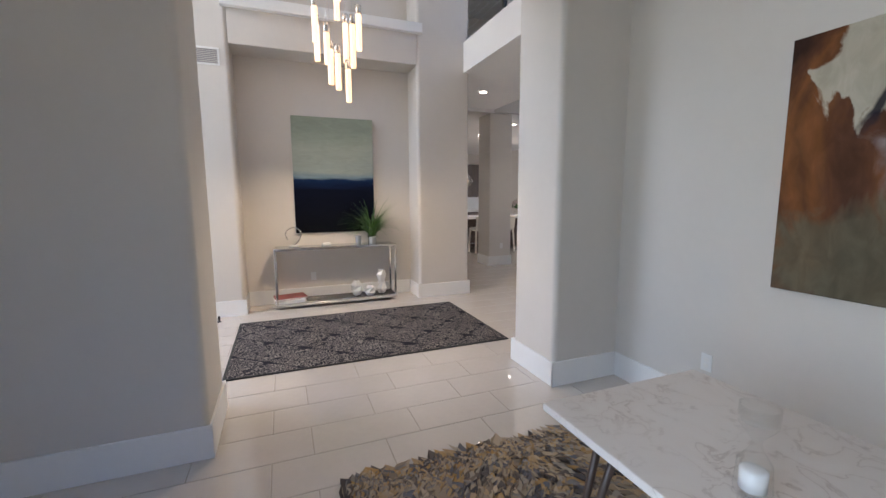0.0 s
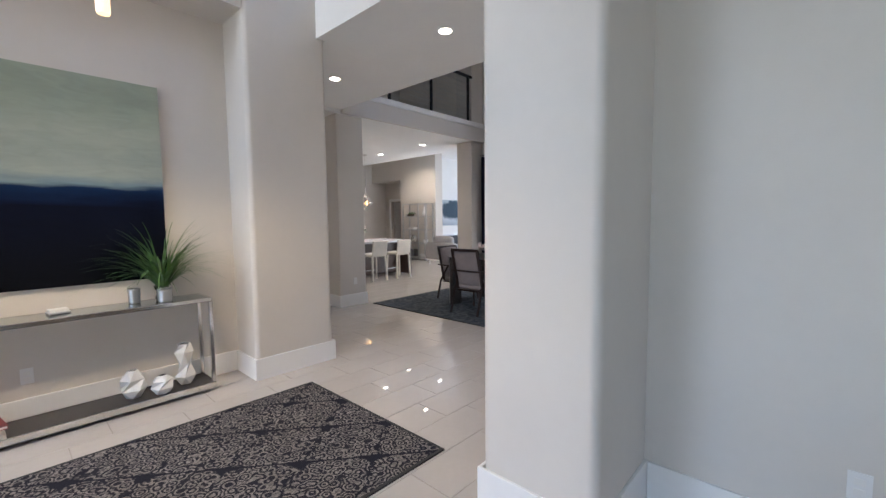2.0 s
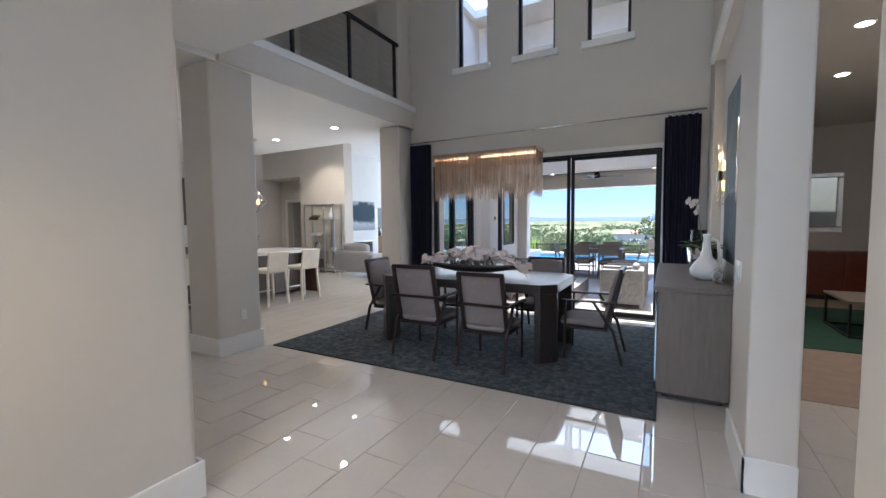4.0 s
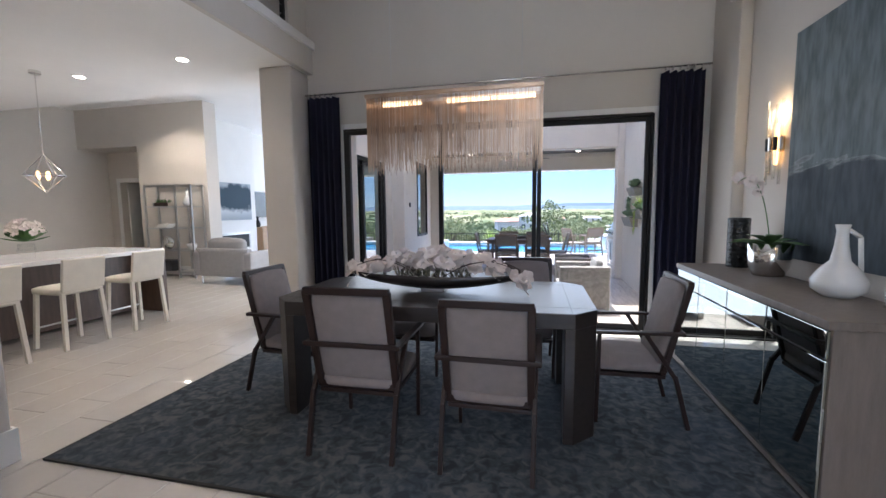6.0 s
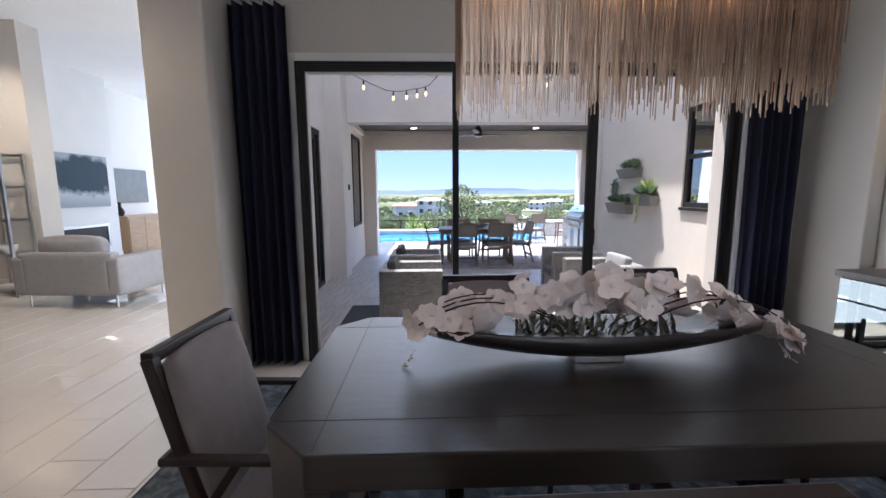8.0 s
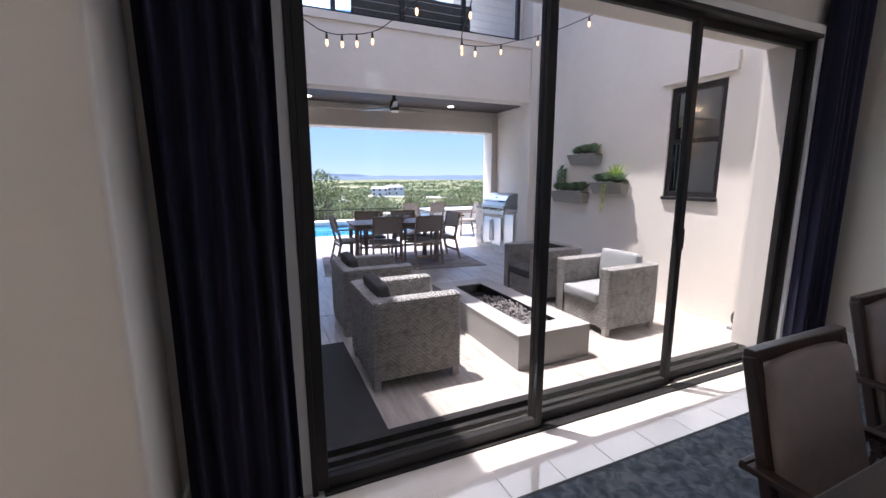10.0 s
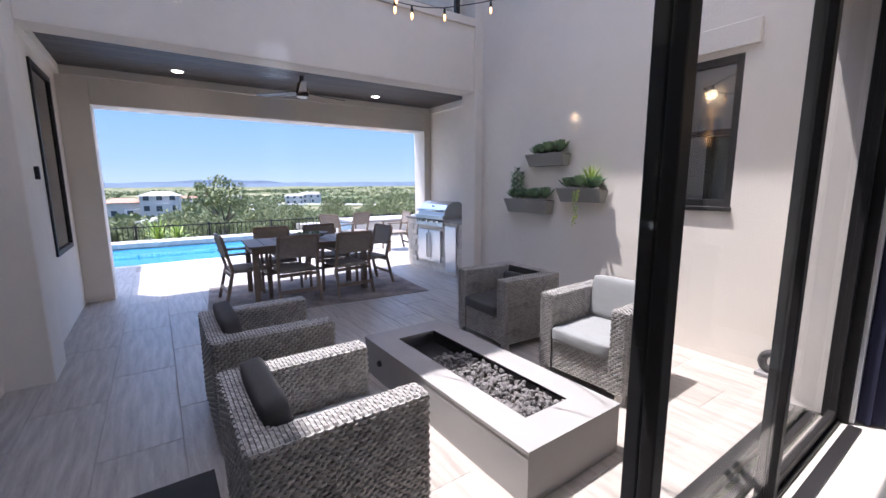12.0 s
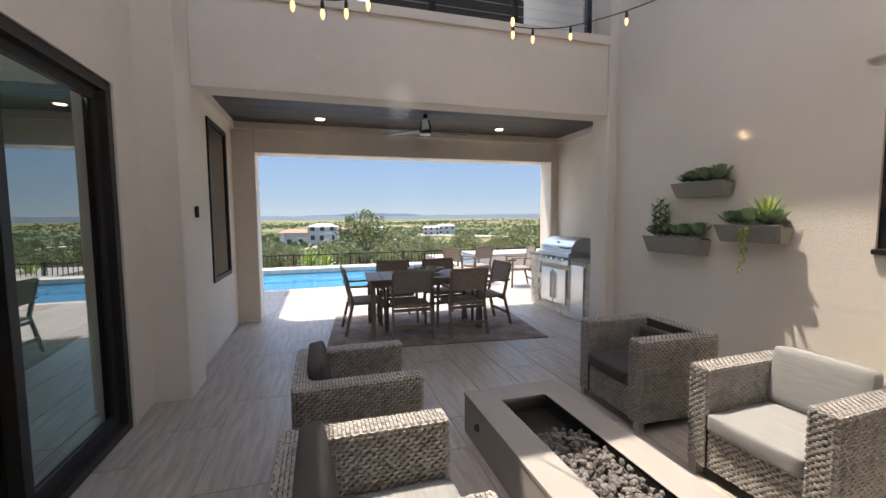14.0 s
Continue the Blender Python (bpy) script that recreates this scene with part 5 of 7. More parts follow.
def faceted_vase(x, y, sizes, tilt, label):
    """A low-poly vase: a few rings of five corners, each turned a little."""
    bm = bmesh.new()
    rings = []
    for k, (r, z) in enumerate(sizes):
        rings.append([bm.verts.new((r * math.cos(2 * math.pi * (i + 0.5 * k) / 5), r * math.sin(2 * math.pi * (i + 0.5 * k) / 5), z)) for i in range(5)])
    for k, (a, b) in enumerate(zip(rings, rings[1:])):
        for i in range(5):
            j = (i + 1) % 5
            if k % 2 == 0:
                bm.faces.new((a[i], a[j], b[i])), bm.faces.new((a[j], b[j], b[i]))
            else:
                bm.faces.new((a[i], a[j], b[j])), bm.faces.new((a[i], b[j], b[i]))
    bm.faces.new(rings[0][::-1])
    t = thing("faceted_vase", label, "vase", pose(x, y, CS, 0, 0, tilt), "faceted vases")
    part("body", bm, WHITE, t)
    # black disc below the rim, painted shade of the vase's hollow
    part("mouth", turned((sizes[-1][0] * 0.8, sizes[-1][1] - 0.012), (sizes[-1][0] * 0.8, sizes[-1][1] - 0.004), n=5), BLACK, t, "black disc painting the shade inside the mouth")


faceted_vase(-5.895, 1.22, ((0.055, 0), (0.085, 0.07), (0.045, 0.17), (0.075, 0.28), (0.05, 0.35)), 20, "tall white faceted ceramic vase on the console shelf")
faceted_vase(-5.875, 0.85, ((0.05, 0), (0.095, 0.07), (0.085, 0.15), (0.035, 0.22)), 50, "white faceted ceramic vase on the console shelf")
faceted_vase(-5.795, 1.03, ((0.05, 0), (0.085, 0.05), (0.075, 0.11), (0.03, 0.15)), 5, "small white faceted ceramic vase on the console shelf")
z = CS
for k, (cm, h, w, r) in enumerate(((PAPER, 0.025, 0.15, 4), (PAPER, 0.03, 0.15, -6), (REDBOOK, 0.022, 0.14, 10))):
    b = thing("book", "red covered book on the console shelf" if cm is REDBOOK else "white covered book stacked on the console shelf", "book", pose(-5.855, -0.06, z, 0, 0, r), "shelf books")
    part("pages", boxes((-w + 0.004, -0.19, 0.003, w - 0.004, 0.195, h - 0.003)), PAPER, b)
    part("cover", boxes((-w, -0.2, 0, w, 0.2, 0.003), (-w, -0.2, h - 0.003, w, 0.2, h), (-w, -0.2, 0.003, w, -0.196, h - 0.003)), cm, b)
    z += h

vent = thing("wall_vent", "white louvred wall air vent", "vent", pose(-5.645, -0.86, 3.13))
part("vent_frame", boxes((0, -0.16, -0.1, 0.012, 0.16, -0.08), (0, -0.16, 0.08, 0.012, 0.16, 0.1), (0, -0.16, -0.08, 0.012, -0.14, 0.08), (0, 0.14, -0.08, 0.012, 0.16, 0.08)), TRIM, vent)
for k in range(8):
    part("slat", boxes((0.002, -0.14, -0.075 + 0.02 * k, 0.009, 0.14, -0.065 + 0.02 * k)), GREYSOFA, vent)
ds = thing("door_stop", "small dark bronze floor door stop", "door stop", pose(-5.42, -0.88, 0))
part("base", turned((0.022, 0), (0.02, 0.012), n=16), BLACK, ds)
part("bumper", turned((0.011, 0.012), (0.012, 0.05), (0.016, 0.06), (0.012, 0.072), n=12), BLACK, ds, smooth=True)

# cluster chandelier of lit glass rods
rng = random.Random(12)
ch = thing("cluster_chandelier", "cluster chandelier of lit bubble-glass rods on cables", "chandelier", pose(-4.5, 0.49, 0))
part("canopy", turned((0.3, 6.26), (0.3, 6.298), n=32), CHROME, ch, smooth=True)
tops = [(0.0, 0.12, 2.38, 0.33), (-0.02, 0.02, 2.50, 0.36), (0.05, -0.06, 2.53, 0.34), (0.12, -0.10, 2.70, 0.3), (0.10, 0.16, 2.70, 0.42), (-0.10, 0.12, 2.80, 0.40), (-0.14, -0.17, 2.80, 0.36), (0.05, -0.2, 2.92, 0.34), (0.02, 0.24, 2.90, 0.36), (0.15, 0.02, 3.3, 0.32), (-0.18, 0.05, 3.25, 0.34), (0.0, -0.1, 3.45, 0.36), (0.12, 0.18, 3.55, 0.32), (-0.1, -0.12, 3.7, 0.34), (0.05, 0.08, 3.85, 0.3)]
for x, y, z0, h in tops:
    z0 += 0.1
    pd = part("pendant_rod", turned((0.026, z0), (0.029, z0 + 0.012), (0.029, z0 + h - 0.01), (0.026, z0 + h), n=14, m=pose(x, y, 0)), WARMROD, ch, "bubble glass rod lit warm")
    part("cap", turned((0.03, z0 + h), (0.03, z0 + h + 0.09), n=14, m=pose(x, y, 0)), CHROME, pd, "nickel cap", smooth=True)
    part("cable", rods(0.002, ((x, y, z0 + h + 0.09), (x * 1.1, y * 1.1, 6.26)), n=5), STEEL, pd)

# ---- study ----
ra = thing("abstract_painting", "large rust, black and cream abstract canvas on the study wall", "painting", pose(-1.385, 2.43, 0.985))
part("canvas", boxes((0, -0.045, 0, 1.15, 0, 1.29)), RUSTART, ra, bevel=0.003)
dk = thing("marble_table", "pale marble-topped table on dark splayed legs", "table", pose(-0.30, 1.17, -0.03))
part("tabletop", boxes((-0.9, -0.4, 0.72, 0.9, 0.4, 0.75)), MARBLE, dk, bevel=0.004)
for sx in (-1, 1):
    for sy in (-1, 1):
        part("leg", rods(0.014, ((sx * 0.72, sy * 0.28, 0.72), (sx * 0.80, sy * 0.34, 0.06)), ((sx * 0.64, sy * 0.28, 0.72), (sx * 0.78, sy * 0.34, 0.06)), n=8), DARKWOOD, dk, smooth=True)
hg = thing("glass_candlestick", "clear glass hourglass candlestick with a white candle on the table", "candlestick", pose(-0.60, 1.0, 0.72) @ Matrix.Scale(0.85, 4))
part("glass", turned((0.05, 0), (0.052, 0.012), (0.046, 0.10), (0.02, 0.14), (0.012, 0.16), (0.018, 0.18), (0.05, 0.22), (0.054, 0.28), (0.05, 0.28), (0.046, 0.23)), GLASSY, hg, smooth=True)
part("candle", turned((0.038, 0.013), (0.038, 0.075), (0.03, 0.08), n=20), WHITE, hg, "white candle", smooth=True)
hr = thing("hide_rug", "patchwork hide rug with shaggy brown, gold and charcoal tufts", "rug", pose(-0.88, 1.12, 0))
rng = random.Random(21)
part("backing", boxes((-1.0, -0.95, 0.0, 1.4, 0.95, 0.006)), DENFLOOR, hr)
bm = bmesh.new()
for k in range(3200):
    x, y = rng.uniform(-1.04, 0.4), rng.uniform(-1.0, 1.0)
    if rng.random() < 0.3:
        x, y = (-1.0 + rng.uniform(-0.06, 0.1), y) if rng.random() < 0.6 else (x, 0.93 * (1 if rng.random() < 0.5 else -1) + rng.uniform(-0.05, 0.05))
    a, L, w = rng.uniform(-0.9, 0.9) + math.pi + (0.6 if y > 0 else -0.3), rng.uniform(0.09, 0.17), rng.uniform(0.018, 0.042)
    d, s = Vector((math.cos(a), math.sin(a), 0)), Vector((-math.sin(a), math.cos(a), 0))
    p = Vector((x, y, 0.006))
    q = [p - s * w, p + s * w, p + d * L * 0.5 + s * w * 0.9 + Vector((0, 0, 0.02)), p + d * L + Vector((0, 0, rng.uniform(0.004, 0.016))), p + d * L * 0.5 - s * w * 0.9 + Vector((0, 0, 0.02))]
    bm.faces.new([bm.verts.new(t) for t in q])
part("tufts", bm, HIDE, hr, "brown, gold and charcoal tufts")


# ---- courtyard ----
def weave(w, h, across=0.036, tall=0.0165):
    """A wicker face in x and z, facing -y: staggered raised strands over a core coloured dark as gap shade."""
    verts, faces = [], []
    nx, nz = max(1, round(w / across)), max(1, round(h / tall))
    a, b = w / nx, h / nz
    for j in range(nz):
        for i in range(nx + (j % 2)):
            x0, x1 = (i - 0.5 * (j % 2)) * a, (i + 1 - 0.5 * (j % 2)) * a
            x0, x1 = max(x0, 0), min(x1, w)
            z0, z1 = (j + 0.03) * b, (j + 0.97) * b
            k = len(verts)
            t = (x1 - x0) * 0.28
            d = 0.0085 if (i + j) % 2 else 0.0055
            verts += [(x0, 0.002, z0), (x1, 0.002, z0 + 0.003), (x1, 0.002, z1), (x0, 0.002, z1 - 0.003), (x0 + t, -d, z0 + 0.001), (x1 - t, -d, z0 + 0.002), (x1 - t, -d, z1 - 0.001), (x0 + t, -d, z1 - 0.002)]
            faces += [(k + 4, k + 5, k + 6, k + 7), (k, k + 4, k + 7, k + 3), (k + 1, k + 2, k + 6, k + 5), (k, k + 1, k + 5, k + 4), (k + 3, k + 7, k + 6, k + 2)]
    me = bpy.data.meshes.new("weave")
    me.from_pydata(verts, [], faces)
    return me


def woven(name, parent, w, h, m):
    me = weave(w, h)
    me.materials.append(WICKER)
    ob = new(name, me)
    ob.parent, ob.matrix_basis = parent, m
    return ob


def wicker_chair(dark):
    """A cube armchair that faces -y, its base centred on the origin."""
    t = thing("wicker_armchair", "grey wicker cube armchair with charcoal cushions" if dark else "grey wicker cube armchair with heather grey cushions", "armchair", None, "fire pit armchairs")
    W2, D2, H, A = 0.35, 0.335, 0.645, 0.11
    for s in (-1, 1):
        x0, x1 = (W2 - A, W2) if s > 0 else (-W2, -W2 + A)
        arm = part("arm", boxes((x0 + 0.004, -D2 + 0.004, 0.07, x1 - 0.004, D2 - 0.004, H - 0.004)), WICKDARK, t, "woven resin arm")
        if s > 0:
            woven("arm_weave", arm, 2 * D2, H - 0.07, pose(W2, -D2, 0.07, 0, 0, 90))
            woven("arm_weave", arm, 2 * D2, H - 0.38, pose(W2 - A, D2, 0.38, 0, 0, -90))
        else:
            woven("arm_weave", arm, 2 * D2, H - 0.07, pose(-W2, D2, 0.07, 0, 0, -90))
            woven("arm_weave", arm, 2 * D2, H - 0.38, pose(-W2 + A, -D2, 0.38, 0, 0, 90))
        woven("arm_weave", arm, A, H - 0.07, pose(x0, -D2, 0.07))
        woven("arm_weave", arm, A, 2 * D2, pose(x0, -D2, H, -90))
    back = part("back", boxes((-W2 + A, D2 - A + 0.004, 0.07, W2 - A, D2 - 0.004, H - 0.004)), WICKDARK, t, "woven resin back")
    woven("back_weave", back, 2 * W2, H - 0.07, pose(W2, D2, 0.07, 0, 0, 180))
    woven("back_weave", back, 2 * (W2 - A), A, pose(-W2 + A, D2 - A, H, -90))
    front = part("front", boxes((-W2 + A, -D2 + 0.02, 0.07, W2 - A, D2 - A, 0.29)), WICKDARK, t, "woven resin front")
    woven("front_weave", front, 2 * (W2 - A), 0.22, pose(-W2 + A, -D2 + 0.018, 0.07))
    for sx in (-1, 1):
        for sy in (-1, 1):
            part("foot", boxes((sx * W2 - 0.03 * sx - 0.025, sy * D2 - 0.03 * sy - 0.025, 0, sx * W2 - 0.03 * sx + 0.025, sy * D2 - 0.03 * sy + 0.025, 0.07)), WICKER, t)
    part("seat_cushion", soft_box(-W2 + A + 0.004, -D2 - 0.01, 0.29, W2 - A - 0.004, D2 - A, 0.40, 0.022, 0.008), CUSHION if not dark else CHARCUSH, t, "grey seat cushion", smooth=True)
    bc = part("back_cushion", soft_box(-W2 + A + 0.01, -0.05, 0, W2 - A - 0.01, 0.05, 0.18 if dark else 0.33, 0.022, 0.006), CHARCUSH if dark else CUSHION, t, "back cushion", smooth=True, m=pose(0, D2 - A - 0.055, 0.405, -9))
    return t


GZ = -0.03
c1 = wicker_chair(False)
c1.matrix_basis = pose(-4.14, 9.16, GZ, 0, 0, -88)
c2 = wicker_chair(True)
c2.matrix_basis = pose(-4.13, 10.24, GZ, 0, 0, -92)
c3 = copy_thing(c1, pose(-6.38, 9.05, GZ, 0, 0, 90))
c4 = copy_thing(c1, pose(-6.37, 10.14, GZ, 0, 0, 90))
for c in (c3, c4):
    c["label"] = "grey wicker cube armchair with a charcoal back cushion"
    for o in c.children:
        if o.name.startswith("back_cushion"):
            o.data = o.data.copy()
            o.data.materials[0] = CHARCUSH

# fire pit
fp = thing("fire_pit", "long grey concrete fire pit filled with lava rock", "fire pit", pose(-5.25, 9.435, GZ))
hx, hy, h, r = 0.355, 0.875, 0.285, 0.19
part("body", boxes((-hx, -hy, 0, hx, -hy + 0.05, h - 0.02), (-hx, hy - 0.05, 0, hx, hy, h - 0.02), (-hx, -hy + 0.05, 0, -hx + 0.05, hy - 0.05, h - 0.02), (hx - 0.05, -hy + 0.05, 0, hx, hy - 0.05, h - 0.02)), CONCRETE, fp)
part("top", boxes((-hx - 0.004, -hy - 0.004, h - 0.02, hx + 0.004, -hy + 0.2, h), (-hx - 0.004, hy - 0.2, h - 0.02, hx + 0.004, hy + 0.004, h), (-hx - 0.004, -hy + 0.2, h - 0.02, -hx + r, hy - 0.2, h), (hx - r, -hy + 0.2, h - 0.02, hx + 0.004, hy - 0.2, h)), CONCRETE, fp)
part("burner_pan", boxes((-hx + r - 0.01, -hy + 0.19, h - 0.12, hx - r + 0.01, hy - 0.19, h - 0.1), (-hx + r - 0.012, -hy + 0.2, h - 0.1, -hx + r, hy - 0.2, h - 0.004), (hx - r, -hy + 0.2, h - 0.1, hx - r + 0.012, hy - 0.2, h - 0.004)), BLACK, fp, "black steel burner pan")
part("access_hatch", boxes((-0.1, hy, 0.06, 0.1, hy + 0.006, 0.2)), BLACK, fp)
part("knob", turned((0.025, 0), (0.02, 0.02), n=12, m=pose(-hx, 0.62, 0.15, 0, -90, 0)), BLACK, fp)
rng = random.Random(4)
shapes = []
for k in range(6):
    bm = bmesh.new()
    bmesh.ops.create_icosphere(bm, subdivisions=1, radius=1)
    for v in bm.verts:
        v.co *= rng.uniform(0.65, 1.15)
    me = bpy.data.meshes.new("lava_rock")
    bm.to_mesh(me), bm.free()
    me.materials.append(LAVA)
    shapes.append(me)
for k in range(300):
    s = rng.uniform(0.015, 0.026)
    ob = new("lava_rock", shapes[k % 6])
    ob.parent = fp
    ob.matrix_basis = Matrix.LocRotScale((rng.uniform(-hx + r + 0.02, hx - r - 0.02), rng.uniform(-hy + 0.22, hy - 0.62), h - 0.095 + rng.uniform(0.015, 0.075)), Euler((rng.uniform(0, 6), rng.uniform(0, 6), rng.uniform(0, 6))), (s, s * rng.uniform(0.7, 1.2), s * 0.8))

bed_v, bed_f = [], []
for k in range(700):
    me, sc = shapes[k % 6], rng.uniform(0.014, 0.025)
    m = Matrix.LocRotScale((rng.uniform(-hx + r + 0.015, hx - r - 0.015), rng.uniform(-hy + 0.21, hy - 0.58 - 0.12 * rng.random()), h - 0.09 + rng.uniform(0.0, 0.066)), Euler((rng.uniform(0, 6), rng.uniform(0, 6), 0)), (sc, sc, sc * 0.8))
    base = len(bed_v)
    bed_v += [m @ v.co for v in me.vertices]
    bed_f += [[base + i for i in p.vertices] for p in me.polygons]
me = bpy.data.meshes.new("lava_bed")
me.from_pydata(bed_v, [], bed_f)
me.materials.append(LAVA)
bed = tagged(new("lava_bed", me), "", "", "", "stuff")
bed.parent = fp

# door mat
mt = thing("door_mat", "plain black rubber door mat outside the sliding door", "mat", pose(-6.97, 8.92, GZ))
part("mat", boxes((-0.22, -0.76, 0.001, 0.22, 0.76, 0.014)), RUBBER, mt, bevel=0.004)

# wall planters
def planter(y0, y1, z0, z1, seed, kind):
    rng = random.Random(seed)
    t = thing("wall_planter", "grey wall planter with succulents" if kind != "lime" else "grey wall planter with a lime green aloe and trailing string", "planter", pose(-3.06, (y0 + y1) / 2, z0), "wall planters")
    L, H = (y1 - y0) / 2, z1 - z0
    bm = bmesh.new()
    sec = [(0, 0), (-0.10, 0.0), (-0.155, H), (-0.14, H), (-0.13, H - 0.02), (0, H - 0.02)]
    a, b = [bm.verts.new((x, -L + (0.03 if z < 0.01 else 0), z)) for x, z in sec], [bm.verts.new((x, L - (0.03 if z < 0.01 else 0), z)) for x, z in sec]
    n = len(sec)
    for i in range(n):
        j = (i + 1) % n
        bm.faces.new((a[i], a[j], b[j], b[i]))
    bm.faces.new(a[::-1]), bm.faces.new(b)
    part("trough", bm, PLANTER, t, bevel=0.004)
    part("soil", boxes((-0.128, -L + 0.015, H - 0.02, -0.004, L - 0.015, H - 0.008)), SOIL, t, "dark soil")
    for k in range(7):
        c = Vector((-0.07 + rng.uniform(-0.03, 0.02), -L + 0.05 + (2 * L - 0.1) * (k + 0.5) / 7, H - 0.01))
        bm = bmesh.new()
        R = rng.uniform(0.085, 0.15)
        for j in range(26):
            m = Matrix.Translation(c + Vector((0, 0, 0.02 + 0.0012 * j))) @ pose(0, 0, 0, 12 + j * 2.6, 0, j * 137.5)
            petal(bm, m, R * (1.1 - j * 0.02), R * 0.42, 0.35)
        part("succulent", bm, SUCC, t, smooth=True)
    if kind == "tall":
        for k in range(3):
            bm = bmesh.new()
            base = Vector((-0.06, L - 0.08 - 0.07 * k, H - 0.01))
            top = 0.30 + 0.06 * (k % 2)
            rod(bm, base, base + Vector((0, 0.01, top)), 0.006, 6)
            for j in range(34):
                m = Matrix.Translation(base + Vector((0, 0, 0.03 + top * j / 34))) @ pose(0, 0, 0, 25, 0, j * 137.5)
                petal(bm, m, 0.058, 0.027, 0.2)
            part("succulent_stalk", bm, SUCC, t, smooth=True)
    if kind == "lime":
        bm = bmesh.new()
        for j in range(30):
            blade(bm, (-0.08, -L + 0.16, H + 0.01), j * 2.4, 0.08 + 0.024 * j, rng.uniform(0.19, 0.26), 0.02, 0.35, 5)
        part("aloe", bm, LIME, t, "lime green aloe")
        bm = bmesh.new()
        for j in range(16):
            blade(bm, (-0.07, -L + 0.15, H - 0.01), j * 2.4 + 0.7, 0.5 + 0.045 * j, rng.uniform(0.17, 0.23), 0.024, 0.3, 6)
        part("agave", bm, SUCC, t, "pale grey-green agave leaves")
        bm = bmesh.new()
        for j in range(60):
            yy, zz = 0.0 + rng.uniform(-0.045, 0.045), H - 0.02 - 0.38 * rng.random() ** 1.3
            bmesh.ops.create_icosphere(bm, subdivisions=1, radius=0.010, matrix=pose(-0.165 + rng.uniform(-0.008, 0.008), yy * (1 - (H - zz)), zz))
        part("trailing_string", bm, LIME, t, "trailing yellow-green string plant")


planter(10.38, 10.94, 1.65, 1.79, 1, "low")
planter(10.59, 11.29, 1.10, 1.27, 2, "tall")
planter(9.9, 10.46, 1.25, 1.40, 3, "lime")

# courtyard windows
w = tagged(new("window_5"), "black-framed single-hung window in the stucco wall", "window", "", "structure")
part("frame", boxes((-3.04, 8.8, 1.25, -2.98, 8.86, 2.44), (-3.04, 9.36, 1.25, -2.98, 9.42, 2.44), (-3.04, 8.86, 1.25, -2.98, 9.36, 1.31), (-3.04, 8.86, 2.38, -2.98, 9.36, 2.44), (-3.045, 8.86, 1.83, -2.985, 9.36, 1.88)), BLACK, w, bevel=0.003)
part("pane", boxes((-3.01, 8.86, 1.31, -3.0, 9.36, 1.83)), TEAL, w, "dark tinted glass")
part("pane", boxes((-3.01, 8.86, 1.88, -3.0, 9.36, 2.38)), TEAL, w, "dark tinted glass")
part("sill", boxes((-3.09, 8.79, 1.215, -3.04, 9.43, 1.25)), BLACK, w, bevel=0.005)
w = tagged(new("window_6"), "black-framed tinted window in the patio wall", "window", "", "structure")
part("frame", boxes((-7.74, pw[0], pw[2], -7.70, pw[0] + 0.05, pw[3]), (-7.74, pw[1] - 0.05, pw[2], -7.70, pw[1], pw[3]), (-7.74, pw[0] + 0.05, pw[2], -7.70, pw[1] - 0.05, pw[2] + 0.05), (-7.74, pw[0] + 0.05, pw[3] - 0.05, -7.70, pw[1] - 0.05, pw[3])), BLACK, w)
part("pane", boxes((-7.73, pw[0] + 0.05, pw[2] + 0.05, -7.72, pw[1] - 0.05, pw[3] - 0.05)), TEAL, w, "dark tinted glass")
d2 = tagged(new("door_2"), "black aluminium sliding glass door to the living room", "door", "", "structure")
part("frame", boxes((-8.06, 8.22, -0.03, -7.9, 8.3, 2.42), (-8.06, 11.03, -0.03, -7.9, 11.1, 2.42), (-8.06, 8.3, 2.35, -7.9, 11.03, 2.42), (-8.06, 8.3, -0.03, -7.9, 11.03, 0.03)), BLACK, d2, bevel=0.003)
for y0, y1, x in ((8.3, 9.25, -7.97), (9.2, 10.14, -8.02), (10.06, 11.03, -7.97)):
    lf = part("door_panel", boxes((x - 0.03, y0, 0.03, x + 0.02, y0 + 0.07, 2.35), (x - 0.03, y1 - 0.07, 0.03, x + 0.02, y1, 2.35), (x - 0.03, y0 + 0.07, 0.03, x + 0.02, y1 - 0.07, 0.12), (x - 0.03, y0 + 0.07, 2.28, x + 0.02, y1 - 0.07, 2.35)), BLACK, d2, bevel=0.003)
    part("pane", boxes((x - 0.01, y0 + 0.07, 0.12, x, y1 - 0.07, 2.28)), TEAL, lf, "tinted glass pane")
struct("trim_door_2", boxes((-7.9, 11.1, -0.03, -7.885, 11.16, 2.5), (-7.9, 8.22, 2.42, -7.885, 11.1, 2.5)), STUCCO, "cream band round the living room slider", "trim")

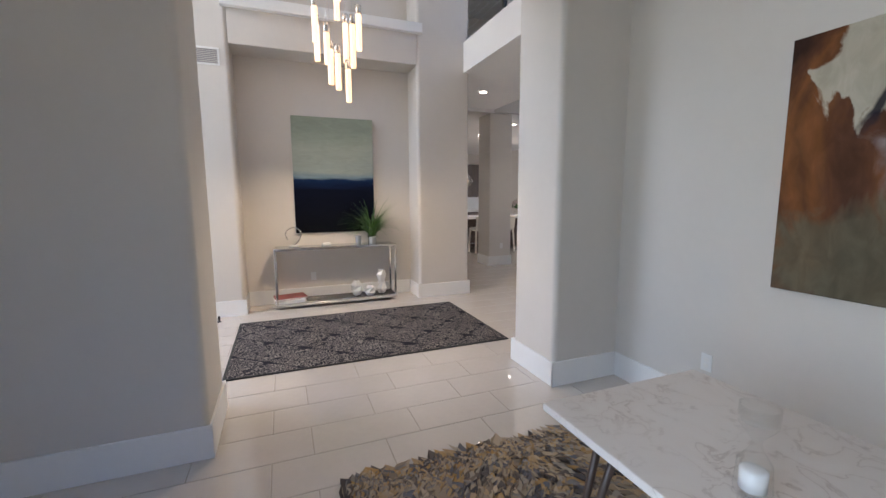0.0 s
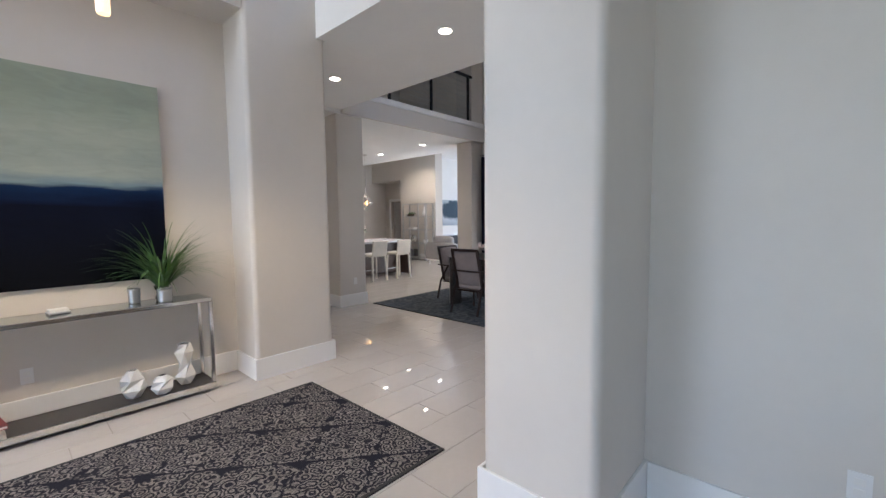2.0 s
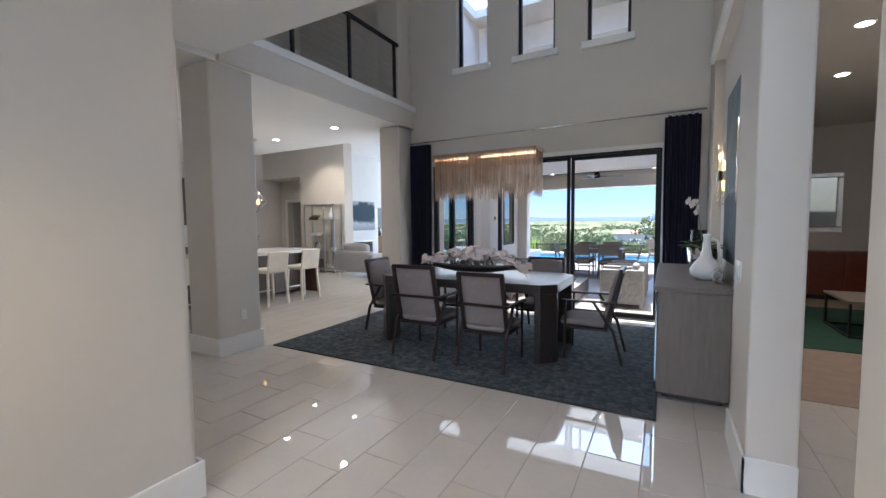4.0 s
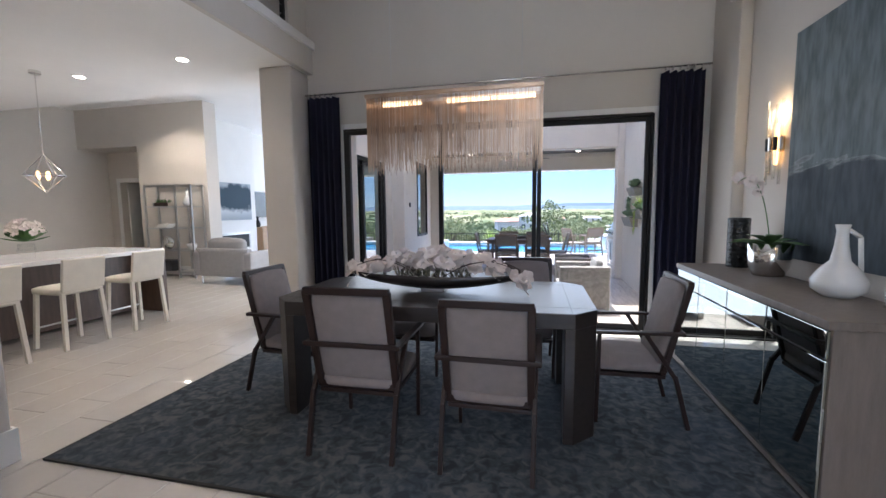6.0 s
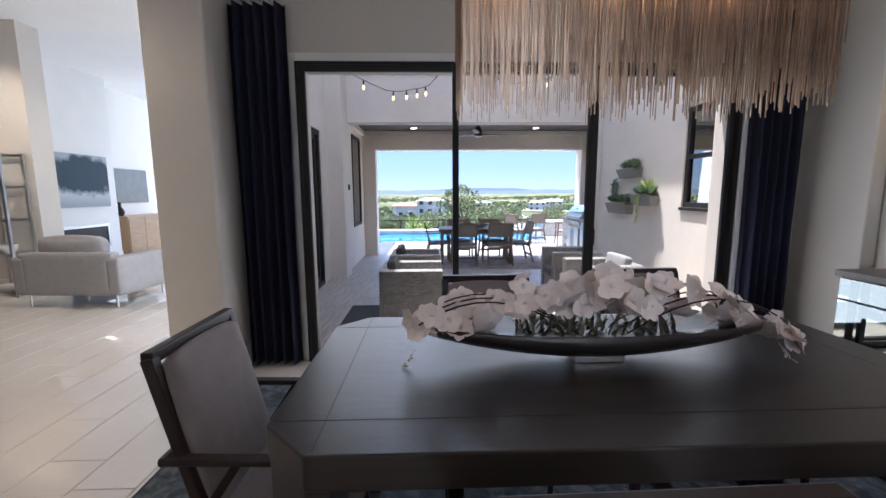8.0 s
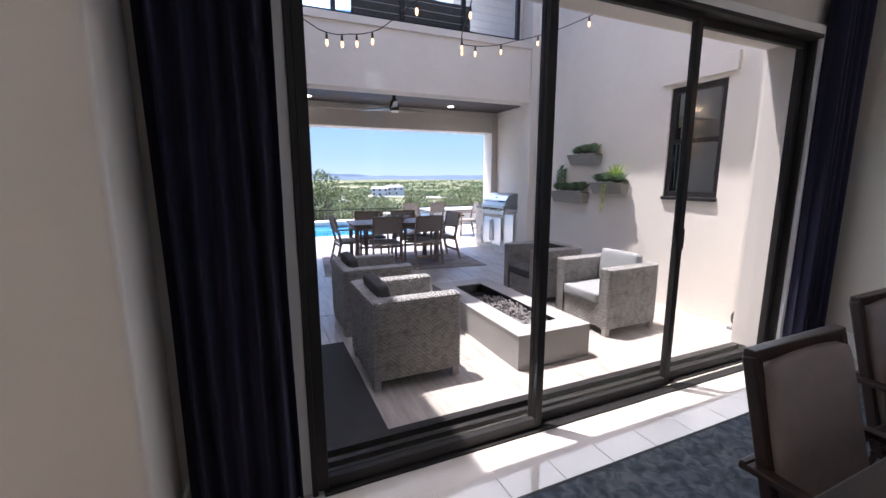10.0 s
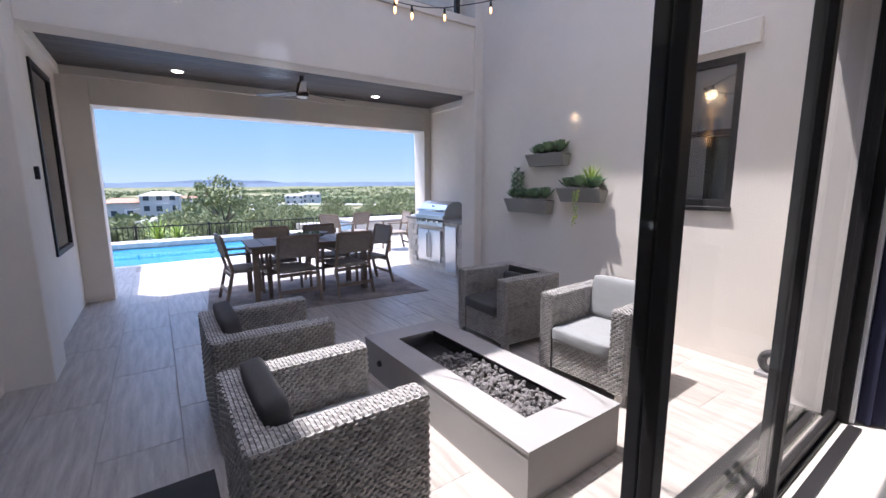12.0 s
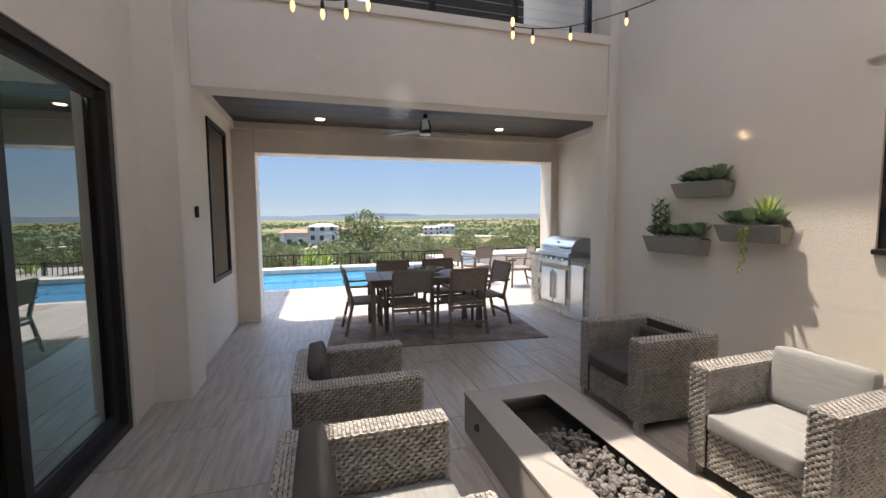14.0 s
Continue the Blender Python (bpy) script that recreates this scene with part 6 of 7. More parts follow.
# string lights
def string_light(pts, label):
    t = thing("string_light", label, "string light", None, "string lights")
    bm = bmesh.new()
    path = []
    for a, b in zip(pts, pts[1:]):
        a, b = Vector(a), Vector(b)
        for k in range(12):
            u = k / 12
            path.append(a.lerp(b, u) - Vector((0, 0, 4 * u * (1 - u) * 0.05 * (b - a).length)))
    path.append(Vector(pts[-1]))
    for a, b in zip(path, path[1:]):
        rod(bm, a, b, 0.005, 5)
    part("cable", bm, BLACK, t)
    for p in path[3::6]:
        part("socket", turned((0.011, -0.065), (0.013, -0.04), (0.008, 0), n=10, m=pose(*p)), BLACK, t)
        part("bulb", turned((0.005, -0.126), (0.013, -0.107), (0.0145, -0.088), (0.010, -0.065), n=10, m=pose(*p)), BULB, t, "lit filament bulb", smooth=True)


string_light(((-7.88, 9.6, 3.4), (-6.75, 10.3, 2.84), (-6.4, 10.6, 2.93), (-6.15, 10.3, 2.92), (-5.35, 8.3, 3.7)), "black cable string lights with lit filament bulbs over the courtyard")
string_light(((-5.9, 8.25, 3.7), (-5.2, 10.4, 3.02), (-4.9, 11.0, 3.12), (-4.14, 11.0, 3.25), (-3.08, 10.3, 3.65)), "black cable string lights with lit filament bulbs over the courtyard")
hr_ = thing("hose_reel", "grey coiled garden hose by the courtyard wall", "hose", pose(-3.12, 8.38, GZ))
bm = bmesh.new()
for k in range(40):
    a, b = 0.55 * k, 0.55 * (k + 1)
    rod(bm, (0, 0.075 * math.cos(a), 0.115 + 0.075 * math.sin(a)), (0.001, 0.075 * math.cos(b), 0.115 + 0.075 * math.sin(b)), 0.03, 8)
part("coil", bm, CHARCUSH, hr_, smooth=True)
part("base", boxes((-0.06, -0.1, 0, 0.06, 0.1, 0.03)), GREYSOFA, hr_)
fs = thing("wall_hook", "small dark wall hook on the patio column", "wall hook", pose(-7.62, 11.86, 1.55))
part("body", boxes((0, -0.015, -0.05, 0.03, 0.015, 0.05)), BLACK, fs, bevel=0.003)

# ---- covered patio ----
fan = thing("ceiling_fan", "three-blade patio ceiling fan with a light", "ceiling fan", pose(-5.15, 13.1, 2.86))
part("downrod", turned((0.03, -0.12), (0.03, 0), n=14), BLACK, fan)
part("motor", turned((0.075, -0.26), (0.085, -0.2), (0.06, -0.1), (0.055, -0.08), n=20), BLACK, fan, smooth=True)
part("lamp", turned((0.06, -0.275), (0.078, -0.26), n=20), WHITE, fan, "white fan light lens")
for k in range(3):
    bm = boxes((0.06, -0.055, -0.215, 0.66, 0.055, -0.205))
    for v in bm.verts:
        v.co.y *= 1.0 if v.co.x < 0.3 else 0.55
        v.co.z += v.co.y * 0.2
    part("blade", bm, GREYWOOD, fan, "weathered grey blade", m=pose(0, 0, 0, 0, 0, 15 + 120 * k))
for q in ((-6.5, 12.75), (-3.8, 12.75), (-6.5, 13.7), (-3.8, 13.7)):
    downlight(*q, 2.86)
pr = thing("patio_rug", "worn taupe outdoor rug under the patio table", "rug", pose(-5.1, 13.1, GZ, 0, 0, -6))
part("weave", boxes((-1.35, -0.85, 0.001, 1.35, 0.85, 0.009)), mat("taupe_outdoor_weave", (0.33, 0.27, 0.24), 0.95, var=0.3, scale=4, bump=0.3, bscale=250), pr)
pt = thing("patio_table", "weathered brown slatted outdoor dining table", "table", pose(-5.2, 13.15, GZ + 0.009, 0, 0, -3))
for k in range(8):
    part("slat", boxes((-0.78 + 0.195 * k + 0.004, -0.42, 0.70, -0.78 + 0.195 * (k + 1) - 0.004, 0.42, 0.725)), TEAK, pt)
part("apron", boxes((-0.74, -0.38, 0.62, 0.74, -0.355, 0.70), (-0.74, 0.355, 0.62, 0.74, 0.38, 0.70), (-0.74, -0.355, 0.62, -0.715, 0.355, 0.70), (0.715, -0.355, 0.62, 0.74, 0.355, 0.70)), TEAK, pt)
for sx in (-1, 1):
    for sy in (-1, 1):
        part("leg", boxes((sx * 0.71 - 0.03, sy * 0.35 - 0.03, 0, sx * 0.71 + 0.03, sy * 0.35 + 0.03, 0.62)), TEAK, pt)
bw = thing("table_bowl", "dark oval bowl of greenery on the patio table", "bowl", pose(-5.15, 13.15, GZ + 0.734))
bm = turned((0.08, 0), (0.2, 0.03), (0.27, 0.085), (0.25, 0.085), (0.19, 0.05), n=24)
bmesh.ops.scale(bm, vec=(1, 0.55, 1), verts=bm.verts[:])
part("bowl", bm, CONCRETE, bw, smooth=True)
rng = random.Random(6)
bm = bmesh.new()
for k in range(70):
    blade(bm, (rng.uniform(-0.16, 0.16), rng.uniform(-0.07, 0.07), 0.06), rng.uniform(0, 6.3), rng.uniform(0.2, 1.2), 0.07, 0.012, 0.4, 3)
part("greenery", bm, SUCC, bw)


def patio_chair():
    """Faces +y; rear feet at y = 0."""
    t = thing("patio_chair", "brown wood outdoor armchair with a woven sling back", "chair", None, "patio dining chairs")
    for s in (-1, 1):
        part("rear_leg", bars(0.03, 0.035, ((s * 0.25, 0.0, 0), (s * 0.24, 0.1, 0.42)), ((s * 0.24, 0.1, 0.42), (s * 0.24, 0.0, 0.85))), TEAK, t)
        part("front_leg", bars(0.03, 0.035, ((s * 0.26, 0.52, 0), (s * 0.25, 0.5, 0.62))), TEAK, t)
        part("armrest", bars(0.05, 0.022, ((s * 0.25, 0.02, 0.63), (s * 0.255, 0.54, 0.63))), TEAK, t)
    part("rail", bars(0.022, 0.04, ((-0.24, 0.08, 0.36), (0.24, 0.08, 0.36)), ((-0.25, 0.5, 0.36), (0.25, 0.5, 0.36)), ((-0.24, 0.0, 0.845), (0.24, 0.0, 0.845)), ((-0.25, 0.03, 0.16), (0.25, 0.03, 0.16))), TEAK, t)
    part("sling_back", bars(0.44, 0.014, ((0, 0.055, 0.58), (0, 0.005, 0.83))), ROPE, t, "taupe woven sling back")
    part("seat", soft_box(-0.23, 0.09, 0.38, 0.23, 0.5, 0.43, 0.02, 0.01), ROPE, t, "taupe seat pad", smooth=True)
    return t


pc = patio_chair()
pc.matrix_basis = pose(-5.48, 12.5, GZ + 0.009, 0, 0, -2)
for x, y, r in ((-4.76, 12.46, 3), (-6.28, 13.18, -88), (-4.02, 13.1, 93), (-5.5, 13.85, 180), (-4.8, 13.82, 184)):
    copy_thing(pc, pose(x, y, GZ + 0.009, 0, 0, r))
for x, y, r in ((-3.9, 15.9, -60), (-3.0, 16.2, 20), (-2.1, 15.7, 80)):
    o = copy_thing(pc, pose(x, y, GZ, 0, 0, r))
    o["label"], o["group"] = "pale wood outdoor armchair on the sunny pool deck", "pool deck chairs"

# outdoor kitchen
gk = thing("grill_island", "stacked limestone grill island with steel doors", "grill island", pose(-3.0, 12.25, GZ))
part("core", boxes((0.02, 0, 0, 0.57, 1.85, 0.86)), LEDGE, gk)
rng = random.Random(9)
z = 0.0
for row in range(9):
    y = 0.0
    h = 0.86 / 9
    while y < 1.85:
        L = min(rng.uniform(0.1, 0.3), 1.85 - y)
        if not (0.12 < z + h / 2 < 0.72 and (0.3 < y + L / 2 < 0.62 or 0.72 < y + L / 2 < 1.5)):
            part("stone", boxes((rng.uniform(-0.006, 0.006), y + 0.003, z + 0.003, 0.03, y + L - 0.003, z + h - 0.003)), LEDGE, gk)
        y += L
    z += h
part("worktop", boxes((-0.03, -0.02, 0.86, 0.57, 1.87, 0.9)), CONCRETE, gk, "grey stone worktop", bevel=0.004)
for y0, y1 in ((0.76, 1.1), (1.12, 1.46)):
    dr = part("access_door", boxes((-0.02, y0, 0.16, 0.02, y1, 0.70)), STEEL, gk, "stainless steel access door", bevel=0.004)
    part("handle", boxes((-0.045, y1 - 0.05 if y0 < 1 else y0 + 0.03, 0.22, -0.03, y1 - 0.03 if y0 < 1 else y0 + 0.05, 0.64), (-0.03, y1 - 0.05 if y0 < 1 else y0 + 0.03, 0.24, -0.02, y1 - 0.03 if y0 < 1 else y0 + 0.05, 0.26), (-0.03, y1 - 0.05 if y0 < 1 else y0 + 0.03, 0.6, -0.02, y1 - 0.03 if y0 < 1 else y0 + 0.05, 0.62)), STEEL, dr)
part("fridge_door", boxes((-0.02, 0.32, 0.06, 0.02, 0.62, 0.80)), STEEL, gk, "stainless steel fridge door", bevel=0.004)
gr = thing("gas_grill", "stainless steel built-in gas grill with a domed hood", "grill", pose(-3.02, 12.92, GZ + 0.9))
part("firebox", boxes((-0.01, 0, -0.12, 0.5, 0.86, 0.06)), STEEL, gr, bevel=0.005)
bm = bmesh.new()
prof = [(0.04, 0.06), (0.06, 0.16), (0.12, 0.24), (0.22, 0.29), (0.34, 0.29), (0.46, 0.22), (0.5, 0.06)]
a, b = [bm.verts.new((x, 0.02, z)) for x, z in prof], [bm.verts.new((x, 0.84, z)) for x, z in prof]
for i in range(len(prof) - 1):
    bm.faces.new((a[i], b[i], b[i + 1], a[i + 1]))
bm.faces.new(a), bm.faces.new(b[::-1]), bm.faces.new((a[0], a[-1], b[-1], b[0]))
part("hood", bm, STEEL, gr, "domed steel hood", bevel=0.006)
part("hood_handle", rods(0.012, ((0.0, 0.06, 0.14), (0.0, 0.8, 0.14)), ((0.0, 0.08, 0.14), (0.06, 0.08, 0.14)), ((0.0, 0.78, 0.14), (0.06, 0.78, 0.14))), STEEL, gr, smooth=True)
for k in range(5):
    part("knob", turned((0.026, 0), (0.022, 0.03), n=14, m=pose(-0.01, 0.12 + 0.155 * k, -0.04, 0, -90, 0)), CHROME, gr, "round steel control knob")
part("badge", boxes((0.085, 0.38, 0.20, 0.09, 0.46, 0.22)), BLACK, gr)
vg = thing("grill_backsplash_panel", "blue-tinted glossy panel on the patio wall", "wall panel", pose(-2.43, 12.24, 1.05))
part("panel", boxes((-0.02, 0, 0, 0, 0.5, 0.75)), MIRROR, vg, bevel=0.004)

# raised stone fire feature on the deck
rf = thing("stone_ledge", "raised pale stone water feature beside the pool", "stone ledge", pose(-2.38, 18.2, GZ))
part("wall", boxes((0, 0, 0, 4.4, 1.3, 0.42)), LEDGE, rf, bevel=0.01)
part("cap", boxes((-0.05, -0.05, 0.42, 4.45, 1.35, 0.48)), CONCRETE, rf, "pale stone cap", bevel=0.006)
for x in (0.9, 2.0, 3.1):
    part("scupper", boxes((x, -0.03, 0.26, x + 0.25, 0.0, 0.3)), BLACK, rf)

# fence beyond the pool
fe = thing("pool_fence", "black metal picket fence along the pool edge", "fence", pose(0, 21.7, -0.63))
for k in range(13):
    part("post", boxes((-20 + 1.8 * k - 0.025, -0.025, 0, -20 + 1.8 * k + 0.025, 0.025, 1.0)), BLACK, fe)
for z in (0.12, 0.92):
    part("rail", boxes((-20, -0.015, z, 1.6, 0.015, z + 0.03)), BLACK, fe)
pk = bpy.data.meshes.new("picket")
bm = boxes((-0.008, -0.008, 0.05, 0.008, 0.008, 0.98))
bm.to_mesh(pk), bm.free()
pk.materials.append(BLACK)
for k in range(180):
    o = new("picket", pk)
    o.parent, o.matrix_basis = fe, pose(-19.94 + 0.12 * k, 0, 0)

# loggia rail and seat above the beam
lr = thing("loggia_railing", "black metal loggia railing above the patio beam", "railing", pose(-7.3, 12.05, 3.6))
part("rail", boxes((0, -0.02, 0.92, 3.94, 0.02, 0.97), (0, -0.02, 0.0, 3.94, 0.02, 0.07)), BLACK, lr)
for k in range(5):
    part("post", boxes((0.97 * k, -0.03, 0.07, 0.97 * k + 0.06, 0.03, 0.92)), BLACK, lr)
for k in range(7):
    part("cable", rods(0.003, ((0, 0, 0.15 + 0.11 * k), (3.94, 0, 0.15 + 0.11 * k)), n=4), STEEL, lr)
ls = thing("loggia_sofa", "dark outdoor sofa up on the loggia", "sofa", pose(-4.9, 12.7, 3.56))
part("back", boxes((-1.0, 0, 0.1, 1.0, 0.12, 0.75)), CHARCUSH, ls, bevel=0.02)
part("seat", boxes((-1.0, 0.12, 0.1, 1.0, 0.7, 0.42)), CHARCUSH, ls, bevel=0.02)
for x in (-1.0, 0.9):
    part("leg", boxes((x, 0.02, 0, x + 0.1, 0.68, 0.1)), BLACK, ls)


# ---- landscape ----
def make_tree(seed, h, spread, label):
    rng = random.Random(seed)
    t = thing("tree", label, "tree", None, "hillside trees")
    bm = bmesh.new()
    rod(bm, (0, 0, -0.4), (0.03 * h, 0, 0.32 * h), 0.035 * h, 8, 0.024 * h)
    ends = []
    for k in range(7):
        a = k * 0.9 + rng.uniform(-0.3, 0.3)
        e = Vector((math.cos(a) * spread * rng.uniform(0.4, 0.75), math.sin(a) * spread * rng.uniform(0.4, 0.75), h * rng.uniform(0.5, 0.85)))
        rod(bm, (0.03 * h, 0, rng.uniform(0.24, 0.32) * h), e, 0.018 * h, 6, 0.005 * h)
        ends.append(e)
    part("trunk", bm, BARK, t, smooth=True)
    verts, faces = [], []
    ends += [Vector((0, 0, h * 0.85)), Vector((spread * 0.3, 0, h * 0.7)), Vector((-spread * 0.3, spread * 0.2, h * 0.72))]
    for e in ends:
        for c in range(5):
            cc = e + Vector((rng.gauss(0, spread * 0.22), rng.gauss(0, spread * 0.22), rng.gauss(0, h * 0.08)))
            R = spread * rng.uniform(0.16, 0.3)
            for k in range(44):
                d = Vector((rng.gauss(0, 1), rng.gauss(0, 1), rng.gauss(0, 0.8)))
                d.normalize()
                p = cc + d * R * rng.uniform(0.5, 1.05)
                s = rng.uniform(0.05, 0.1) * spread * 0.55
                u = Vector((rng.uniform(-1, 1), rng.uniform(-1, 1), rng.uniform(-1, 1))).normalized() * s
                v = d.cross(u).normalized() * s * 0.7
                i = len(verts)
                verts += [p - u, p + v, p + u, p - v]
                faces.append((i, i + 1, i + 2, i + 3))
    me = bpy.data.meshes.new("crown")
    me.from_pydata(verts, [], faces)
    me.materials.append(TREEGREEN)
    cr = new("crown", me)
    cr.parent = t
    return t


rng = random.Random(77)
kinds = [make_tree(1, 4.2, 2.1, "green live oak on the hillside below the fence"), make_tree(2, 3.2, 2.2, "low green oak on the hillside below the fence"), make_tree(3, 5.2, 2.0, "tall dark cedar oak on the hillside below the fence")]
HEIGHTS = (4.2, 3.2, 5.2)


def plant(o, kind, x, y, top, turn):
    """Stand a tree so that its crown ends at the height top."""
    z = ground_z(x, y) - 0.2
    s = max((top - z) / (HEIGHTS[kind] * 1.02), 0.25)
    o.matrix_basis = pose(x, y, z, 0, 0, turn) @ Matrix.Scale(s, 4)


plant(kinds[0], 0, -3.9, 33.0, 2.0, 0)
plant(kinds[1], 1, -9.5, 27.5, 0.4, 40)
plant(kinds[2], 2, 3.5, 36.0, 0.9, 80)
for k, (x, y, top) in enumerate(((-11.5, 27, 0.2), (-8.6, 26, -0.1), (-6.6, 29, 0.3), (-1.2, 30, 0.5), (1.5, 28, 0.35), (4.2, 31, 0.7), (7.0, 34, 0.9), (9.5, 33, 0.8), (12.5, 36, 1.0), (-14.5, 31, 0.4), (6, 27, 0.2), (-2.8, 26, -0.2), (9, 28, 0.3), (16, 40, 0.9))):
    plant(copy_thing(kinds[k % 3], Matrix()), k % 3, x, y, top, 50 * k)
for k in range(130):
    y = 24 + 1.15 * k + rng.uniform(0, 6)
    x = -4 + rng.uniform(-1, 1) * (y * 0.72)
    kd = rng.randrange(3)
    o = copy_thing(kinds[kd], Matrix())
    plant(o, kd, x, y, -0.1 - 0.052 * (y - 24) + rng.uniform(-0.5, 0.7), rng.uniform(0, 360))
for k in range(26):
    kd = k % 3
    y = 23.4 + 5.5 * rng.random()
    plant(copy_thing(kinds[kd], Matrix()), kd, -15 + 0.95 * k + rng.uniform(-0.5, 0.5), y, 0.25 + rng.uniform(-0.35, 0.45) + 0.03 * (y - 23), rng.uniform(0, 360))
for x, y, h in ((-9.6, 22.5, 1.35), (-6.9, 22.4, 1.15), (-6.4, 22.7, 1.0), (-1.2, 22.5, 1.0)):
    yu = thing("yucca", "spiky pale green yucca beyond the pool fence", "plant", pose(x, y, -0.62), "fence yuccas")
    part("stem", turned((0.09, 0), (0.07, h * 0.4), n=10), BARK, yu, "rough brown stem")
    bm = bmesh.new()
    for j in range(60):
        blade(bm, (0, 0, h * 0.38), j * 2.4, 0.1 + 0.022 * j, h * rng.uniform(0.5, 0.75), 0.03, 0.35, 5)
    part("leaves", bm, LIME, yu, "long pointed green leaves")
# far woods: low clumps of leaves all over the valley
verts, faces = [], []
for k in range(6500):
    y = 90 + 900 * rng.random() ** 1.7
    x = -5 + rng.uniform(-1, 1) * y * 0.95
    if noise.noise((x * 0.01, y * 0.006, 9)) < -0.28:
        continue
    z, s = ground_z(x, y), rng.uniform(1.5, 3.6)
    for j in range(12):
        c = Vector((x + rng.gauss(0, s * 0.5), y + rng.gauss(0, s * 0.5), z + rng.uniform(0.2, 1.1) * s))
        u = Vector((rng.uniform(-1, 1), rng.uniform(-1, 1), rng.uniform(-0.6, 0.6))) * s * 0.5
        v = Vector((rng.uniform(-0.4, 0.4), rng.uniform(-0.4, 0.4), rng.uniform(0.3, 1))) * s * 0.45
        i = len(verts)
        verts += [c - u, c - v, c + u, c + v]
        faces.append((i, i + 1, i + 2, i + 3))
me = bpy.data.meshes.new("far_woods")
me.from_pydata(verts, [], faces)
me.materials.append(TREEGREEN)
tagged(new("far_woods", me), "scattered green scrub woods across the valley", "woods", "", "stuff")
# winding roads
def road(pts, w, name):
    bm = bmesh.new()
    prev = None
    for k, (x, y) in enumerate(pts):
        nxt = pts[min(k + 1, len(pts) - 1)]
        d = Vector((nxt[0] - x, nxt[1] - y, 0)) if k < len(pts) - 1 else d
        s = Vector((-d.y, d.x, 0)).normalized() * w / 2
        z = max(ground_z(x, y), ground_z(x - s.x, y - s.y), ground_z(x + s.x, y + s.y)) + 1.1
        cur = [bm.verts.new((x - s.x, y - s.y, z)), bm.verts.new((x + s.x, y + s.y, z))]
        if prev:
            bm.faces.new((prev[0], cur[0], cur[1], prev[1]))
        prev = cur
    struct(name, bm, ROADM, "pale winding valley road", "road")
road([(10 + 30 * math.sin(k * 0.22) - k * 0.6, 120 + 9 * k) for k in range(34)], 9, "road")
road([(60 + 40 * math.sin(k * 0.16 + 1) - k * 2.0, 130 + 11 * k) for k in range(34)], 9, "road_far")

ROOFTILE = mat("terracotta_roof_tile", (0.42, 0.20, 0.13), 0.8, var=0.15, scale=1)
GREYROOF = mat("grey_flat_roof", (0.38, 0.37, 0.36), 0.8, var=0.1, scale=1)
HOUSEW = mat("white_house_render", (0.52, 0.49, 0.45), 0.9, var=0.05, scale=0.5)
HOUSEG = mat("dark_window_glass", (0.06, 0.075, 0.09), 0.15, var=0.1)
def house(x, y, w, d, h, roof_m, rz, label, top=None):
    z0 = ground_z(x, y) - 1 if top is None else top - h - 1 - d * 0.16
    t = thing("house", label, "house", pose(x, y, z0, 0, 0, rz), "valley houses")
    part("wall", boxes((-w / 2, -d / 2, -6, w / 2, d / 2, h + 1), (-w * 0.1, -d / 2 - 2, 0, w * 0.32, -d / 2, h * 0.6 + 1)), HOUSEW, t)
    bm = bmesh.new()
    o = 0.6
    v = [bm.verts.new(p) for p in ((-w / 2 - o, -d / 2 - o, h + 1), (w / 2 + o, -d / 2 - o, h + 1), (w / 2 + o, d / 2 + o, h + 1), (-w / 2 - o, d / 2 + o, h + 1), (-w * 0.22, 0, h + 1 + d * 0.16), (w * 0.22, 0, h + 1 + d * 0.16))]
    for q in ((0, 1, 5, 4), (1, 2, 5), (2, 3, 4, 5), (3, 0, 4), (3, 2, 1, 0)):
        bm.faces.new([v[i] for i in q])
    part("roof", bm, roof_m, t)
    n = max(3, int(w / 4))
    for k in range(n):
        for z in ((1.9, 4.9) if h > 5 else (1.9,)):
            xx = -w / 2 + w * (k + 0.5) / n
            part("window", boxes((xx - 0.7, -d / 2 - 0.06 - (0 if z > 4 or not -w * 0.1 < xx < w * 0.32 else 2), z, xx + 0.7, -d / 2 + 0.05, z + 1.5)), HOUSEG, t)
for q in ((-14.5, 160, 10, 8, 4.6, ROOFTILE, 14, "white house with a terracotta roof in the valley", -1.9), (-5.5, 156, 9.5, 8, 5.2, GREYROOF, -6, "white two-storey house with a grey roof in the valley", 0.0), (-5, 112, 11, 8, 4, GREYROOF, 8, "low white house with a pale roof below the pool", -4.9), (64, 270, 11, 8, 5.2, GREYROOF, -14, "white two-storey house with a grey roof in the valley"), (82, 300, 14, 10, 6, GREYROOF, 5, "white house with a grey roof in the valley"), (38, 340, 13, 9, 6, GREYROOF, 0, "far white house in the valley"), (15, 390, 14, 9, 6, ROOFTILE, 10, "far house with a terracotta roof in the valley"), (-120, 230, 24, 12, 6, GREYROOF, 10, "white house with a grey roof in the valley")):
    house(*q)
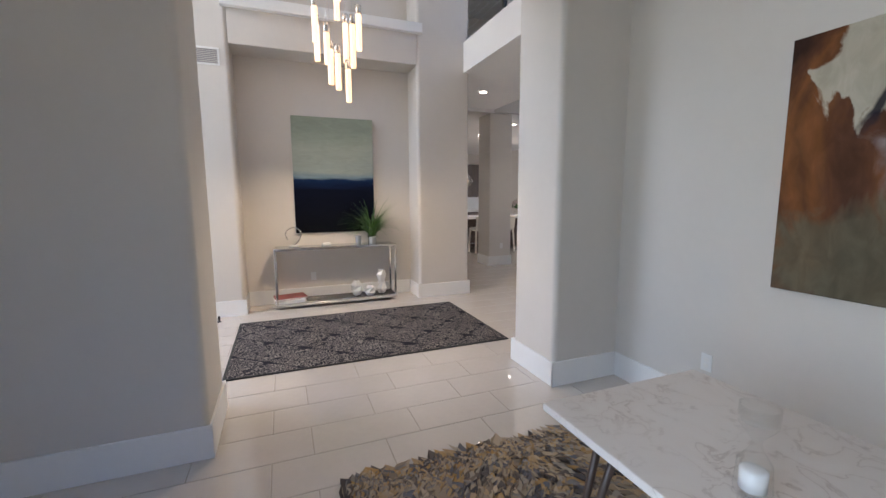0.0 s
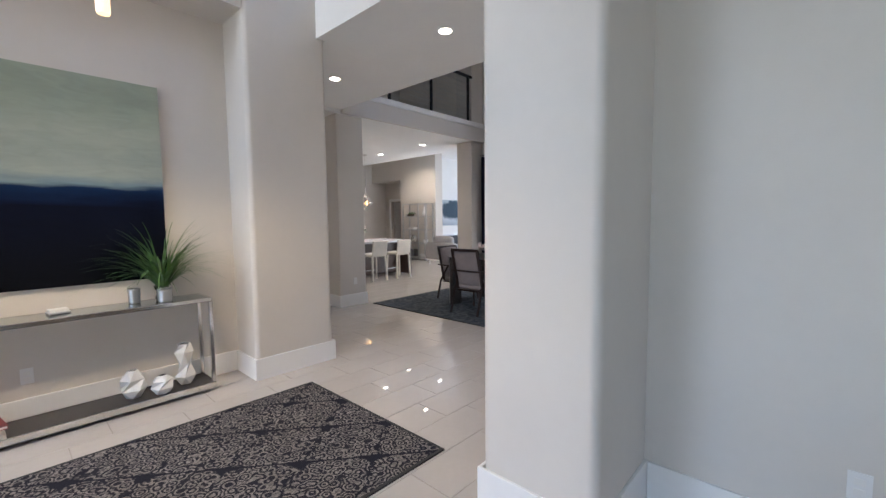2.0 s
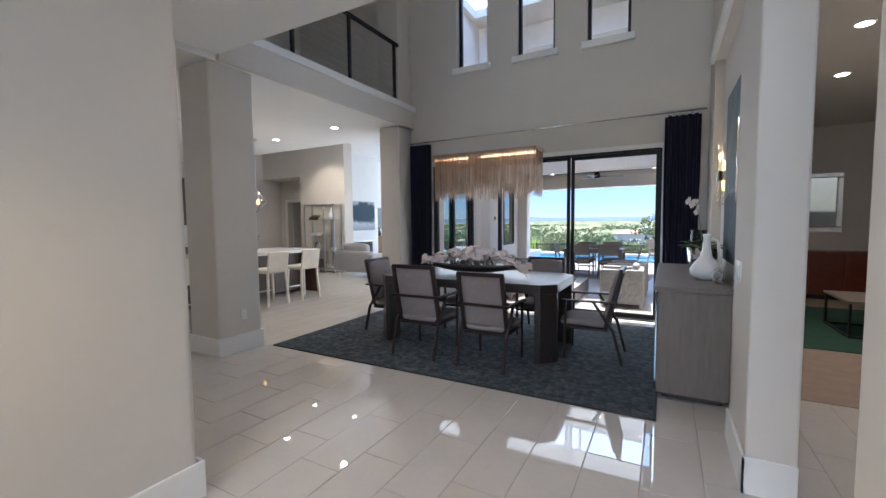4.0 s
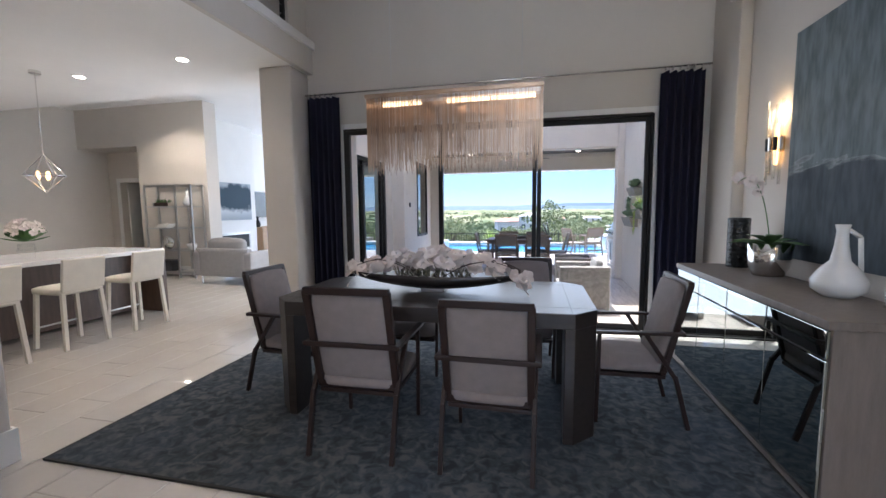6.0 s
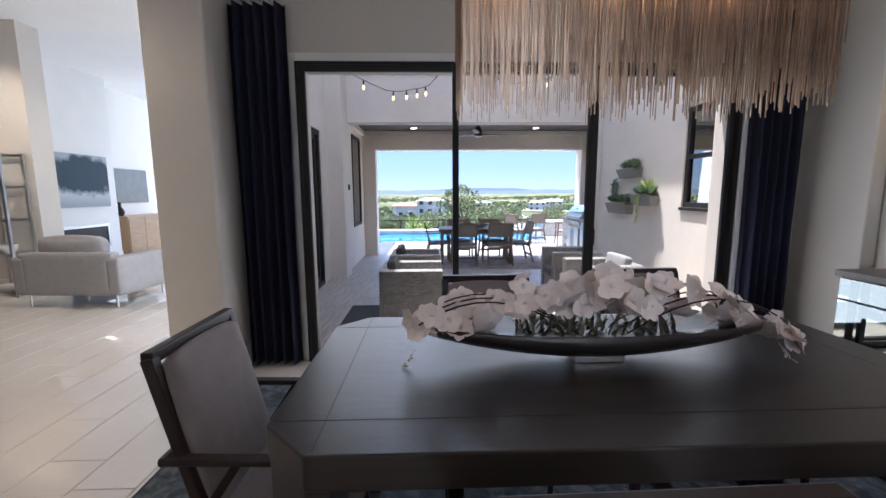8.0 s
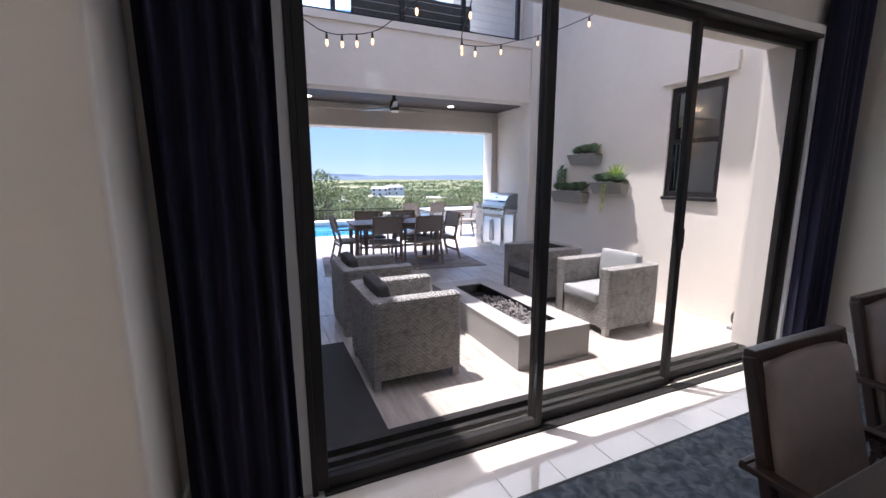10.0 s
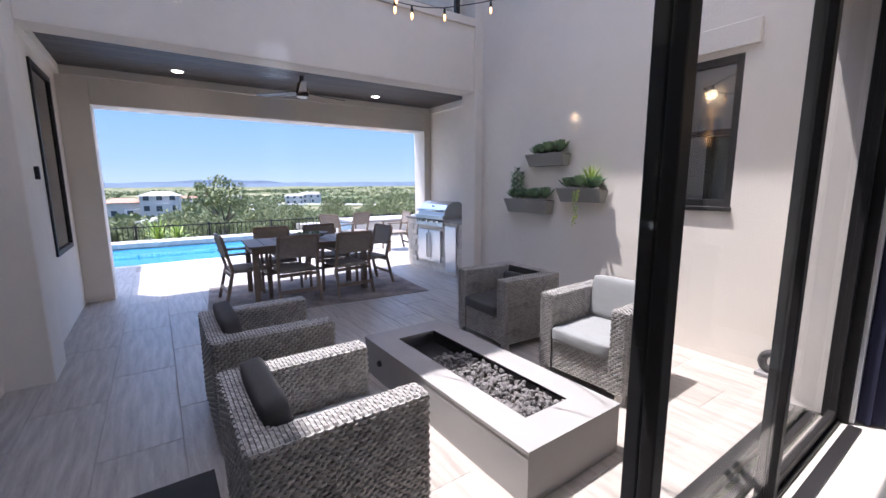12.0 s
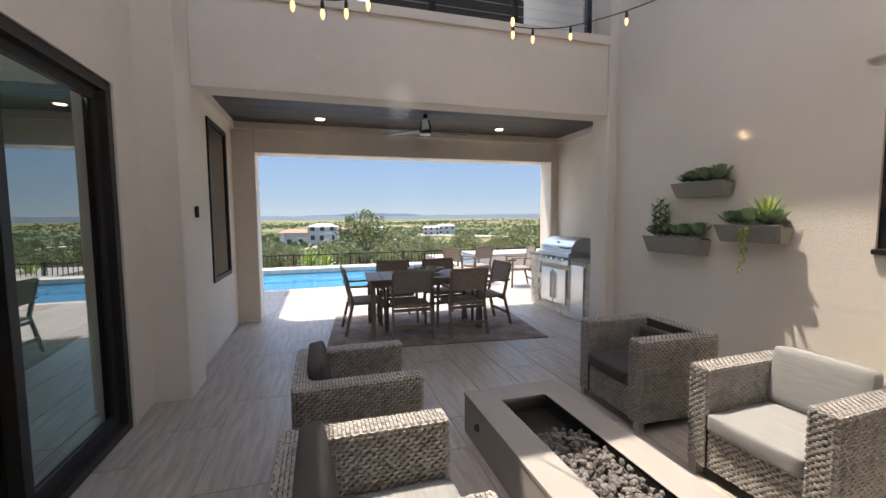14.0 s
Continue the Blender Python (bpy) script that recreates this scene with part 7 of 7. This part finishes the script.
# far ridges, their distance haze painted into the blue
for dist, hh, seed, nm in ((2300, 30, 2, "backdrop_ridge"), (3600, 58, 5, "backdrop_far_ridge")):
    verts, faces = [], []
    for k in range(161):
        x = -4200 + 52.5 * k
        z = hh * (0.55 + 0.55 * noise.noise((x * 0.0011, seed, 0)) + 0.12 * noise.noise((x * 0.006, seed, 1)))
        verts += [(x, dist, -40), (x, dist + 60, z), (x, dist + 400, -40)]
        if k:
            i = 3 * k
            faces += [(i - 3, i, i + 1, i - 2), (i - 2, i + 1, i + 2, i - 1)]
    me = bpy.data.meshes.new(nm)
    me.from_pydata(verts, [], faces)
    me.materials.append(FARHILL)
    tagged(new(nm, me), "hills on the horizon, tinted blue to paint distance haze", "hills", "", "structure")

# the far sky, all round
n = 72
verts = [(4500 * math.cos(2 * math.pi * k / n), 4500 * math.sin(2 * math.pi * k / n), z) for z in (-150, 1650) for k in range(n)]
me = bpy.data.meshes.new("backdrop_sky")
me.from_pydata(verts, [], [(k, (k + 1) % n, n + (k + 1) % n, n + k) for k in range(n)])
me.materials.append(HAZE)
tagged(new("backdrop_sky", me), "pale blue hazy sky at the horizon", "sky", "", "structure")


# ---- living room ----
et = thing("etagere", "polished nickel etagere shelf with glass shelves and ornaments", "shelf unit", pose(-13.2, 10.27, 0))
for x in (0, 0.8, 1.2):
    for y in (0, 0.33):
        part("upright", boxes((x - 0.018, y - 0.018, 0, x + 0.018, y + 0.018, 2.03)), STEEL, et)
for z in (0.12, 0.6, 1.08, 1.55, 2.0):
    part("shelf", boxes((0, 0, z, 1.2, 0.33, z + 0.012)), GLASSY, et, "clear glass shelf")
    part("shelf_rim", boxes((0, -0.018, z - 0.012, 1.2, 0.0, z + 0.02), (0, 0.33, z - 0.012, 1.2, 0.348, z + 0.02)), STEEL, et)
def ornament(name, label, cat, x, z, bm, m_):
    t = thing(name, label, cat, pose(-13.2 + x, 10.43, z))
    part("body", bm, m_, t, smooth=True)
ornament("shelf_vase", "white swan-neck vase on the etagere", "vase", 0.95, 1.562, turned((0.05, 0), (0.09, 0.08), (0.06, 0.18), (0.02, 0.26), (0.03, 0.34)), WHITE)
ornament("shelf_bowl", "white pot on the etagere", "pot", 1.0, 0.612, turned((0.05, 0), (0.09, 0.05), (0.1, 0.13), (0.09, 0.13)), WHITE)
ornament("shelf_sphere", "clear glass sphere on the etagere", "ornament", 0.85, 1.092, turned((0.03, 0), (0.09, 0.06), (0.11, 0.13), (0.08, 0.21), (0.02, 0.24)), GLASSY)
ornament("shelf_plate", "silver disc ornament on the etagere", "ornament", 0.4, 0.612, turned((0.14, 0), (0.14, 0.03), m=pose(0, 0, 0.15, 90)), CHROME)
for k, x in enumerate((0.15, 0.42)):
    t = thing("storage_box", "charcoal storage box on the etagere", "box", pose(-13.2 + x, 10.43, 0.132), "storage boxes")
    part("box", boxes((-0.11, -0.12, 0, 0.11, 0.12, 0.24)), CHARCUSH, t, bevel=0.006)
for k, x in enumerate((0.3, 0.34, 0.38, 0.95)):
    t = thing("shelf_book", "pale book lying on the etagere", "book", pose(-13.2 + x, 10.43, 1.092 + 0.03 * k if x < 0.5 else 0.132), "etagere books")
    part("pages", boxes((-0.14, -0.1, 0, 0.14, 0.1, 0.028)), PAPER, t)
sp = thing("shelf_plant", "long trough of greenery on the etagere", "plant", pose(-12.9, 10.43, 1.562))
part("trough", boxes((-0.2, -0.07, 0, 0.2, 0.07, 0.09)), CHROME, sp)
bm = bmesh.new()
rng = random.Random(31)
for k in range(60):
    blade(bm, (rng.uniform(-0.18, 0.18), 0, 0.08), rng.uniform(0, 6.3), rng.uniform(0.1, 1), 0.1, 0.014, 0.5, 3)
part("leaves", bm, LEAF, sp)

ac = thing("lounge_chair", "grey upholstered lounge armchair on slim steel legs", "armchair", pose(-10.75, 10.15, 0, 0, 0, -4))
part("base", soft_box(-0.62, -0.42, 0.16, 0.62, 0.45, 0.42, 0.03), GREYSOFA, ac, smooth=True)
part("back", soft_box(-0.62, -0.5, 0.16, 0.62, -0.34, 0.72, 0.04), GREYSOFA, ac, smooth=True)
part("back_cushion", soft_box(-0.42, -0.42, 0.6, 0.42, -0.24, 0.9, 0.07, 0.03), GREYSOFA, ac, smooth=True)
for s in (-1, 1):
    part("arm", soft_box(s * 0.62 - 0.09, -0.5, 0.16, s * 0.62 + 0.09, 0.45, 0.66, 0.04), GREYSOFA, ac, smooth=True)
    for y in (-0.42, 0.38):
        part("leg", rods(0.013, ((s * 0.58, y, 0), (s * 0.58, y, 0.17))), STEEL, ac)
tp = thing("tree_picture", "misty blue-grey picture of trees above the fireplace", "picture", pose(-12.995, 12.15, 1.2))
part("canvas", boxes((0, 0, 0, 0.05, 1.25, 1.02)), TREEART, tp)
fi = thing("linear_fireplace", "linear black fireplace set in the white wall", "fireplace", pose(-13.0, 12.15, 0.36))
part("surround", boxes((0.001, 0, 0, 0.02, 1.2, 0.05), (0.001, 0, 0.43, 0.02, 1.2, 0.48), (0.001, 0, 0.05, 0.02, 0.05, 0.43), (0.001, 1.15, 0.05, 0.02, 1.2, 0.43)), STEEL, fi)
part("firebox", boxes((0.001, 0.05, 0.05, 0.006, 1.15, 0.43)), BLACK, fi, "black glass firebox")
cb = thing("media_cabinet", "light oak media cabinet by the chimney breast", "cabinet", pose(-13.5, 13.9, 0))
part("body", boxes((0.01, 0, 0.05, 0.5, 1.6, 0.92)), OAK, cb, bevel=0.004)
part("top", boxes((0.0, -0.02, 0.92, 0.52, 1.62, 0.95)), OAK, cb)
for k in range(3):
    part("door", boxes((0.5, 0.02 + 0.53 * k, 0.08, 0.518, 0.53 * (k + 1), 0.9)), OAK, cb)
tv = thing("television", "flat black television on the living room wall", "television", pose(-13.5, 13.95, 1.25))
part("screen", boxes((0.01, 0, 0, 0.05, 1.4, 0.8)), HOUSEG, tv, bevel=0.006)
bt = thing("dark_bottle_vase", "small black bottle vase on the media cabinet", "vase", pose(-13.25, 14.05, 0.95))
part("body", turned((0.06, 0), (0.09, 0.08), (0.07, 0.16), (0.03, 0.22), (0.035, 0.32)), BLACK, bt, smooth=True)
dd = tagged(new("door_3"), "white panelled interior door standing open in the recess", "door", "", "structure")
part("casing", boxes((-15.25, 11.33, 0, -15.15, 11.35, 2.3), (-14.3, 11.33, 0, -14.2, 11.35, 2.3), (-15.15, 11.33, 2.2, -14.3, 11.35, 2.3)), TRIM, dd)
part("leaf", boxes((-15.13, 11.5, 0.01, -15.09, 12.3, 2.18)), TRIM, dd)
struct("wall_hall_beyond", boxes((-15.6, 13.0, 0, -13.6, 13.1, 3.0)), WALL, "greige hallway wall beyond the door", "wall")

# ---- kitchen ----
isl = thing("kitchen_island", "dark wood kitchen island with a white quartz waterfall top", "kitchen island", pose(-10.75, 6.0, 0))
part("body", boxes((-0.45, -1.55, 0.05, 0.3, 1.6, 0.87)), DARKWOOD, isl)
part("worktop", boxes((-0.6, -1.7, 0.87, 0.68, 1.76, 0.92)), QUARTZ, isl, "white quartz worktop", bevel=0.004)
part("end_panel", boxes((-0.6, 1.70, 0, 0.68, 1.76, 0.87)), DARKWOOD, isl, "dark wood end panel")
def bar_stool():
    t = thing("bar_stool", "cream leather counter stool with leather-wrapped legs", "bar stool", None, "island stools")
    part("seat", soft_box(-0.22, -0.2, 0.58, 0.22, 0.22, 0.66, 0.03, 0.01), CREAM, t, smooth=True)
    part("backrest", bars(0.43, 0.035, ((0, -0.2, 0.62), (0, -0.25, 0.96))), CREAM, t, bevel=0.01)
    for sx in (-1, 1):
        for sy in (-1, 1):
            part("leg", bars(0.036, 0.036, ((sx * 0.19, sy * 0.18, 0.6), (sx * 0.22, sy * 0.21, 0))), CREAM, t)
    part("footrest", rods(0.01, ((-0.2, 0.2, 0.22), (0.2, 0.2, 0.22))), STEEL, t)
    return t
st = bar_stool()
st.matrix_basis = pose(-9.78, 6.28, 0, 0, 0, 90)
for y in (7.02, 5.5, 4.78):
    copy_thing(st, pose(-9.76, y, 0, 0, 0, 90))
fv = thing("hydrangea_vase", "white flowers in a glass vase on the island", "flowers", pose(-10.45, 6.35, 0.92))
part("vase", turned((0.06, 0), (0.08, 0.1), (0.07, 0.18), (0.062, 0.18), (0.07, 0.1)), GLASSY, fv, smooth=True)
fb, lb = bmesh.new(), bmesh.new()
for k in range(60):
    d = Vector((rng.gauss(0, 1), rng.gauss(0, 1), abs(rng.gauss(0, 1)) * 0.8)).normalized()
    blossom(fb, Vector((0, 0, 0.3)) + d * 0.15, d, 0.05, rng)
for k in range(30):
    petal(lb, pose(0, 0, 0.2, rng.uniform(0, 50), 0, rng.uniform(0, 360)), 0.22, 0.07, 0.2)
part("blossoms", fb, PETAL, fv)
part("leaves", lb, LEAF, fv)
kc = thing("kitchen_cabinet", "tall dark wood kitchen cabinets on the far wall", "cabinet", pose(-15.5, 4.2, 0))
part("base_cabinet", boxes((0, 0, 0.08, 0.6, 4.4, 0.87)), DARKWOOD, kc)
part("worktop", boxes((0, -0.02, 0.87, 0.63, 4.42, 0.91)), QUARTZ, kc, "white quartz worktop")
for k in range(6):
    part("door", boxes((0, 0.73 * k + 0.005, 1.45, 0.36, 0.73 * (k + 1) - 0.005, 2.75)), DARKWOOD, kc, bevel=0.004)
part("backsplash", boxes((0.001, 0, 0.91, 0.012, 4.4, 1.45)), QUARTZ, kc, "pale tile backsplash")
def pendant(x, y):
    t = thing("cage_pendant", "geometric nickel cage pendant with warm bulbs over the island", "pendant light", pose(x, y, 0), "island pendants")
    part("canopy", turned((0.06, 3.17), (0.06, 3.2), n=20), CHROME, t)
    part("stem", rods(0.006, ((0, 0, 2.15), (0, 0, 3.17))), CHROME, t)
    pts = [Vector((0.2 * math.cos(a), 0.2 * math.sin(a), 1.92)) for a in [math.pi / 3 * k for k in range(6)]]
    pr_ = []
    for k in range(6):
        pr_ += [(pts[k], pts[(k + 1) % 6]), (pts[k], (0, 0, 2.18)), (pts[k], (0, 0, 1.7))]
    part("cage", rods(0.006, *pr_, n=5), CHROME, t)
    for k in range(3):
        a = k * 2.1
        part("bulb", turned((0.01, 1.86), (0.022, 1.9), (0.02, 1.94), (0.01, 1.97), n=10, m=pose(0.06 * math.cos(a), 0.06 * math.sin(a), 0)), BULB, t, "warm lit bulb")
for y in (4.9, 6.9):
    pendant(-10.9, y)

# ---- den ----
dr = thing("den_rug", "dark green rug on the den carpet", "rug", pose(-0.4, 8.6, 0.006))
part("woven_field", boxes((-1.7, -1.4, 0, 1.7, 1.4, 0.012)), GREENFAB, dr)
ct = thing("coffee_table", "stone-topped coffee table on a black metal frame", "coffee table", pose(-0.95, 8.3, 0.018))
part("top", boxes((-0.6, -0.45, 0.42, 0.6, 0.45, 0.45)), GREYWOOD, ct, bevel=0.004)
part("frame", bars(0.022, 0.022, *[((sx * 0.57, sy * 0.42, 0), (sx * 0.57, sy * 0.42, 0.42)) for sx in (-1, 1) for sy in (-1, 1)], ((-0.57, -0.42, 0.012), (0.57, -0.42, 0.012)), ((-0.57, 0.42, 0.012), (0.57, 0.42, 0.012)), ((-0.57, -0.42, 0.012), (-0.57, 0.42, 0.012)), ((0.57, -0.42, 0.012), (0.57, 0.42, 0.012))), BLACK, ct)
mg = thing("magazine", "open white magazine on the coffee table", "magazine", pose(-0.85, 8.15, 0.468, 0, 0, 12))
part("pages", boxes((-0.2, -0.14, 0, 0.2, 0.14, 0.012)), PAPER, mg)
cr_ = thing("credenza", "mahogany red wood credenza against the den wall", "credenza", pose(-1.2, 11.15, 0.006))
part("body", boxes((-1.0, -0.22, 0.08, 1.0, 0.23, 0.86)), REDWOOD, cr_, bevel=0.004)
for k in range(4):
    part("door", boxes((-0.98 + 0.49 * k, -0.24, 0.1, -0.98 + 0.49 * (k + 1) - 0.01, -0.22, 0.84)), REDWOOD, cr_)
part("plinth", boxes((-0.95, -0.18, 0, 0.95, 0.2, 0.08)), BLACK, cr_)
mi = thing("wall_mirror", "silver framed wall mirror above the red credenza", "mirror", pose(-1.35, 11.4, 1.2))
part("frame", boxes((-0.7, -0.04, 0, 0.7, 0, 0.1), (-0.7, -0.04, 1.0, 0.7, 0, 1.1), (-0.7, -0.04, 0.1, -0.6, 0, 1.0), (0.6, -0.04, 0.1, 0.7, 0, 1.0)), STEEL, mi, bevel=0.015)
part("glass", boxes((-0.6, -0.02, 0.1, 0.6, -0.001, 1.0)), MIRROR, mi)
gc = thing("green_armchair", "dark green velvet armchair on the den rug", "armchair", pose(-0.2, 9.5, 0.018, 0, 0, 160))
part("seat", soft_box(-0.38, -0.35, 0.2, 0.38, 0.38, 0.45, 0.05, 0.02), GREENFAB, gc, smooth=True)
part("back", soft_box(-0.38, -0.45, 0.2, 0.38, -0.3, 0.85, 0.06, 0.02), GREENFAB, gc, smooth=True)
part("frame", bars(0.022, 0.022, *[((sx * 0.4, sy * 0.38, 0), (sx * 0.4, sy * 0.38, 0.6)) for sx in (-1, 1) for sy in (-1, 1)], ((-0.4, -0.38, 0.6), (-0.4, 0.38, 0.6)), ((0.4, -0.38, 0.6), (0.4, 0.38, 0.6))), BLACK, gc)
d4 = tagged(new("door_4"), "white painted door in the den wall", "door", "", "structure")
part("casing", boxes((-0.02, 11.37, 0, 0.08, 11.4, 2.3), (0.98, 11.37, 0, 1.08, 11.4, 2.3), (0.08, 11.37, 2.2, 0.98, 11.4, 2.3)), TRIM, d4)
part("leaf", boxes((0.08, 11.375, 0.01, 0.98, 11.395, 2.2)), TRIM, d4)


# ---- floor pieces, last ----
def tile_mesh(name, w, l, h, material, b=0.003):
    me = bpy.data.meshes.new(name)
    z0, z1 = -h, 0.0
    v = [(-w / 2, -l / 2, z0), (w / 2, -l / 2, z0), (w / 2, l / 2, z0), (-w / 2, l / 2, z0), (-w / 2, -l / 2, z1 - b * 0.5), (w / 2, -l / 2, z1 - b * 0.5), (w / 2, l / 2, z1 - b * 0.5), (-w / 2, l / 2, z1 - b * 0.5),
         (-w / 2 + b, -l / 2 + b, z1), (w / 2 - b, -l / 2 + b, z1), (w / 2 - b, l / 2 - b, z1), (-w / 2 + b, l / 2 - b, z1)]
    f = [(0, 1, 5, 4), (1, 2, 6, 5), (2, 3, 7, 6), (3, 0, 4, 7), (4, 5, 9, 8), (5, 6, 10, 9), (6, 7, 11, 10), (7, 4, 8, 11), (8, 9, 10, 11)]
    me.from_pydata(v, [], f)
    me.materials.append(material)
    return me


def lay(parent, name, me, spots, z):
    for x, y in spots:
        o = new(name, me)
        o.parent, o.location = parent, (x, y, z)


def lay_joined(parent, name, me, spots, z, material, label):
    base = np.array([v.co[:] for v in me.vertices])
    poly = [tuple(p.vertices) for p in me.polygons]
    vs = np.concatenate([base + (x, y, z) for x, y in spots])
    n = len(base)
    fs = [tuple(i + n * k for i in p) for k in range(len(spots)) for p in poly]
    m2 = bpy.data.meshes.new(name)
    m2.from_pydata(vs.tolist(), [], fs)
    m2.materials.append(material)
    o = new(name, m2)
    o.parent = parent
    tagged(o, label, "", "", "stuff")


TW, TL, J = 0.3125, 0.655, 0.004
near, rest = [], []
for i in range(-20, 52):
    x = -2.635 - TW * (i + 0.5)
    off = 0.65 if i % 2 else 0.42
    for j in range(-9, 28):
        y = off + TL * (j + 0.5)
        if not (-16 < x < 2.6 and -4 < y < 17.6) or (y > 7.7 and x > -8.1):
            continue
        q = y + TL / 2
        if y + TL / 2 > 7.99 and x > -8.1:
            continue
        if -5.9 < x < -2.6 and -0.9 < y < 4.9 or -7.7 < x < -5.9 and 2.8 < y < 4.6:
            near.append((x, y))
        else:
            rest.append((x, y))
near.sort(key=lambda s: (s[0] + 4.2) ** 2 + (s[1] - 2) ** 2)
near, rest = near[:300], rest + near[300:]
tm = tile_mesh("tile", TW - J, TL - J, 0.003, TILE)
TILEJ = mat("polished_cream_tile_far", (0.60, 0.55, 0.495), 0.03, var=0.04, scale=2.5, rand=0.06, island=True, spec=1.0)
TILEJ.node_tree.nodes["Principled BSDF"].inputs["IOR"].default_value = 1.75
lay(floor, "tile", tm, near, 0.0)
tj = tile_mesh("tile_rest", TW - J, TL - J, 0.003, TILEJ)
lay_joined(floor, "tile_rest", tj, rest, 0.0, TILEJ, "polished cream porcelain tiles")
edge = struct("threshold", boxes((-7.6, 7.6, -0.02, -2.9, 7.9, -0.001)), TILE, "polished cream tile strip at the sliding door", "floor")

PW, PL = 0.405, 1.21
near, rest = [], []
for i in range(0, 15):
    x = -8.1 + 0.02 + PW * (i + 0.5)
    for j in range(-1, 8):
        y = 8.1 + PL * (j + 0.5) + (0.4 * (i % 3))
        if y - PL / 2 < 8.15 or y + PL / 2 > 17.0 or x > -2.4:
            continue
        near.append((x, y))
pm = tile_mesh("paver", PW - 0.005, PL - 0.005, 0.008, PAVER, 0.002)
lay(patio_floor, "paver", pm, near, GZ)
struct("patio_edge", boxes((-8.1, 8.18, -0.06, -2.8, 9.35, -0.0325)), PAVER, "pale wood-look porcelain cut paving at the door", "floor")
